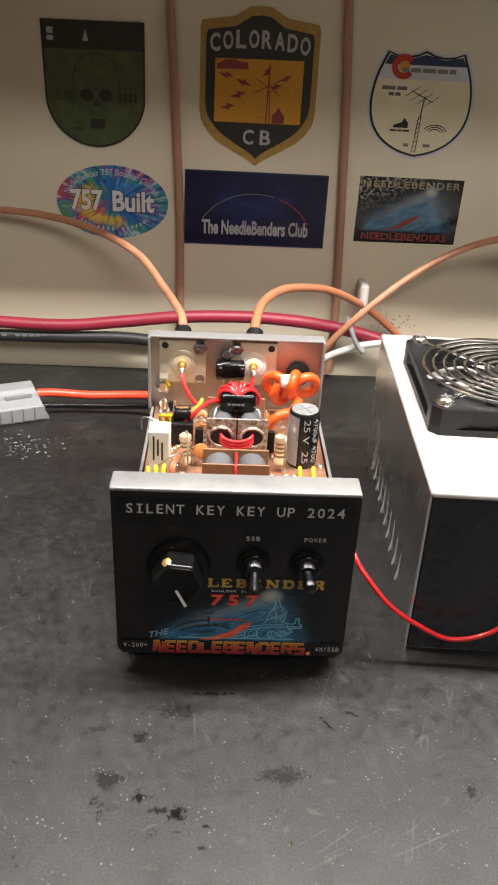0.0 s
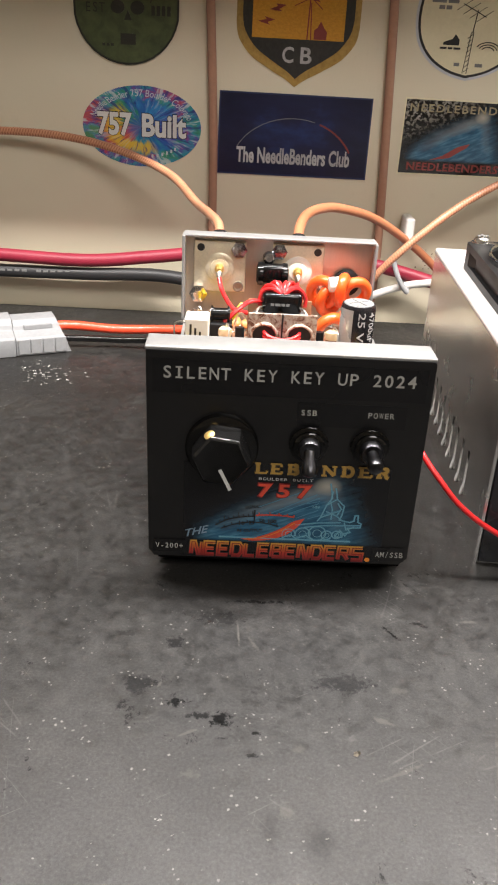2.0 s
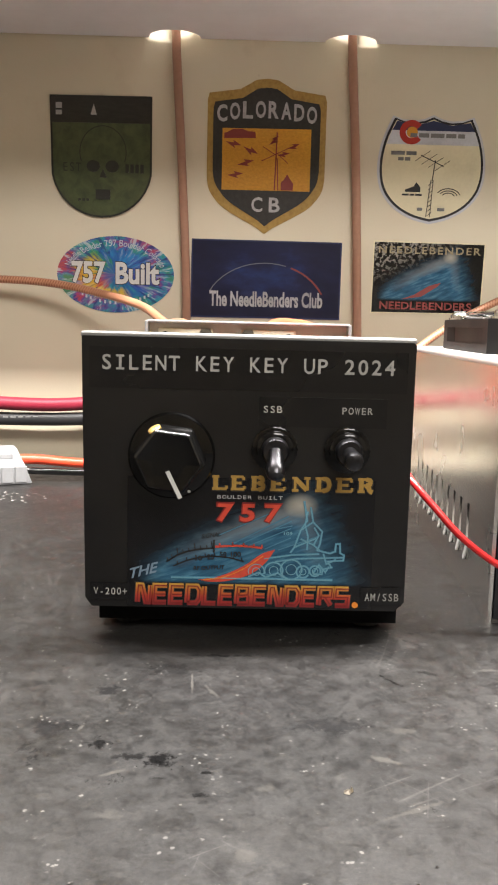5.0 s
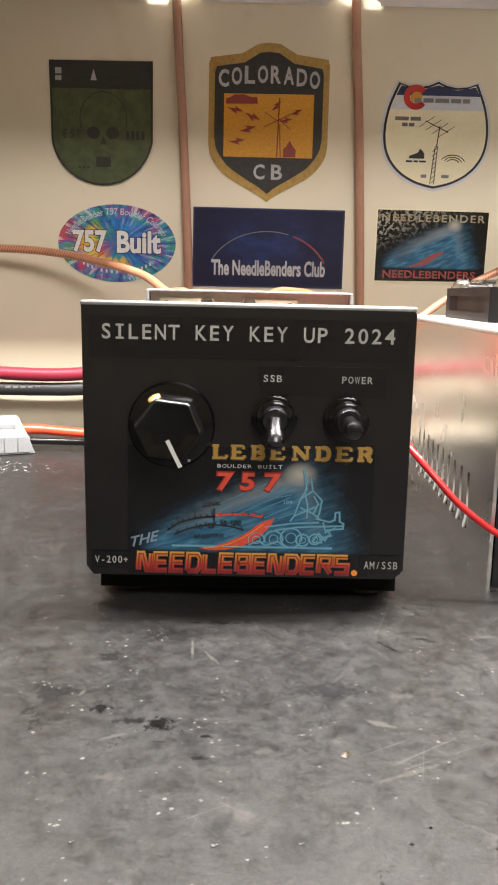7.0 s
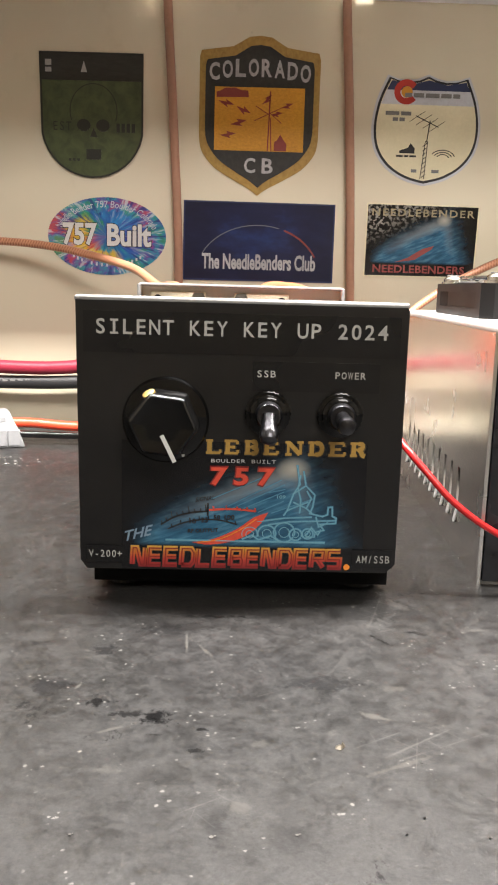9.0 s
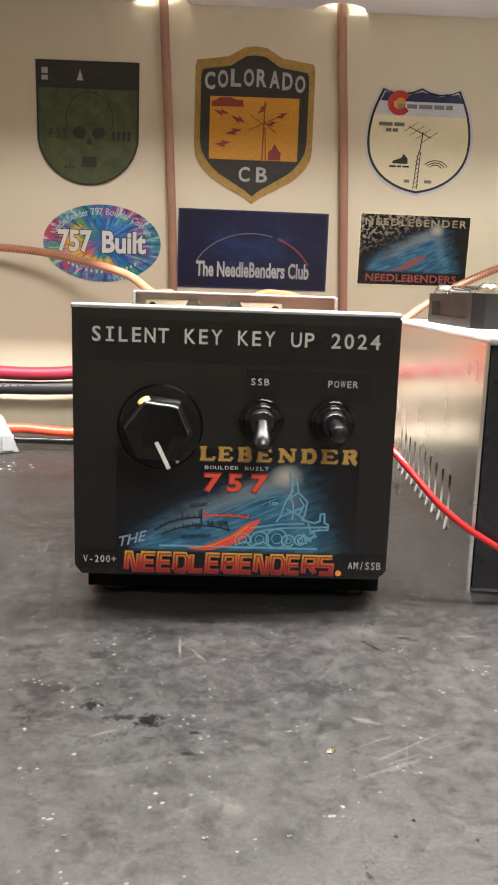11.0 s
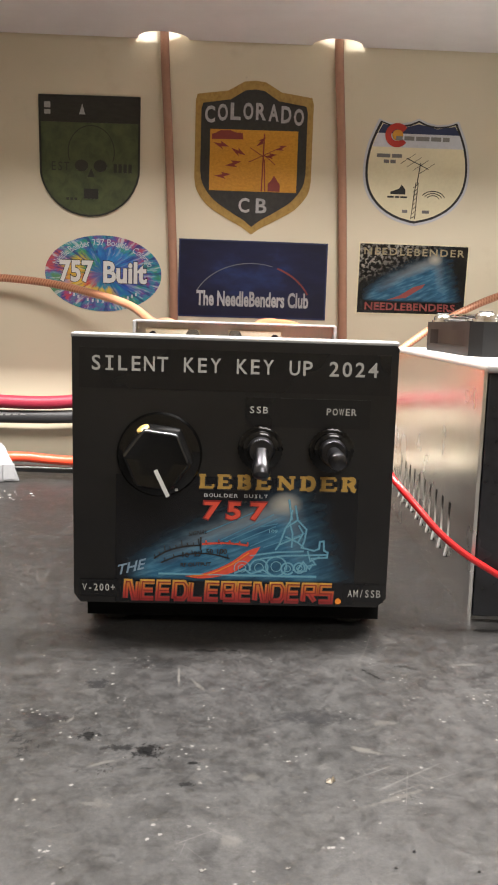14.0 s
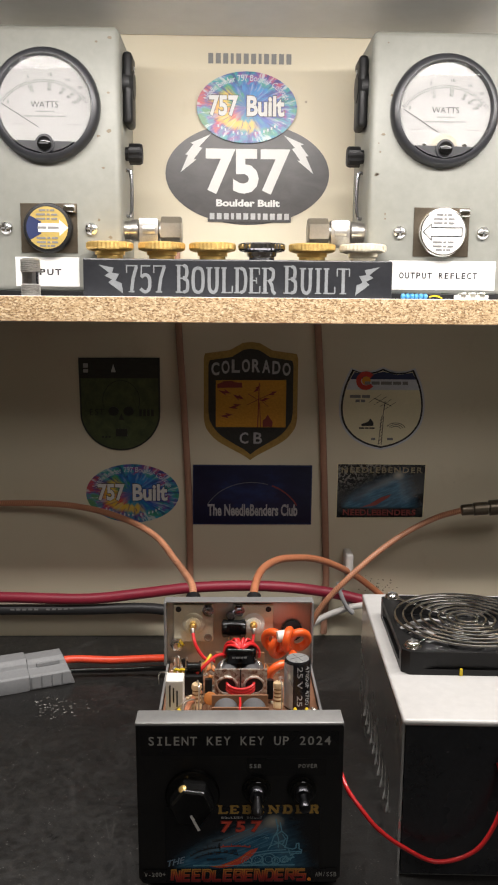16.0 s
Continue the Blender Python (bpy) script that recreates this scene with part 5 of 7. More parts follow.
    for i in range(26):
        x, yy, h = rnd.uniform(-0.050, 0.026), rnd.uniform(0.128, 0.188), rnd.uniform(0.004, 0.011)
        m = (M_BLACK, M_DISC, M_SOLDER, M_TAN, M_PCB_BROWN)[i % 5]
        if i % 2:
            part("small_component", lathe((x, yy, F), (rnd.uniform(-0.4, 0.4), rnd.uniform(-0.3, 0.3), 1), [(0.0012, 0), (0.0019, 0.0006), (0.0019, h), (0.0010, h + 0.0006)], 10), m, amp, smooth=True)
        else:
            x2, y2 = x + rnd.uniform(-0.012, 0.012), yy + rnd.uniform(-0.008, 0.008)
            part("jumper_lead", tube([(x, yy, F), (x, yy, F + h), ((x + x2) / 2, (yy + y2) / 2, F + h * 1.3), (x2, y2, F + h), (x2, y2, F)], 0.0006, 6, 4), M_SOLDER, amp)
    rnd = random.Random(33)
    for i in range(22):
        x, yy = rnd.uniform(-0.050, -0.018), rnd.uniform(0.106, 0.150)
        h = rnd.uniform(0.003, 0.010)
        if i % 3 == 0:
            part("board_screw", lathe((x, yy, F), (0, 0, 1), [(0.0024, 0), (0.0024, 0.0012), (0.0014, 0.0018)], 6), M_CHROME, amp)
        elif i % 3 == 1:
            part("chip_part", box((x - 0.0022, yy - 0.0013, F), (x + 0.0022, yy + 0.0013, F + h * 0.5), 0.0004), (M_BLACK, M_TAN, M_CEMENT)[i % 2 + (i % 4 == 0)], amp)
        else:
            part("bare_lead", tube([(x, yy, F), (x + 0.001, yy - 0.001, F + h), (x + 0.004, yy + 0.002, F + h * 1.2), (x + 0.006, yy + 0.003, F)], 0.0007, 6, 4), M_SOLDER, amp)
    for x, yy, r in ((-0.0240, 0.1780, 0.0040), (-0.0330, 0.1700, 0.0032), (0.0230, 0.1740, 0.0036), (-0.0170, 0.1740, 0.0030)):
        part("small_capacitor", lathe((x, yy, F + 0.004), (0.2, -0.6, 0.7), [(r * 0.6, -0.0014), (r, -0.0006), (r, 0.0006), (r * 0.6, 0.0014)], 14), M_DISC, amp, smooth=True)
    return amp


amplifier()


# ---- the boxed supply with a fan on its lid ----
def fan_box():
    ox, oy, H, W, D = 0.1005, 0.0200, 0.1075, 0.170, 0.219
    b = thing("power_supply_box", (ox, oy, 0), "aluminium power supply box with silver lid and glossy black front", "power supply")
    x0, x1, y0, y1 = ox, ox + W, oy, oy + D
    bm = box((x0 + 0.0016, y0 + 0.001, 0.0), (x1 - 0.0016, y1, 0.0016))
    box((x0 + 0.0016, y1 - 0.0016, 0.0018), (x1 - 0.0016, y1, H - 0.002), 0, bm=bm)
    part("base_tray", bm, M_ALU_EDGE, b)
    # side wall with ten upright slots: strips between the slots, bands above and below
    n, pitch, s0, wslot, za, zb = 10, 0.0149, y0 + 0.0418, 0.0042, 0.0145, 0.0405
    ys = [y0] + [s0 + i * pitch + e for i in range(n) for e in (0, wslot)] + [y1]
    zs = [0.0, za, zb, H - 0.003]
    bm = bmesh.new()
    grid = {}
    for k, xx in enumerate((x0, x0 + 0.0015)):
        for a, yy in enumerate(ys):
            for c, zz in enumerate(zs):
                grid[k, a, c] = bm.verts.new((xx, yy, zz))
    hole = lambda a, c: c == 1 and a % 2 == 1 and 0 < a < len(ys) - 2
    open_ = lambda a, c: a < 0 or c < 0 or a > len(ys) - 2 or c > 2 or hole(a, c)
    for a in range(len(ys) - 1):
        for c in range(3):
            if hole(a, c):
                continue
            for k in (0, 1):
                bm.faces.new((grid[k, a, c], grid[k, a + 1, c], grid[k, a + 1, c + 1], grid[k, a, c + 1]))
            for da, dc, p, q in ((-1, 0, (a, c), (a, c + 1)), (1, 0, (a + 1, c), (a + 1, c + 1)), (0, -1, (a, c), (a + 1, c)), (0, 1, (a, c + 1), (a + 1, c + 1))):
                if open_(a + da, c + dc):
                    bm.faces.new((grid[0, p[0], p[1]], grid[0, q[0], q[1]], grid[1, q[0], q[1]], grid[1, p[0], p[1]]))
    part("side_wall", bm, M_ALU_SIDE, b, "polished aluminium side with ten upright vent slots")
    for i in range(n):
        yy = s0 + i * pitch + wslot / 2
        # a round-ended tongue, pressed in at its head and out at its foot
        bm, hw = bmesh.new(), 0.0018
        rim = [(hw * math.cos(q), zb - 0.0016 - hw + hw * math.sin(q)) for q in [j * math.pi / 6 for j in range(7)]] + [(hw * math.cos(q), za + 0.0002 + hw + hw * math.sin(q)) for q in [math.pi + j * math.pi / 6 for j in range(7)]]
        lean = lambda z: x0 + 0.0052 * (z - za) / (zb - za) - 0.0014
        rows = [[bm.verts.new((lean(z) + e, yy + u, z)) for u, z in rim] for e in (0, 0.0007)]
        bm.faces.new(rows[0]), bm.faces.new(rows[1][::-1])
        for j in range(len(rim)):
            bm.faces.new((rows[0][j], rows[0][(j + 1) % len(rim)], rows[1][(j + 1) % len(rim)], rows[1][j]))
        part("louvre", bm, M_LOUVRE, b)
    part("side_wall", box((x1 - 0.0015, y0, 0), (x1, y1, H - 0.003)), M_ALU_SIDE, b)
    part("inner_baffle", box((x0 + 0.012, y0 + 0.02, 0.002), (x0 + 0.013, y1 - 0.01, 0.09)), M_BLACK, b)
    lid = part("lid", box((x0 - 0.0004, y0 - 0.0045, H - 0.0042), (x1 + 0.0004, y1 + 0.001, H), 0.0019, 3), M_WHITE_TOP, b, "satin silver lid", True)
    part("front_plate", box((x0 + 0.002, y0 - 0.0012, 0.002), (x1 - 0.002, y0 + 0.0012, H - 0.0044), 0.0003), M_SCUFFED, b, "glossy black front plate")
    # fan frame with a round opening, hub and blades
    cx, cy, hw, z0, z1 = ox + 0.0645, oy + 0.1145, 0.0560, H + 0.0001, H + 0.0165
    fan = part("fan", fan_frame(cx, cy, hw, z0, z1), M_BLACK, b, "black square cooling fan under a chrome wire guard")
    part("hub", lathe((cx, cy, z0 + 0.002), (0, 0, 1), [(0.0190, 0), (0.0190, 0.0100), (0.0175, 0.0115)], 32), M_BLACK, fan, smooth=True)
    for i in range(7):
        a = 2 * math.pi * i / 7
        bm = bmesh.new()
        rows = []
        for k in range(5):
            r = 0.0188 + k * 0.0076
            aa = a + k * 0.10
            rows.append([(cx + r * math.cos(aa + d), cy + r * math.sin(aa + d), z0 + z) for d, z in ((-0.30, 0.0025), (0.0, 0.0060), (0.30, 0.0110))])
        vv = [[bm.verts.new(p) for p in row] + [bm.verts.new((p[0], p[1], p[2] + 0.0010)) for p in row[::-1]] for row in rows]
        for p, q in zip(vv, vv[1:]):
            for j in range(6):
                bm.faces.new((p[j], p[(j + 1) % 6], q[(j + 1) % 6], q[j]))
        bm.faces.new(vv[0]), bm.faces.new(vv[-1][::-1])
        part("blade", bm, M_BLACK, fan, smooth=True)
    # wire guard: rings, bars and a loop at each screw
    zg = z1 + 0.0030
    guard = part("wire_guard", tube([(cx + 0.0080 * math.cos(t), cy + 0.0080 * math.sin(t), zg) for t in [i * math.pi / 8 for i in range(16)]], 0.0009, 8, 2, closed=True), M_CHROME, fan, "chrome wire guard", True)
    for r in (0.0140, 0.0205, 0.0270, 0.0335, 0.0400, 0.0465, 0.0525):
        part("guard_ring", tube([(cx + r * math.cos(t), cy + r * math.sin(t), zg) for t in [i * math.pi / 16 for i in range(32)]], 0.00095, 8, 2, closed=True), M_CHROME, guard, smooth=True)
    for i in range(4):
        a = math.pi / 4 + i * math.pi / 2
        c, s = math.cos(a), math.sin(a)
        part("guard_bar", tube([(cx + r * c, cy + r * s, z) for r, z in ((0.007, zg - 0.0018), (0.030, zg - 0.0018), (0.053, zg - 0.0018), (0.062, z1 + 0.0014), (0.066, z1 + 0.0013))], 0.0010, 8), M_CHROME, guard, smooth=True)
        k = 0.0480 * math.sqrt(2)
        part("washer", lathe((cx + k * c, cy + k * s, z1), (0, 0, 1), [(0.0062, 0), (0.0062, 0.0012), (0.0040, 0.0013)], 20), M_CHROME, fan, smooth=True)
        screw("screw", (cx + k * c, cy + k * s, z1 + 0.0013), (0, 0, 1), 0.0052, fan)
    part("fan_lead", box((cx - 0.0170, cy - hw - 0.0012, z0 + 0.0001), (cx - 0.0150, cy - hw + 0.0004, z0 + 0.0052), 0.0005), M_YELLOW, fan)
    b.matrix_basis = pose(ox, oy, 0, 0, 0, -2.6)
    return b


def fan_frame(cx, cy, hw, z0, z1):
    """A square frame with clipped corners and a round bore, sunk windows along its sides."""
    bm = bmesh.new()
    n, r = 64, 0.0530

    def outer(a):
        c, s = math.cos(a), math.sin(a)
        k = hw / max(abs(c), abs(s))
        x, y = c * k, s * k
        m = hw - 0.005
        if abs(x) > m and abs(y) > m:
            d = math.hypot(abs(x) - m, abs(y) - m)
            f = 0.005 / d if d > 0.005 else 1
            x, y = math.copysign(m + (abs(x) - m) * f, x), math.copysign(m + (abs(y) - m) * f, y)
        return x, y

    def ring(fn, z):
        return [bm.verts.new((cx + fn(2 * math.pi * (i + 0.5) / n)[0], cy + fn(2 * math.pi * (i + 0.5) / n)[1], z)) for i in range(n)]

    bore = lambda a: (r * math.cos(a), r * math.sin(a))
    waist = lambda a: tuple(v * (0.955 if abs(outer(a)[0]) < hw * 0.72 or abs(outer(a)[1]) < hw * 0.72 else 1.0) for v in outer(a))
    h = 0.0042
    rings = [ring(bore, z1), ring(outer, z1), ring(outer, z1 - h), ring(waist, z1 - h), ring(waist, z0 + h), ring(outer, z0 + h), ring(outer, z0), ring(bore, z0)]
    for a, b in zip(rings, rings[1:] + rings[:1]):
        for i in range(n):
            bm.faces.new((a[i], a[(i + 1) % n], b[(i + 1) % n], b[i]))
    return bm


fan_box()


# ---- stickers and prints on the wall ----
WY = WALL - 0.0006


def sticker(name, pts, material, label, category="sticker", group="stickers on the wall"):
    xs, zs = [p[0] for p in pts], [p[1] for p in pts]
    t = thing(name, ((min(xs) + max(xs)) / 2, WALL, min(zs)), label, category, group)
    return t, part("backing", sheet(pts, WY, 0.0005), material, t)


def wall_prints():
    L = lambda i: WY - 0.0004 * i
    # green shield
    x0, x1, top, mid, low = -0.1610, -0.0790, 0.2995, 0.245, 0.2045
    shield = [(x0, top), (x0 + 0.001, mid)] + [((x0 + x1) / 2 + 0.0005 - (x1 - x0) / 2 * math.cos(radians(a)), mid - (mid - low) * math.sin(radians(a))) for a in range(10, 171, 10)] + [(x1, mid), (x1, top + 0.0005)]
    t, b = sticker("shield_sticker", shield, M_GREEN, "dark green shield sticker with a faint round emblem")
    part("top_band", sheet([(x0, top), (x0, top - 0.0205), (x1, top - 0.0200), (x1, top + 0.0005)], L(1)), M_GREEN_BAND, t)
    part("border", stroke(shield, 0.0016, L(2), closed=True), M_GREEN_BAND, t)
    bm = stroke(oval(-0.1185, 0.256, 0.019, 0.021, 28, -20, 200), 0.0007, L(1))
    for cx in (-0.1265, -0.1110):
        sheet(oval(cx, 0.2450, 0.0055, 0.0048, 16), L(1), 0.0003, bm)
    sheet([(-0.1215, 0.236), (-0.1155, 0.236), (-0.1185, 0.243)], L(1), 0.0003, bm), sheet(rect(-0.1245, 0.2185, -0.1125, 0.2265), L(1), 0.0003, bm)
    part("emblem", bm, M_GREEN_BAND, t)
    bm = lettering("EST", -0.1510, 0.2405, -0.1365, 0.2475, L(1), mono=True)
    bars(-0.100, 0.2400, -0.0850, 0.2470, L(1), [1, 1, 1, 1], bm), bars(-0.139, 0.2170, -0.1300, 0.2190, L(1), [1, 1, 1], bm)
    tagged(part("lettering", bm, M_GREEN_BAND, t), kind="stuff")
    bm = sheet(rect(-0.157, 0.2900, -0.152, 0.2945), L(2), 0.0003)
    sheet(rect(-0.157, 0.2850, -0.152, 0.2885), L(2), 0.0003, bm), sheet([(-0.1285, 0.2855), (-0.1235, 0.2855), (-0.126, 0.2940)], L(2), 0.0003, bm)
    tagged(part("small_marks", bm, M_DIM_LETTER, t), kind="stuff")

    # gold-edged patch
    def crest(k, top, low, wx, cx=0.0158):
        pts = [(cx - wx, top - 0.017), (cx - wx * 0.97, top - 0.012), (cx - wx * 0.45, top - 0.0085), (cx - wx * 0.18, top - 0.001), (cx, top), (cx + wx * 0.18, top - 0.001), (cx + wx * 0.45, top - 0.0085), (cx + wx * 0.97, top - 0.012), (cx + wx, top - 0.017)]
        right = [(cx + wx, low + 0.045), (cx + wx * 0.95, low + 0.034), (cx + wx * 0.75, low + 0.022), (cx + wx * 0.45, low + 0.013), (cx + wx * 0.16, low + 0.0055), (cx, low)]
        right = [(q.x, q.y) for q in spline([(u, v, 0) for u, v in right], 4)]
        return pts[:1] + pts[1:] + right + [(2 * cx - x, z) for x, z in right[-2::-1]]

    t, b = sticker("crest_patch", crest(0, 0.3175, 0.1938, 0.0488), M_GOLD_EDGE, "gold-edged charcoal crest patch with an amber field", "patch")
    part("field", sheet(crest(1, 0.3105, 0.2000, 0.0440), L(1)), M_CHARCOAL, t)
    part("amber_field", sheet([(-0.0205, 0.2780), (0.0525, 0.2785), (0.0525, 0.2290), (-0.0205, 0.2290)], L(2)), M_AMBER, t)
    bm = bmesh.new()
    # capitals set along a shallow arch
    for i, ch in enumerate("COLORADO"):
        u = (i - 3.5) / 3.5
        cx, cz = 0.0158 + u * 0.0368, 0.2885 - 0.0035 * u * u + 0.0047
        lettering(ch, cx - 0.0042, cz - 0.0068, cx + 0.0042, cz + 0.0068, L(2), bm, bold=0.03)
    part("lettering", bm, M_CARD_TEXT, t)
    for ch, x in (("C", 0.0045), ("B", 0.0190)):
        part("initial", lettering(ch, x, 0.2115, x + 0.0092, 0.2235, L(2), bold=0.02), M_CARD_TEXT, t)
    bm = bmesh.new()
    bolt = [(-1, 0.4), (0.1, 0.25), (0.0, 0.6), (1.1, -0.1), (0.1, -0.1), (0.3, -0.5)]
    for cx, cz, k, r in ((-0.0115, 0.2650, 0.0062, 0.0), (0.0025, 0.2600, 0.0062, -0.2), (-0.0008, 0.2500, 0.0065, 0.5), (-0.0095, 0.2405, 0.0062, 0.35), (0.0225, 0.2685, 0.0052, 1.0), (0.0385, 0.2640, 0.0050, 0.6), (0.0300, 0.2575, 0.0050, 0.4)):
        sheet([(cx + k * (a * math.cos(r) - c * math.sin(r)), cz + k * (a * math.sin(r) + c * math.cos(r))) for a, c in bolt], L(3), 0.0003, bm)
    sheet([(-0.0190, 0.2700), (0.0070, 0.2705), (0.0065, 0.2755), (0.0005, 0.2758), (-0.004, 0.2775), (-0.012, 0.2772), (-0.0155, 0.2752), (-0.0190, 0.2740)], L(3), 0.0003, bm)
    stroke([(0.0232, 0.2292), (0.0240, 0.2550), (0.0245, 0.2755)], 0.0010, L(3), bm), stroke([(0.0262, 0.2292), (0.0250, 0.2550)], 0.0008, L(3), bm)
    for a, c in (((0.0130, 0.2640), (0.0245, 0.2570)), ((0.0120, 0.2525), (0.0360, 0.2640)), ((0.0245, 0.2590), (0.0340, 0.2510))):
        stroke([a, c], 0.0006, L(3), bm)
    sheet([(0.0285, 0.2295), (0.0385, 0.2295), (0.0388, 0.2350), (0.0360, 0.2385), (0.0335, 0.2425), (0.0310, 0.2380), (0.0285, 0.2360)], L(3), 0.0003, bm)
    part("emblem_print", bm, M_MAROON, t)

    # tie-dye ovals, below and above the shelf
    def dye(name, cx, cz, rx, rz, label, lay=0):
        t, b = sticker(name, oval(cx, cz, rx, rz, 64), M_DYE, label)
        for o in t.children:
            o.location.y = -lay * 0.0012
        yy = L(1) - lay * 0.0012
        bm = lettering("757", cx - rx * 0.76, cz - rz * 0.27, cx - rx * 0.16, cz + rz * 0.35, yy + 0.0001, bold=0.06)
        lettering("Built", cx - rx * 0.01, cz - rz * 0.27, cx + rx * 0.76, cz + rz * 0.35, yy + 0.0001, bm, bold=0.06)
        part("lettering_shadow", bm, M_INK, t)
        bm = lettering("757", cx - rx * 0.75, cz - rz * 0.25, cx - rx * 0.17, cz + rz * 0.33, yy - 0.0001, bold=0.035)
        lettering("Built", cx, cz - rz * 0.25, cx + rx * 0.75, cz + rz * 0.33, yy - 0.0001, bm, bold=0.035)
        part("lettering", bm, M_WHITE_INK, t)
        bm = bmesh.new()
        lettering("Needle Bender 757 Boulder Colorado", 0, 0, 1, 1, yy, bm, place=lambda u, v: (cx + rx * (0.79 + 0.12 * v) * math.cos(radians(164 - 148 * u)), yy, cz + rz * (0.74 + 0.17 * v) * math.sin(radians(164 - 148 * u))))
        for s0, s1, sg in ((225, 315, -1),):
            for i in range(15):
                if i in (3, 8):
                    continue
                a = radians(s0 + (s1 - s0) * i / 14)
                x, z = cx + rx * 0.80 * math.cos(a), cz + rz * 0.74 * math.sin(a)
                stroke([(x - 0.0008, z), (x + 0.0008, z)], 0.0026, yy, bm)
        tagged(part("small_print", bm, M_FLAG_WHITE, t), kind="stuff")
        return t

    dye("oval_sticker", -0.1080, 0.1575, 0.0490, 0.0315, "multicoloured tie-dye oval sticker with white lettering")
    # interstate-style shield
    cx = 0.1530

    def highway(k):
        side = [(q.x, q.y) for q in spline([(u, v, 0) for u, v in ((0.0320, 0.0385), (0.0398, 0.0200), (0.0430, 0.0), (0.0402, -0.0175), (0.0305, -0.0310), (0.0160, -0.0398), (0.0005, -0.0440))], 4)]
        top = [(-0.0320, 0.0385), (-0.0240, 0.0358), (-0.0150, 0.0350), (-0.0070, 0.0365), (0.0, 0.0395), (0.0070, 0.0365), (0.0150, 0.0350), (0.0240, 0.0358)]
        return [(cx + k * a, 0.2515 + k * c) for a, c in top + side + [(-a, c) for a, c in side[-2:0:-1]]]

    t, b = sticker("highway_shield_sticker", highway(1.045), M_FLAG_WHITE, "cream shield sticker with a black outline and an antenna drawing")
    part("outline", sheet(highway(1.0), L(1)), M_INK, t)
    part("field", sheet(highway(0.955), L(2)), M_CREAM, t)
    part("blue_band", sheet([(cx - 0.0300, 0.2875), (cx - 0.0150, 0.2840), (cx, 0.2880), (cx + 0.0150, 0.2845), (cx + 0.0305, 0.2870), (cx + 0.0345, 0.2800), (cx - 0.0340, 0.2800)], L(3)), M_FLAG_BLUE, t)
    part("white_band", sheet([(cx - 0.0340, 0.2800), (cx + 0.0345, 0.2800), (cx + 0.0385, 0.2690), (cx - 0.0382, 0.2690)], L(3)), M_FLAG_WHITE, t)
    part("red_ring", stroke(oval(cx - 0.0180, 0.2785, 0.0075, 0.0072, 20, 35, 325), 0.0050, L(4)), M_FLAG_RED, t)
    part("gold_disc", sheet(oval(cx - 0.0175, 0.2785, 0.0046, 0.0044, 20), L(4) - 0.0001), M_AMBER, t)
    bm = bars(cx - 0.0190, 0.2745, cx + 0.0260, 0.2778, L(5), [2, 3, 4, 3, 2])
    bars(cx - 0.0340, 0.2605, cx - 0.0130, 0.2635, L(3), [4, 3], bm), bars(cx - 0.0280, 0.2560, cx - 0.0180, 0.2588, L(3), [2, 2], bm)
    bars(cx - 0.0105, 0.2160, cx - 0.0060, 0.2185, L(3), [1], bm), bars(cx + 0.0065, 0.2160, cx + 0.0125, 0.2185, L(3), [1], bm)
    tagged(part("writing", bm, M_INK_GREY, t), kind="stuff")
    bm = stroke([(cx + 0.0010, 0.2400), (cx + 0.0030, 0.2570)], 0.0008, L(3))
    for w in (-0.0016, 0.0016):
        stroke([(cx + w - 0.0012, 0.2110), (cx + w * 0.6 + 0.0010, 0.2410)], 0.0006, L(3), bm)
    for i in range(8):
        z = 0.2120 + i * 0.0035
        stroke([(cx - 0.0020, z), (cx + 0.0016, z + 0.003)], 0.0005, L(3), bm)
    stroke([(cx - 0.0090, 0.2605), (cx + 0.0100, 0.2520)], 0.0007, L(3), bm)
    for i in range(4):
        x, z = cx - 0.0080 + i * 0.0055, 0.2600 - i * 0.0025
        stroke([(x - 0.0060, z - 0.0042), (x + 0.0065, z + 0.0042)], 0.0004, L(3), bm)
    for r in (0.0105, 0.0080, 0.0055):
        stroke(oval(cx + 0.0150, 0.2270, r, r * 0.7, 12, 20, 150), 0.0007, L(3), bm)
    sheet([(cx - 0.0210, 0.2310), (cx - 0.0085, 0.2310), (cx - 0.0085, 0.2350), (cx - 0.0120, 0.2390), (cx - 0.0140, 0.2355), (cx - 0.0210, 0.2330)], L(3), 0.0003, bm)
    bars(cx - 0.0235, 0.2280, cx - 0.0070, 0.2295, L(3), [3, 2, 3], bm)
    part("antenna_drawing", bm, M_INK, t)

    # navy card
    t, b = sticker("navy_card", [(-0.0450, 0.1240), (0.0815, 0.1242), (0.0815, 0.1885), (-0.0445, 0.1888)], M_NIGHT, "dark navy printed card with a curved line and white lettering", "card")
    part("frame_line", stroke([(-0.0443, 0.1247), (0.0808, 0.1249), (0.0808, 0.1878), (-0.0438, 0.1881)], 0.0012, L(1), closed=True), M_FLAG_BLUE, t)
    part("curved_line", stroke([(0.0180 + 0.052 * math.cos(radians(a)), 0.128 + 0.042 * math.sin(radians(a))) for a in range(155, 70, -7)], 0.0007, L(1)), M_SILVER_INK, t)
    part("red_writing", stroke([(0.0180 + 0.052 * math.cos(radians(a)), 0.128 + 0.042 * math.sin(radians(a))) for a in range(66, 22, -6)], 0.0014, L(1)), M_MAROON, t)
    part("lettering", lettering("The NeedleBenders Club", -0.0290, 0.1335, 0.0665, 0.1465, L(1), bold=0.03), M_CARD_TEXT, t)
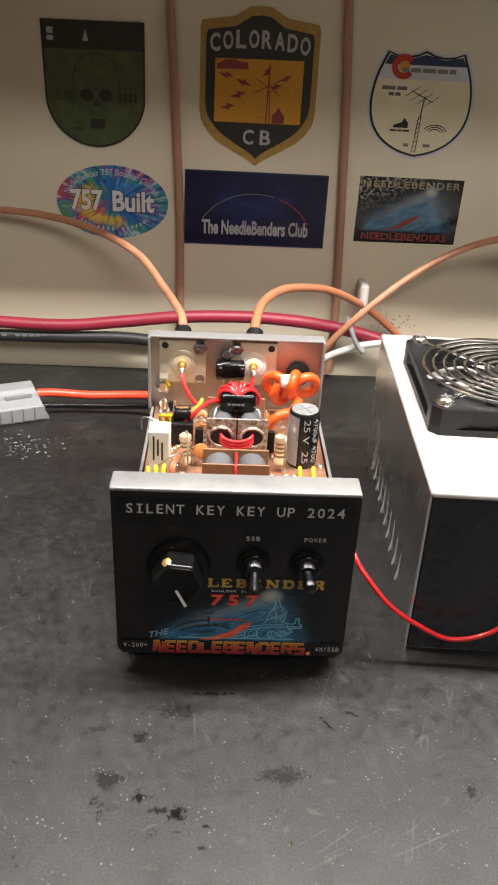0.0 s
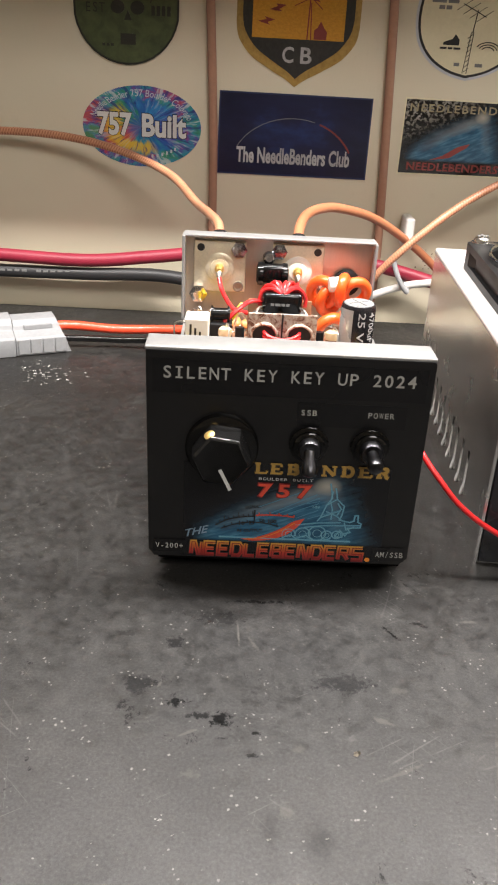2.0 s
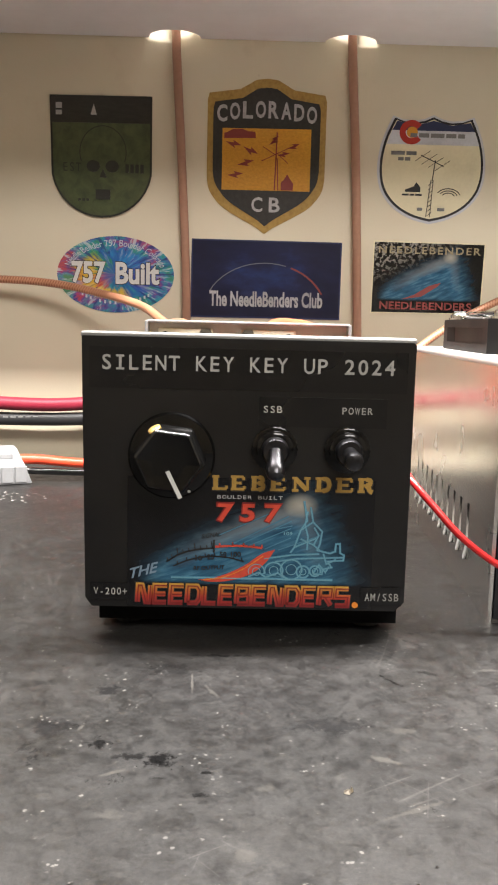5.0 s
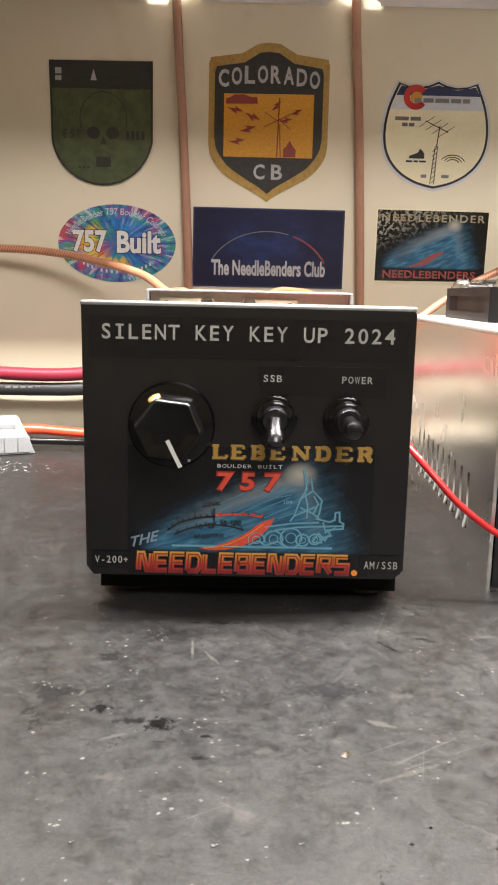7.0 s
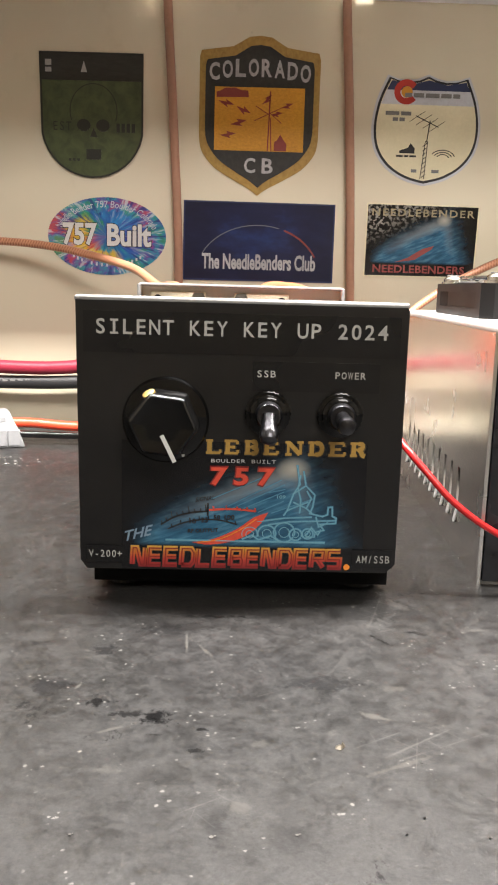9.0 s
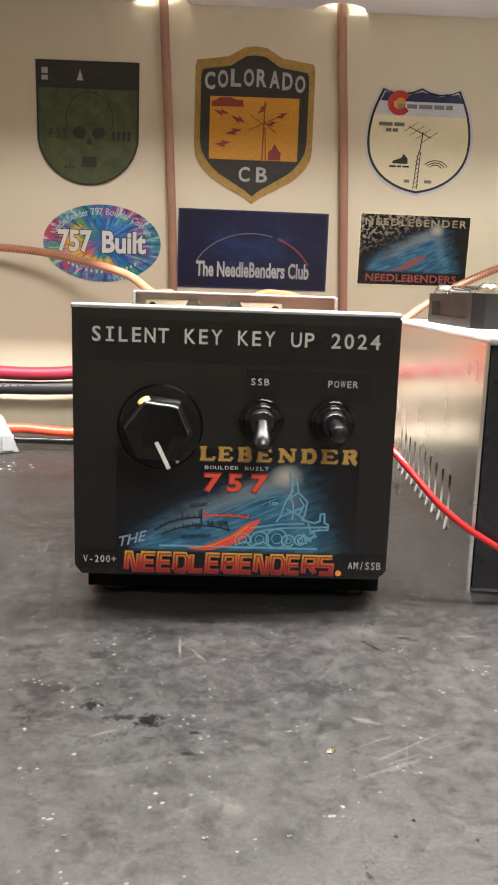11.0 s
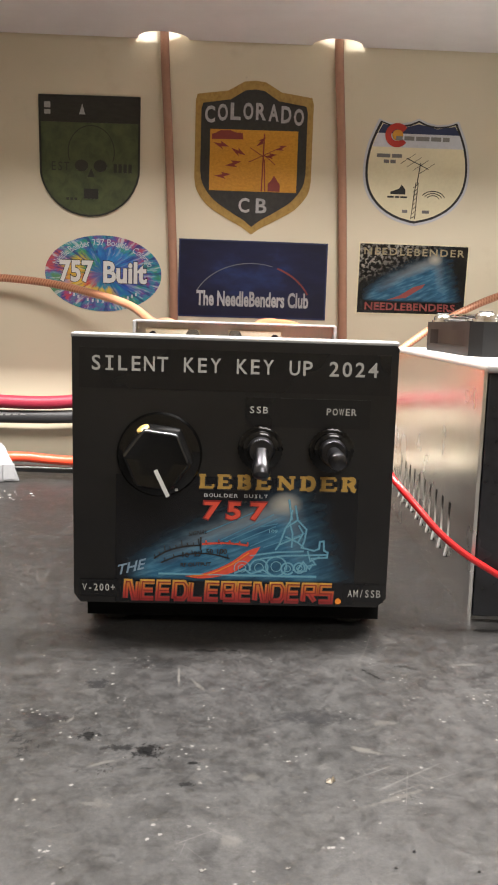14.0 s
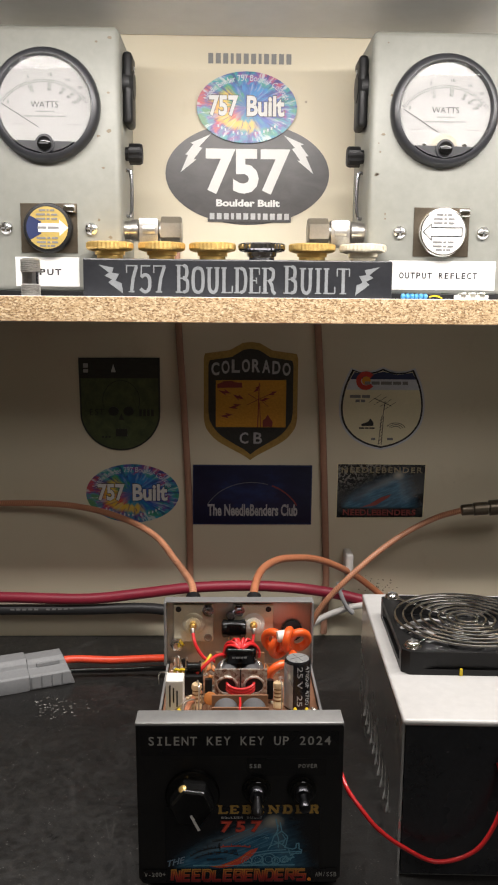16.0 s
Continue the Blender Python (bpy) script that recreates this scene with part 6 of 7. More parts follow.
    # small poster, glare flecks painted into its upper-left corner
    t, b = sticker("mottled_print", [(0.1085, 0.1320), (0.2005, 0.1325), (0.2015, 0.1895), (0.1090, 0.1900)], M_MIST_GLARE, "dark print of blue mist, white glare painted in its corner", "print")
    part("white_edge", stroke([(0.1080, 0.1315), (0.2010, 0.1320), (0.2020, 0.1900), (0.1085, 0.1905)], 0.0014, WY + 0.0001, closed=True), M_CREAM, t)
    part("heading", lettering("NEEDLEBENDER", 0.1125, 0.1808, 0.1985, 0.1868, L(1), bold=0.02, space=1.25), M_GOLD_DIM, t)
    bm = lettering("NEEDLEBENDERS", 0.1150, 0.1345, 0.1930, 0.1410, L(1), bold=0.03, space=1.06)
    sheet([(0.1330, 0.1430), (0.1500, 0.1455), (0.1640, 0.1545), (0.1660, 0.1575), (0.1560, 0.1545), (0.1440, 0.1470)], L(1), 0.0002, bm)
    part("lower_title", bm, M_MAROON, t)

    # above the shelf: charcoal oval and a second tie-dye oval
    t, b = sticker("charcoal_oval_sticker", oval(0.0105, 0.4835, 0.0815, 0.0490, 64), M_OVAL, "large charcoal oval sticker with white number and bolts")
    bm = lettering("757", -0.0310, 0.4640, 0.0530, 0.5075, L(1), bold=0.04)
    lettering("Boulder Built", -0.0205, 0.4520, 0.0430, 0.4590, L(1), bm, bold=0.04)
    part("lettering", bm, M_WHITE_INK, t)
    for s, cx in ((1, -0.0420), (-1, 0.0620)):
        bm = sheet([(cx + s * a, 0.5030 + c) for a, c in ((0.0160, 0.0180), (0.0045, 0.0060), (0.0075, 0.0050), (-0.0010, -0.0060), (0.0020, -0.0060), (-0.0140, -0.0185), (-0.0065, -0.0020), (-0.0090, -0.0015), (-0.0010, 0.0085), (-0.0040, 0.0095))], L(1), 0.0003)
        part("bolt", bm, M_WHITE_INK, t)
    part("number_strip", sheet(rect(-0.0290, 0.4370, 0.0545, 0.4480), L(2)), M_OVAL, t)
    part("number_bars", bars(-0.0270, 0.4395, 0.0525, 0.4455, L(3), [1, 1, 1, 0.6, 1, 1, 1, 0.6, 1, 1, 1, 1]), M_DIM_LETTER, t)
    dye("oval_sticker", 0.0093, 0.5460, 0.0492, 0.0335, "bright tie-dye oval sticker with white lettering above a charcoal oval", 2)
    t = thing("number_label", (0.012, WALL, 0.586), "row of black characters stuck on the wall", "label")
    part("number_bars", bars(-0.0285, 0.5870, 0.0525, 0.5965, WY, [1, 1, 1, 0.6, 1, 1, 1, 0.6, 1, 1, 1, 1]), M_INK_GREY, t)


wall_prints()


# ---- watt meters on the shelf ----
def watt_meter(cx, cy, z0, label, tag, tag_span, card, needle):
    """A case with a round dial, a plug-in element, screws and a tape label."""
    w, h, d = 0.0625, 0.2230, 0.098
    t = thing("watt_meter", (cx, cy + d / 2, z0), label, "watt meter", "watt meters on the shelf")
    case = part("case", box((cx - w, cy, z0 + 0.0042), (cx + w, cy + d, z0 + h), 0.006, 4), M_METER, t, smooth=True)
    part("base_strip", box((cx - w + 0.003, cy + 0.0015, z0 + 0.0003), (cx + w - 0.003, cy + d - 0.003, z0 + 0.0050), 0.0005), M_BLACK, t, "black strip under the case")
    rnd = random.Random(int(cx * 1000) + 900)
    for i in range(9):
        s = 1 if cx < 0 else -1
        x, z, r = cx + s * (w - rnd.uniform(0.006, 0.022)), z0 + rnd.uniform(0.05, h - 0.01), rnd.uniform(0.0008, 0.0022)
        edge = [(x + r * rnd.uniform(0.5, 1.3) * math.cos(a), z + r * rnd.uniform(0.4, 1.0) * math.sin(a)) for a in [k * 1.05 for k in range(6)]]
        part("paint_chip", sheet(edge, cy - 0.0002, 0.0003), M_CHIPPED, case)
    dz = z0 + 0.1580
    bez = part("bezel", lathe((cx, cy - 0.0001, dz), (0, -1, 0), [(0.0462, 0), (0.0462, 0.004), (0.0450, 0.0075), (0.0425, 0.0095), (0.0400, 0.0095), (0.0385, 0.0050), (0.0385, 0.0040)], 64), M_BEZEL, t, "charcoal round dial bezel", True)
    f = cy - 0.0048
    part("dial_card", sheet(oval(cx, dz, 0.0384, 0.0384, 56), f, 0.0003), M_DIAL, bez, "white dial card")
    low = [(cx + 0.0384 * math.cos(radians(q)), dz + 0.0384 * math.sin(radians(q))) for q in range(229, 312, 8)]
    bm = sheet(low, f - 0.0035, 0.0032)
    sheet(oval(cx, dz - 0.0318, 0.0078, 0.0078, 24), f - 0.0052, 0.003, bm)
    part("lower_mask", bm, M_BEZEL, bez)
    zero = part("zero_screw", lathe((cx, f - 0.0052, dz - 0.0320), (0, -1, 0), [(0.0058, 0), (0.0058, 0.0018), (0.0050, 0.0026), (0.0010, 0.0030)], 24), M_GLOSS, bez, smooth=True)
    part("slot", box((cx - 0.0040, f - 0.0086, dz - 0.0326), (cx + 0.0040, f - 0.0079, dz - 0.0314)), M_SCALE, zero)
    if card:
        part("movement", sheet(oval(cx, dz - 0.0300, 0.0115, 0.0110, 20, 0, 180), f - 0.0008, 0.0006), M_BRONZE_NUT, bez)
        for s in (-1, 1):
            part("movement_screw", lathe((cx + s * 0.0172, f - 0.0004, dz - 0.0292), (0, -1, 0), [(0.0024, 0), (0.0020, 0.0008)], 12), M_CHROME, bez)
    # scale
    bm, px, pz = bmesh.new(), cx, dz - 0.0280
    at = lambda a, r: (px + r * math.sin(radians(a)) * 0.98, pz + r * math.cos(radians(a)))
    for i in range(51):
        a = -50 + 100 * i / 50
        stroke([at(a, 0.0462), at(a, 0.0482 if i % 5 else 0.0495)], 0.00022, f - 0.0003, bm)
    stroke([at(-50 + 100 * i / 24, 0.0462) for i in range(25)], 0.00025, f - 0.0003, bm)
    stroke([at(-50 + 100 * i / 24, 0.0482) for i in range(25)], 0.00020, f - 0.0003, bm)
    for s, a, r in (("0", -46, 0.0430), ("5", -15, 0.0518), ("10", 6, 0.0525), ("15", 23, 0.0522), ("20", 36, 0.0522), ("10", -15, 0.0436), ("20", 6, 0.0440), ("30", 22, 0.0438), ("40", 33, 0.0438), ("50", 42, 0.0438), ("20", -15, 0.0404), ("40", 6, 0.0406), ("60", 21, 0.0404), ("80", 31.5, 0.0404), ("100", 41, 0.0402)):
        x, z = at(a, r)
        k = 0.0009 * len(s)
        lettering(s, x - k, z - 0.0012, x + k, z + 0.0012, f - 0.0003, bm)
    lettering("WATTS", cx - 0.0115, dz - 0.0022, cx + 0.0115, dz + 0.0028, f - 0.0003, bm)
    part("scale_print", bm, M_SCALE, bez)
    bm = bars(cx - 0.0075, dz - 0.0060, cx + 0.0085, dz - 0.0049, f - 0.0003, [6, 1])
    bars(cx - 0.0185, dz - 0.0097, cx + 0.0180, dz - 0.0086, f - 0.0003, [4, 8, 4], bm)
    for q in (-0.0290, 0.0190):
        bars(cx + q, dz - 0.0160, cx + q + 0.0110, dz - 0.0154, f - 0.0003, [3, 2, 3], bm)
    tagged(part("fine_print", bm, M_INK_GREY, bez), kind="stuff")
    part("needle", stroke([(cx - 0.0055, dz - 0.0180), at(needle, 0.0465)], 0.00050, f - 0.0010), M_INK, bez)
    glass = part("dial_glass", lathe((cx, cy - 0.0082, dz), (0, -1, -0.035), [(0.0392, 0), (0.0390, 0.0010)], 48), M_GLASS, bez)
    glass.visible_shadow = False
    # element and its plate
    ex, ez = cx + 0.002 * (1 if cx > 0 else 0), z0 + 0.0575
    part("element_plate", box((ex - 0.0243, cy - 0.0012, ez - 0.0205), (ex + 0.0243, cy - 0.0001, ez + 0.0212), 0.0005), M_BROWN_MET, t, "dark bronze plate")
    el = part("plug_in_element", lathe((ex, cy - 0.0012, ez), (0, -1, 0), [(0.0208, 0), (0.0208, 0.006), (0.0200, 0.0075), (0.0188, 0.0078)], 48), M_CHROME if card else M_BLACK, t, "round plug-in element with an arrow", True)
    fy = cy - 0.0093
    part("face", sheet(oval(ex, ez, 0.0190 if card else 0.0176, 0.0190 if card else 0.0176, 40), fy, 0.0002), M_PAPER if card else M_CLEAR_YELLOW, el)
    s = -1 if card else 1
    arrow = [(ex + s * a, ez + c) for a, c in ((0.0178, 0.0), (0.0105, 0.0068), (0.0105, 0.0036), (-0.0160 if card else -0.0075, 0.0036), (-0.0160 if card else -0.0075, -0.0036), (0.0105, -0.0036), (0.0105, -0.0068))]
    if card:
        part("arrow", stroke(arrow, 0.0009, fy - 0.0002, closed=True), M_INK, el)
    else:
        part("blue_sector", sheet([(ex - 0.0050, ez - 0.0050), (ex - 0.0050, ez + 0.0050)] + [(ex + 0.0176 * math.cos(radians(a)), ez + 0.0176 * math.sin(radians(a))) for a in range(145, 216, 10)], fy - 0.0001), M_FLAG_BLUE, el)
        part("arrow", sheet(arrow, fy - 0.0003, 0.0002), M_PAPER, el)
    bm = bmesh.new()
    for k, zz in enumerate((0.0145, 0.0110, 0.0075, -0.0085, -0.0120, -0.0150)):
        wd = 0.009 - 0.0025 * (k in (0, 5))
        bars(ex - wd, ez + zz - 0.0009, ex + wd, ez + zz + 0.0007, fy - 0.0004, [3, 1, 2], bm)
    bars(ex - 0.008, ez - 0.0010, ex + 0.010, ez + 0.0010, fy - 0.0005, [4, 5], bm) if not card else None
    tagged(part("printing", bm, M_INK_GREY, el), kind="stuff")
    part("retaining_catch", box((ex + 0.0135, cy - 0.008, ez + 0.0130), (ex + 0.0235, cy - 0.0013, ez + 0.0200), 0.002, 3), M_CHROME, t, smooth=True)
    for s in (-1, 1):
        screw("case_screw", (ex + s * 0.0365, cy, ez), (0, -1, 0), 0.0058, t)
    # tape label
    a, b = tag_span
    tape = part("label_tape", box((a, cy - 0.0006, z0 + 0.0085), (b, cy - 0.0001, z0 + 0.0335), 0.0001), M_PAPER, t, "white label tape with black lettering")
    part("lettering", lettering(tag, a + 0.009 if cx > 0 else b - 0.0475, z0 + 0.0180, b - 0.016 if cx > 0 else b - 0.0155, z0 + 0.0235, cy - 0.0008, mono=True, bold=0.03), M_INK, tape)
    # handle boss, knob, hook and coaxial elbow on the side that faces the other meter
    s = 1 if cx < 0 else -1
    sx = cx + s * w
    strap = part("strap_end", lathe((sx, cy + 0.030, z0 + 0.183), (s, 0, 0), [(0.015, 0), (0.015, 0.006), (0.012, 0.0092), (0.006, 0.0098)], 28), M_BLACK, t, "black carrying strap end", True)
    lo, hi = (sx + 0.0003, sx + 0.0085) if s > 0 else (sx - 0.0085, sx - 0.0003)
    part("strap", box((lo, cy + 0.016, z0 + 0.148), (hi, cy + 0.046, z0 + 0.208), 0.0035, 3), M_BLACK, strap, smooth=True)
    part("stud", lathe((sx + s * 0.0086, cy + 0.031, z0 + 0.195), (s, 0, 0), [(0.004, 0), (0.003, 0.0012)], 14), M_CHROME, strap, smooth=True)
    part("side_knob", lathe((sx, cy + 0.035, z0 + 0.126), (s, 0, 0), [(0.0060, 0), (0.0060, 0.003), (0.0092, 0.0035), (0.0092, 0.0130), (0.0080, 0.0150)], 24, knurl=0.06), M_BLACK, t, "black ribbed knob")
    part("hook", tube([(sx, cy + 0.035, z0 + 0.112), (sx + s * 0.004, cy + 0.035, z0 + 0.110), (sx + s * 0.0050, cy + 0.035, z0 + 0.092), (sx + s * 0.004, cy + 0.035, z0 + 0.074), (sx, cy + 0.035, z0 + 0.072)], 0.0016, 8), M_DARK_CHROME, t, smooth=True)
    ey, ez2 = cy + 0.022, z0 + 0.0585
    j = part("coax_elbow", lathe((sx, ey, ez2), (s, 0, 0), [(0.0085, 0), (0.0085, 0.006), (0.0098, 0.0062), (0.0098, 0.012), (0.0066, 0.0125), (0.0066, 0.016), (0.0100, 0.0165), (0.0100, 0.0270), (0.0078, 0.0275), (0.0078, 0.0320)], 24, knurl=0.02), M_NICKEL, t, "nickel coaxial elbow plug", True)
    part("elbow_body", box((sx + s * 0.0215 - 0.009, ey - 0.009, ez2 - 0.013), (sx + s * 0.0215 + 0.009, ey + 0.009, ez2 + 0.0105), 0.002, 2), M_NICKEL, j, smooth=True)
    part("hex_nut", lathe((sx + s * 0.0322, ey, ez2), (s, 0, 0), [(0.0125, 0), (0.0125, 0.0170), (0.0110, 0.0185)], 6), M_BRONZE_NUT, j)
    return t


watt_meter(-0.1625, 0.290, SHELF_HI, "grey-green watt meter with round dial, gold and blue element", "INPUT", (-0.1925, -0.1375), False, -52)
watt_meter(0.1755, 0.290, SHELF_HI, "grey-green watt meter with round dial, silver element with arrow", "OUTPUT REFLECT", (0.1330, 0.2270), True, -52)


# ---- loose things on the shelf ----
def shelf_things():
    # carved sign
    t = thing("carved_sign", (0, 0.268, SHELF_HI), "black block sign with raised silver lettering and bolts", "sign")
    y = 0.2545
    part("block", box((-0.1285, y, SHELF_HI + 0.0003), (0.1295, 0.292, SHELF_HI + 0.0312), 0.0012), M_SIGN, t)
    z0, z1 = SHELF_HI + 0.0035, SHELF_HI + 0.0265
    words = (("757", -0.0935, (0.0108, 0.0116, 0.0116), 0.0), ("B", -0.0525, (0.0125,), 0.0), ("OULDER", -0.0392, (0.0122, 0.0126, 0.0106, 0.0122, 0.0108, 0.0130), 0.0018), ("B", 0.0375, (0.0125,), 0.0), ("UILT", 0.0508, (0.0126, 0.0076, 0.0110, 0.0122), 0.0018))
    bm2 = bmesh.new()
    for s, x, widths, drop in words:
        spans = []
        for wd in widths:
            spans.append((x + wd * 0.06, x + wd * 0.95))
            x += wd
        for ch, at in zip(s, spans):
            part("letter", slab(ch, [at], z0, z1 - drop, y - 0.0006, 0.0027, 0.0011), M_SILVER_INK, t, "raised silver letter")
        slab(s, spans, z0 - 0.0007, z1 - drop + 0.0007, y - 0.0003, 0.0038, 0.0023, bm2)
    for s, cx in ((1, -0.1050), (-1, 0.1080)):
        shape = [(cx - s * a, (z0 + z1) / 2 + c) for a, c in ((0.0105, 0.0110), (-0.0020, 0.0085), (-0.0005, 0.0045), (-0.0065, 0.0035), (-0.0035, -0.0020), (-0.0085, -0.0040), (-0.0095, -0.0125), (0.0025, -0.0035), (-0.0005, -0.0010), (0.0055, 0.0020), (0.0020, 0.0045))]
        part("bolt", sheet(shape, y - 0.0006, 0.0004), M_SILVER_INK, t, "raised silver lightning bolt")
    part("lettering_edge", bm2, M_INK, t)
    # thumb wheels behind the sign's top edge
    first = None
    for i, x in enumerate((-0.1085, -0.0645, -0.0215, 0.0205, 0.0635, 0.1070)):
        z = SHELF_HI + 0.0315
        m = M_BRASS if i in (0, 1, 2, 4) else (M_DARK_CHROME if i == 3 else M_BRASS_DULL)
        lab = {0: "brass", 1: "brass", 2: "brass", 3: "dark nickel", 4: "brass", 5: "pale brass"}[i] + " knurled thumb wheel standing on a black sign"
        w = thing("thumb_wheel", (x, 0.2740, z), lab, "thumb wheel", "thumb wheels on the sign")
        part("wheel", lathe((x, 0.2740, z + 0.0065), (0, 0, 1), [(0.0150, 0), (0.0190, 0.0012), (0.0200, 0.0026), (0.0200, 0.0062), (0.0190, 0.0074), (0.0140, 0.0078)], 72, knurl=0.025), m, w, smooth=False)
        part("stem", lathe((x, 0.2740, z), (0, 0, 1), [(0.0105, 0.0), (0.0110, 0.0010), (0.0110, 0.0030), (0.0125, 0.0034), (0.0130, 0.0066)], 28), m, w, smooth=True)
    # adapter standing before the left-hand meter
    t = thing("coax_adapter", (-0.1735, 0.262, SHELF_HI), "threaded nickel coaxial adapter standing on the shelf", "adapter")
    prof = [(0.0078, 0.0)]
    for i in range(7):
        prof += [(0.0082, 0.0004 + i * 0.0014), (0.0075, 0.0011 + i * 0.0014)]
    part("lower_thread", lathe((-0.1735, 0.262, SHELF_HI), (0, 0, 1), prof, 28), M_NICKEL, t, smooth=True)
    part("waist", lathe((-0.1735, 0.262, SHELF_HI + 0.0100), (0, 0, 1), [(0.0072, 0), (0.0072, 0.0095)], 28), M_DARK_CHROME, t, smooth=True)
    prof = []
    for i in range(7):
        prof += [(0.0085, 0.0 + i * 0.0016), (0.0077, 0.0008 + i * 0.0016)]
    part("upper_thread", lathe((-0.1735, 0.262, SHELF_HI + 0.0196), (0, 0, 1), prof + [(0.0060, 0.0112)], 28), M_NICKEL, t, smooth=True)
    # small parts by the right-hand meter
    t = thing("bead_string", (0.150, 0.262, SHELF_HI), "short string of pale blue beads on the shelf", "beads")
    for i in range(6):
        part("bead", lathe((0.1405 + i * 0.0038, 0.262, SHELF_HI + 0.0024), (1, 0, 0.05), [(0.0010, -0.0019), (0.0022, -0.0012), (0.0024, 0), (0.0022, 0.0012), (0.0010, 0.0019)], 12), M_BLUE_BEAD, t, smooth=True)
    part("wire", tube([(0.1630, 0.262, SHELF_HI + 0.002), (0.168, 0.260, SHELF_HI + 0.003), (0.173, 0.258, SHELF_HI + 0.0008)], 0.0006, 6), M_YELLOW, t)
    t = thing("terminal_strip", (0.198, 0.262, SHELF_HI), "small pale terminal strip lying on the shelf", "terminal")
    part("body", box((0.1855, 0.256, SHELF_HI + 0.0002), (0.2120, 0.268, SHELF_HI + 0.0040), 0.0008), M_CEMENT, t)
    for i in range(3):
        part("clamp", box((0.1880 + i * 0.008, 0.2550, SHELF_HI + 0.0012), (0.1930 + i * 0.008, 0.2640, SHELF_HI + 0.0058), 0.0008), M_SOLDER, t)


shelf_things()


# ---- cables and the plug on the bench ----
def cables():
    def cable(name, pts, r, m, label, n=10, seg=14):
        t = tagged(part(name, tube(pts, r, seg, n), m, smooth=True), label, "cable")
        return t

    for x, pts in ((0, [(HOLES[0], 0.4025, 0.418), (HOLES[0] + 0.001, 0.4028, 0.345), (-0.0535, 0.4048, 0.250), (-0.0485, 0.4048, 0.150), (-0.0475, 0.4045, 0.060), (-0.0485, 0.404, 0.0042)]),
                   (1, [(HOLES[1], 0.4025, 0.418), (HOLES[1] + 0.001, 0.4028, 0.345), (0.0898, 0.4048, 0.250), (0.0950, 0.4048, 0.150), (0.0985, 0.4045, 0.060), (0.0970, 0.404, 0.0042)])):
        cable("coax_cable", pts, 0.0037, M_COAX_WALL, "brown coaxial cable running up the wall")
    left = cable("braided_coax_cable", [(-0.36, 0.3990, 0.140), (-0.27, 0.3970, 0.148), (-0.200, 0.392, 0.1505), (-0.152, 0.384, 0.1475), (-0.110, 0.368, 0.1395), (-0.0775, 0.338, 0.1305), (-0.0565, 0.300, 0.1185), (-0.0455, 0.262, 0.1185), (-0.0380, 0.234, 0.1175), (-0.0358, 0.217, 0.1110), (-0.0350, 0.204, 0.1010)], 0.0032, M_COPPER_BRAID, "braided copper-coloured coaxial cable to the amplifier's back")
    part("boot", lathe((-0.0350, 0.1965, 0.0990), (-0.03, 0.6, 0.35), [(0.0088, 0), (0.0088, 0.014), (0.0066, 0.020), (0.0060, 0.0265), (0.0046, 0.0275)], 24), M_BLACK, left, smooth=True)
    mid = cable("tan_coax_cable", [(0.0140, 0.204, 0.1010), (0.0145, 0.217, 0.1110), (0.0170, 0.238, 0.1172), (0.0225, 0.264, 0.1198), (0.0330, 0.288, 0.1200), (0.0500, 0.310, 0.1175), (0.0840, 0.350, 0.1035), (0.1220, 0.388, 0.0775), (0.1520, 0.400, 0.0530), (0.175, 0.400, 0.030), (0.190, 0.398, 0.0045)], 0.0035, M_COAX, "tan coaxial cable arching from the amplifier to the wall")
    part("boot", lathe((0.0140, 0.1965, 0.0990), (0.03, 0.6, 0.35), [(0.0088, 0), (0.0088, 0.014), (0.0066, 0.020), (0.0060, 0.0265), (0.0046, 0.0275)], 24), M_BLACK, mid, smooth=True)
    right = cable("braided_coax_cable", [(0.2300, 0.3570, 0.1535), (0.2100, 0.3655, 0.1452), (0.1900, 0.3680, 0.1354), (0.1700, 0.3665, 0.1242), (0.1500, 0.3632, 0.1109), (0.1300, 0.3595, 0.0950), (0.1100, 0.3570, 0.0765), (0.0920, 0.3600, 0.0545), (0.0800, 0.3660, 0.0300), (0.0760, 0.3700, 0.0045)], 0.0030, M_COPPER_BRAID, "braided copper-coloured coaxial cable rising to a bronze plug")
    part("plug", lathe((0.2270, 0.3575, 0.1530), (1, -0.05, 0.10), [(0.0040, 0), (0.0056, 0.001), (0.0056, 0.0115), (0.0050, 0.012), (0.0050, 0.0125), (0.0066, 0.013), (0.0066, 0.026), (0.0058, 0.0265), (0.0058, 0.028), (0.0078, 0.0285), (0.0078, 0.060)], 22), M_BROWN_MET, right, "dark bronze plug", True)
    cable("red_power_cable", [(-0.62, 0.385, 0.040), (-0.40, 0.386, 0.0515), (-0.250, 0.388, 0.0505), (-0.158, 0.388, 0.0485), (-0.098, 0.388, 0.0545), (-0.044, 0.388, 0.0610), (0.022, 0.388, 0.0630), (0.082, 0.388, 0.0585), (0.135, 0.388, 0.0475), (0.20, 0.385, 0.028), (0.27, 0.380, 0.0062), (0.55, 0.380, 0.0062)], 0.0056, M_RED_CABLE, "thick dark red power cable along the wall", seg=18)
    blk = cable("black_power_cable", [(-0.62, 0.390, 0.020), (-0.40, 0.391, 0.034), (-0.250, 0.391, 0.0355), (-0.160, 0.390, 0.0362), (-0.085, 0.386, 0.0385), (-0.030, 0.376, 0.0300), (0.005, 0.366, 0.0120), (0.030, 0.352, 0.0060), (0.050, 0.330, 0.0060)], 0.0056, M_BLACK_CABLE, "thick black power cable with faint white printing", seg=18)
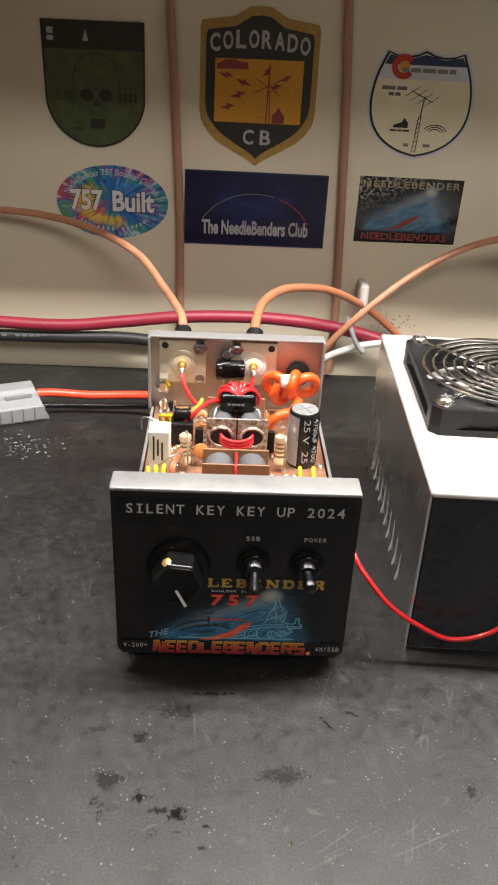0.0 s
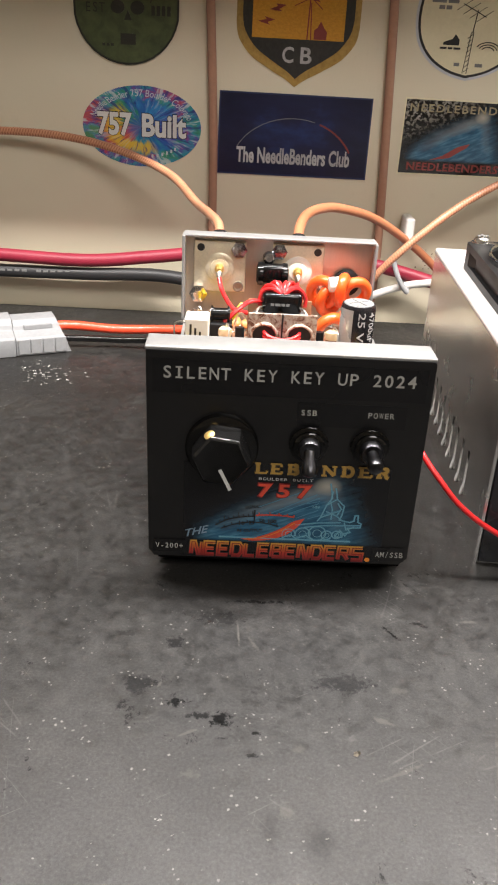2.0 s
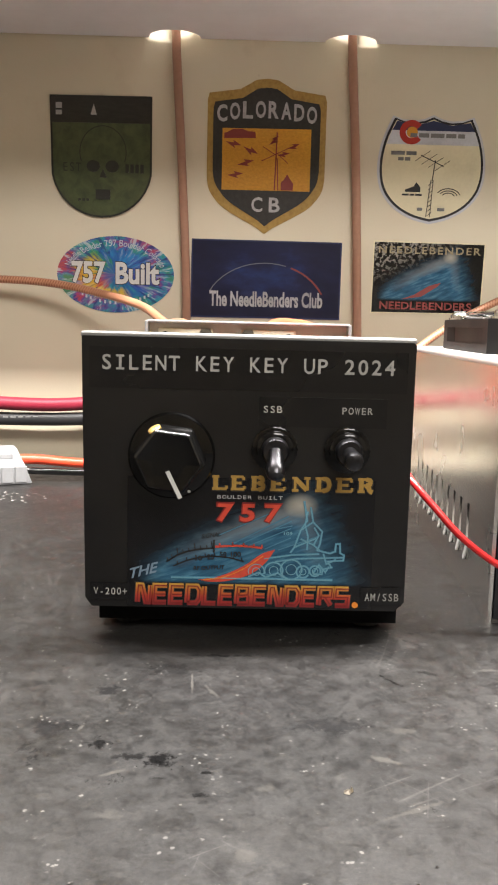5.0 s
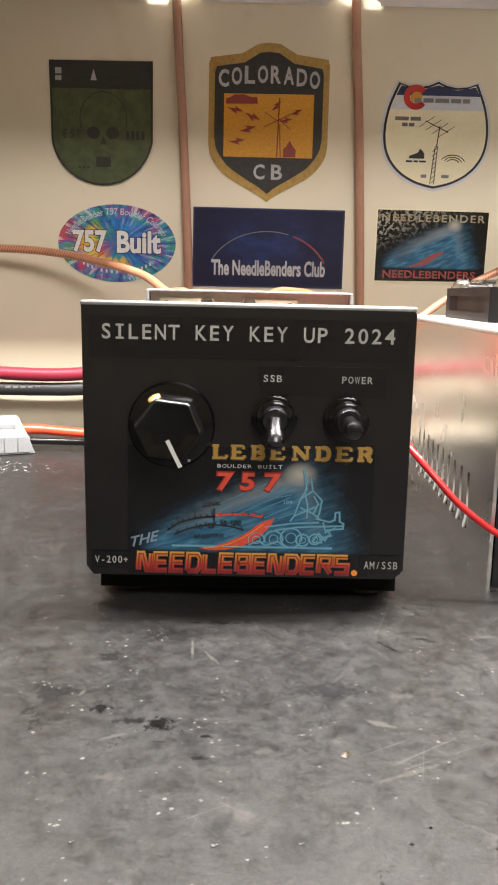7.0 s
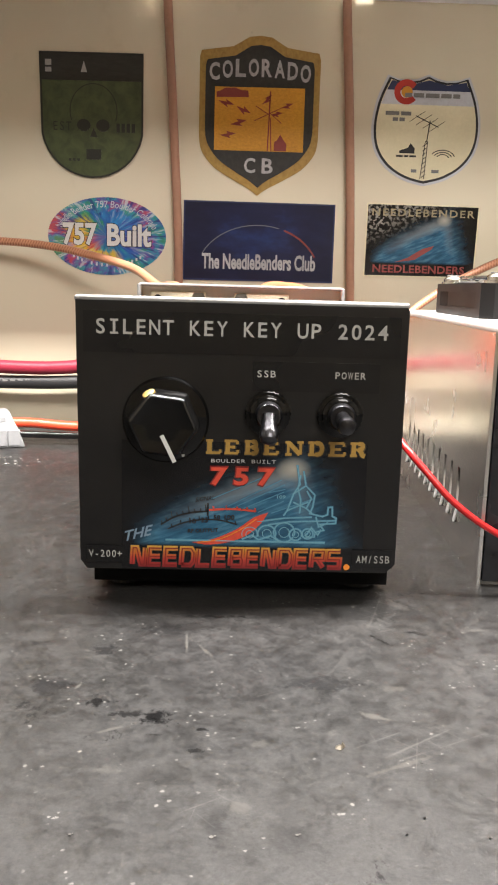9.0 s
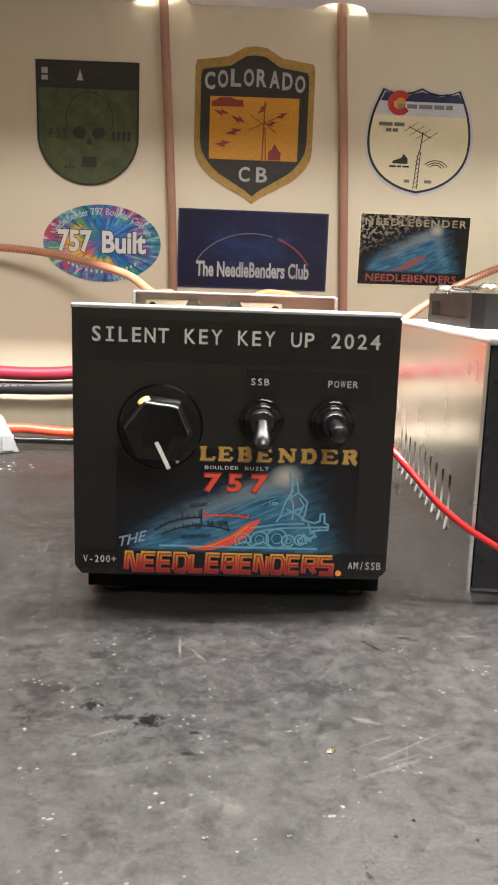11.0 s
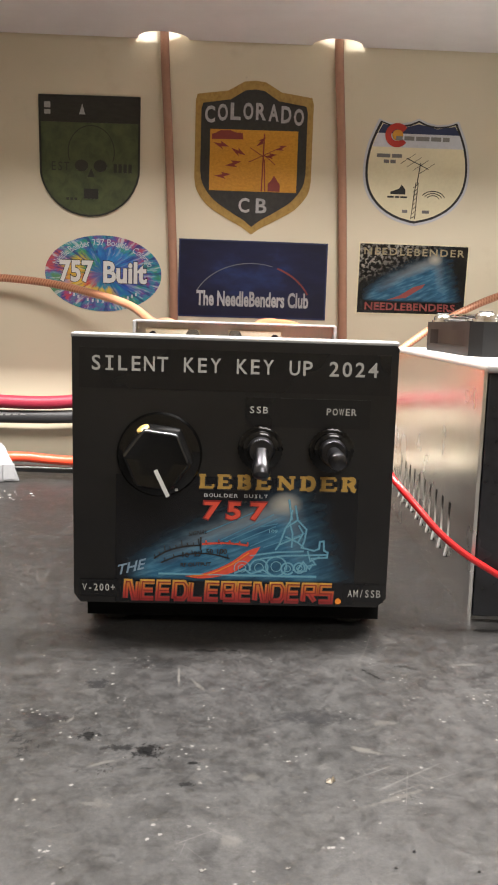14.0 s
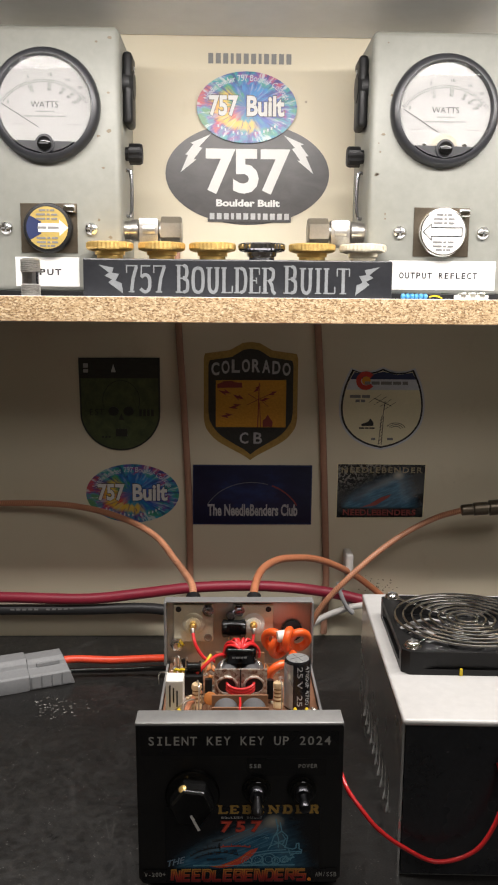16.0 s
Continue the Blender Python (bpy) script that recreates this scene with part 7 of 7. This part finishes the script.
    bm = bmesh.new()
    for i in range(17):
        x = -0.235 + i * 0.0062
        k = (x + 0.25) / 0.175
        if i % 6 == 5:
            continue
        box((x, 0.3852, 0.0355 + 0.0016 * k + 0.0010), (x + 0.0042, 0.3860, 0.0355 + 0.0016 * k + 0.0026), 0, bm=bm)
    tagged(part("printing", bm, M_INK_GREY, blk), kind="stuff")
    cable("white_cable", [(0.060, 0.372, 0.0042), (0.084, 0.376, 0.0265), (0.105, 0.380, 0.0365), (0.135, 0.382, 0.0440), (0.165, 0.386, 0.0420), (0.20, 0.388, 0.0105), (0.23, 0.388, 0.0040)], 0.0032, M_WHITE_CABLE, "white cable behind the power supply")
    cable("wire_tie", [(0.1085, 0.3790, 0.0660), (0.1110, 0.3780, 0.0580), (0.1155, 0.3755, 0.0480), (0.1210, 0.3745, 0.0400), (0.1235, 0.3780, 0.0385), (0.1195, 0.3960, 0.0480), (0.1110, 0.3955, 0.0620), (0.1085, 0.3790, 0.0660)], 0.0022, M_TIE, "grey wire tie round the cables")
    t = thing("cable_clip", (0.118, WALL, 0.075), "white plastic cable clip on the wall", "clip")
    part("band", box((0.1165, 0.3830, 0.0720), (0.1245, 0.4088, 0.0985), 0.0025, 3), M_WHITE_CABLE, t, smooth=True)
    # grey power plug with a red and a black wire to the amplifier
    p = thing("power_plug", (-0.18, 0.3, 0), "grey two-pole plastic power plug lying on the bench", "plug")
    turn = Matrix.Translation((-0.1510, 0.2920, 0.0)) @ Matrix.Rotation(radians(23), 4, "Z")

    def local(bm):
        bmesh.ops.transform(bm, matrix=turn, verts=bm.verts)
        return bm

    def housing(x0, x1, k, rake):
        """A stepped housing: low ribbed front, ledge, higher back; its end leans by rake."""
        bm = bmesh.new()
        prof = [(0.0, 0.0004), (0.0, 0.0130), (0.0015, 0.0145), (0.0105, 0.0172), (0.0115, 0.0205), (0.0150, 0.0245), (0.0290, 0.0250), (0.0305, 0.0235), (0.0305, 0.0004)]
        ends = [[bm.verts.new((x - rake * z * (1 if i else 0), (y - 0.015) * k + 0.015, 0.0004 + (z - 0.0004) * k)) for y, z in prof] for i, x in enumerate((x0, x1))]
        n = len(prof)
        for j in range(n):
            bm.faces.new((ends[0][j], ends[0][(j + 1) % n], ends[1][(j + 1) % n], ends[1][j]))
        bm.faces.new(ends[0][::-1]), bm.faces.new(ends[1])
        bmesh.ops.bevel(bm, geom=bm.edges[:], offset=0.0006, segments=2, profile=0.5, affect="EDGES")
        return local(bm)

    part("shell", housing(-0.0420, 0.0, 1.0, 0.35), M_GREY_PLASTIC, p, smooth=True)
    part("mating_shell", housing(-0.1000, -0.0425, 1.07, 0.0), M_GREY_PLASTIC, p, smooth=True)
    part("clip_bar", local(box((-0.0340, 0.0100, 0.0172), (-0.0120, 0.0125, 0.0215), 0.0008)), M_GREY_PLASTIC, p)
    for i in range(4):
        part("rib", local(box((-0.0405 + i * 0.0094, -0.0010, 0.0016), (-0.0320 + i * 0.0094, 0.0006, 0.0134), 0.0005)), M_GREY_PLASTIC, p)
    cable("red_wire", [(-0.165, 0.3110, 0.0150), (-0.150, 0.3140, 0.0145), (-0.120, 0.3170, 0.0120), (-0.085, 0.3180, 0.0130), (-0.055, 0.310, 0.0165), (-0.0300, 0.280, 0.0260), (-0.0260, 0.240, 0.0360), (-0.0260, 0.1965, 0.0420)], 0.0037, M_ORANGE_RED, "thick orange-red wire from the plug to the amplifier")
    cable("black_wire", [(-0.160, 0.3000, 0.0085), (-0.145, 0.3040, 0.0075), (-0.110, 0.3060, 0.0070), (-0.075, 0.3040, 0.0095), (-0.045, 0.294, 0.0130), (-0.0250, 0.260, 0.0240), (-0.0180, 0.215, 0.0310), (-0.0180, 0.1965, 0.0330)], 0.0026, M_GLOSS, "black wire from the plug to the amplifier")
    cable("thin_red_wire", [(0.0605, 0.060, 0.0640), (0.0650, 0.038, 0.0620), (0.0685, 0.0240, 0.0565), (0.0760, 0.0165, 0.0480), (0.0860, 0.0120, 0.0375), (0.1010, 0.0095, 0.0270), (0.1220, 0.0075, 0.0180), (0.1440, 0.0060, 0.0255), (0.1560, 0.0055, 0.0440), (0.1610, 0.0070, 0.0640), (0.1590, 0.0140, 0.0800)], 0.0014, M_RED_WIRE, "thin red wire sagging from the amplifier to the power supply", seg=10)


cables()


# ---- litter on the bench ----
def litter():
    rnd = random.Random(11)

    def chip(bm, x, y, r, h):
        vs = [bm.verts.new((x + r * rnd.uniform(0.6, 1.2) * math.cos(a), y + r * rnd.uniform(0.6, 1.2) * math.sin(a), 0.0002)) for a in [k * 1.2566 for k in range(5)]]
        top = bm.verts.new((x + r * rnd.uniform(-0.3, 0.3), y + r * rnd.uniform(-0.3, 0.3), h))
        bm.faces.new(vs[::-1])
        for i in range(5):
            bm.faces.new((vs[i], vs[(i + 1) % 5], top))

    bm = bmesh.new()
    for i in range(120):
        chip(bm, rnd.uniform(-0.25, 0.22), rnd.uniform(-0.26, 0.36), rnd.uniform(0.00015, 0.0005), rnd.uniform(0.00025, 0.0005))
    for x, yy, r in ((-0.037, -0.143, 0.0006), (-0.006, -0.1435, 0.0008), (0.013, -0.1425, 0.0007), (0.0300, -0.0800, 0.0004), (0.0430, -0.1360, 0.0005), (0.0375, -0.1420, 0.0005), (0.0560, -0.1430, 0.0005), (-0.0050, -0.0750, 0.0003), (0.0430, -0.0730, 0.0003)):
        chip(bm, x, yy, r * 0.7, r * 0.4), chip(bm, x + r, yy + r * 0.5, r * 0.4, r * 0.3)
    for i in range(120):
        r = rnd.uniform(0.00008, 0.00024) * (1.7 if i % 9 == 0 else 1.0)
        chip(bm, rnd.uniform(-0.09, 0.12), rnd.uniform(-0.17, 0.0), r, r * 0.8)
    for i in range(170):
        r = rnd.uniform(0.0002, 0.0006)
        chip(bm, rnd.uniform(-0.26, -0.065), rnd.uniform(-0.03, 0.33), r, r * 0.9)
    for i in range(34):
        chip(bm, rnd.gauss(-0.160, 0.011), rnd.gauss(0.245, 0.012), rnd.uniform(0.0004, 0.0018), rnd.uniform(0.0003, 0.0009))
    white = bmesh.new()
    for i in range(26):
        x, yy, r = rnd.gauss(-0.160, 0.012), rnd.gauss(0.245, 0.013), rnd.uniform(0.0004, 0.0012)
        for j in range(3):
            chip(white, x + rnd.gauss(0, r), yy + rnd.gauss(0, r * 0.6), r * rnd.uniform(0.4, 0.9), r * 0.7)
    tagged(part("white_crumbs", white, M_CRYSTAL), "white plaster-like crumbs beside the grey plug", "crumbs", kind="stuff")
    tagged(part("crumbs", bm, M_CRUMB), "pale crumbs and dust scattered over the bench", "crumbs", kind="stuff")
    bm = bmesh.new()
    chip(bm, 0.0270, -0.1065, 0.0014, 0.0010), chip(bm, 0.0279, -0.1061, 0.0010, 0.0017)
    tagged(part("metal_chip", bm, M_BRONZE_NUT), "shiny bent metal chip on the bench", "metal chip")
    bm = bmesh.new()
    for cx, cy, sx, sy, n in ((-0.0225, -0.0925, 0.0024, 0.0022, 40), (-0.0400, -0.0835, 0.0018, 0.0008, 10)):
        for i in range(n):
            chip(bm, rnd.gauss(cx, sx), rnd.gauss(cy, sy), rnd.uniform(0.0001, 0.0003), rnd.uniform(0.00022, 0.0003))
    tagged(part("soot_flakes", bm, M_SOOT), "small smear of black flakes on the bench", "soot", kind="stuff")

    bm = bmesh.new()
    for i in range(40):
        x, z, r = rnd.gauss(0.154, 0.009), 0.050 + abs(rnd.gauss(0, 0.009)), rnd.uniform(0.0003, 0.0010)
        sheet([(x + r * rnd.uniform(0.5, 1.2) * math.cos(a), z + r * rnd.uniform(0.5, 1.2) * math.sin(a)) for a in [k * 1.2566 for k in range(5)]], WALL - 0.0003, 0.0002, bm)
    tagged(part("dirt_specks", bm, M_CHIPPED), "dark dirt specks low on the cream wall", "dirt", kind="stuff")


litter()
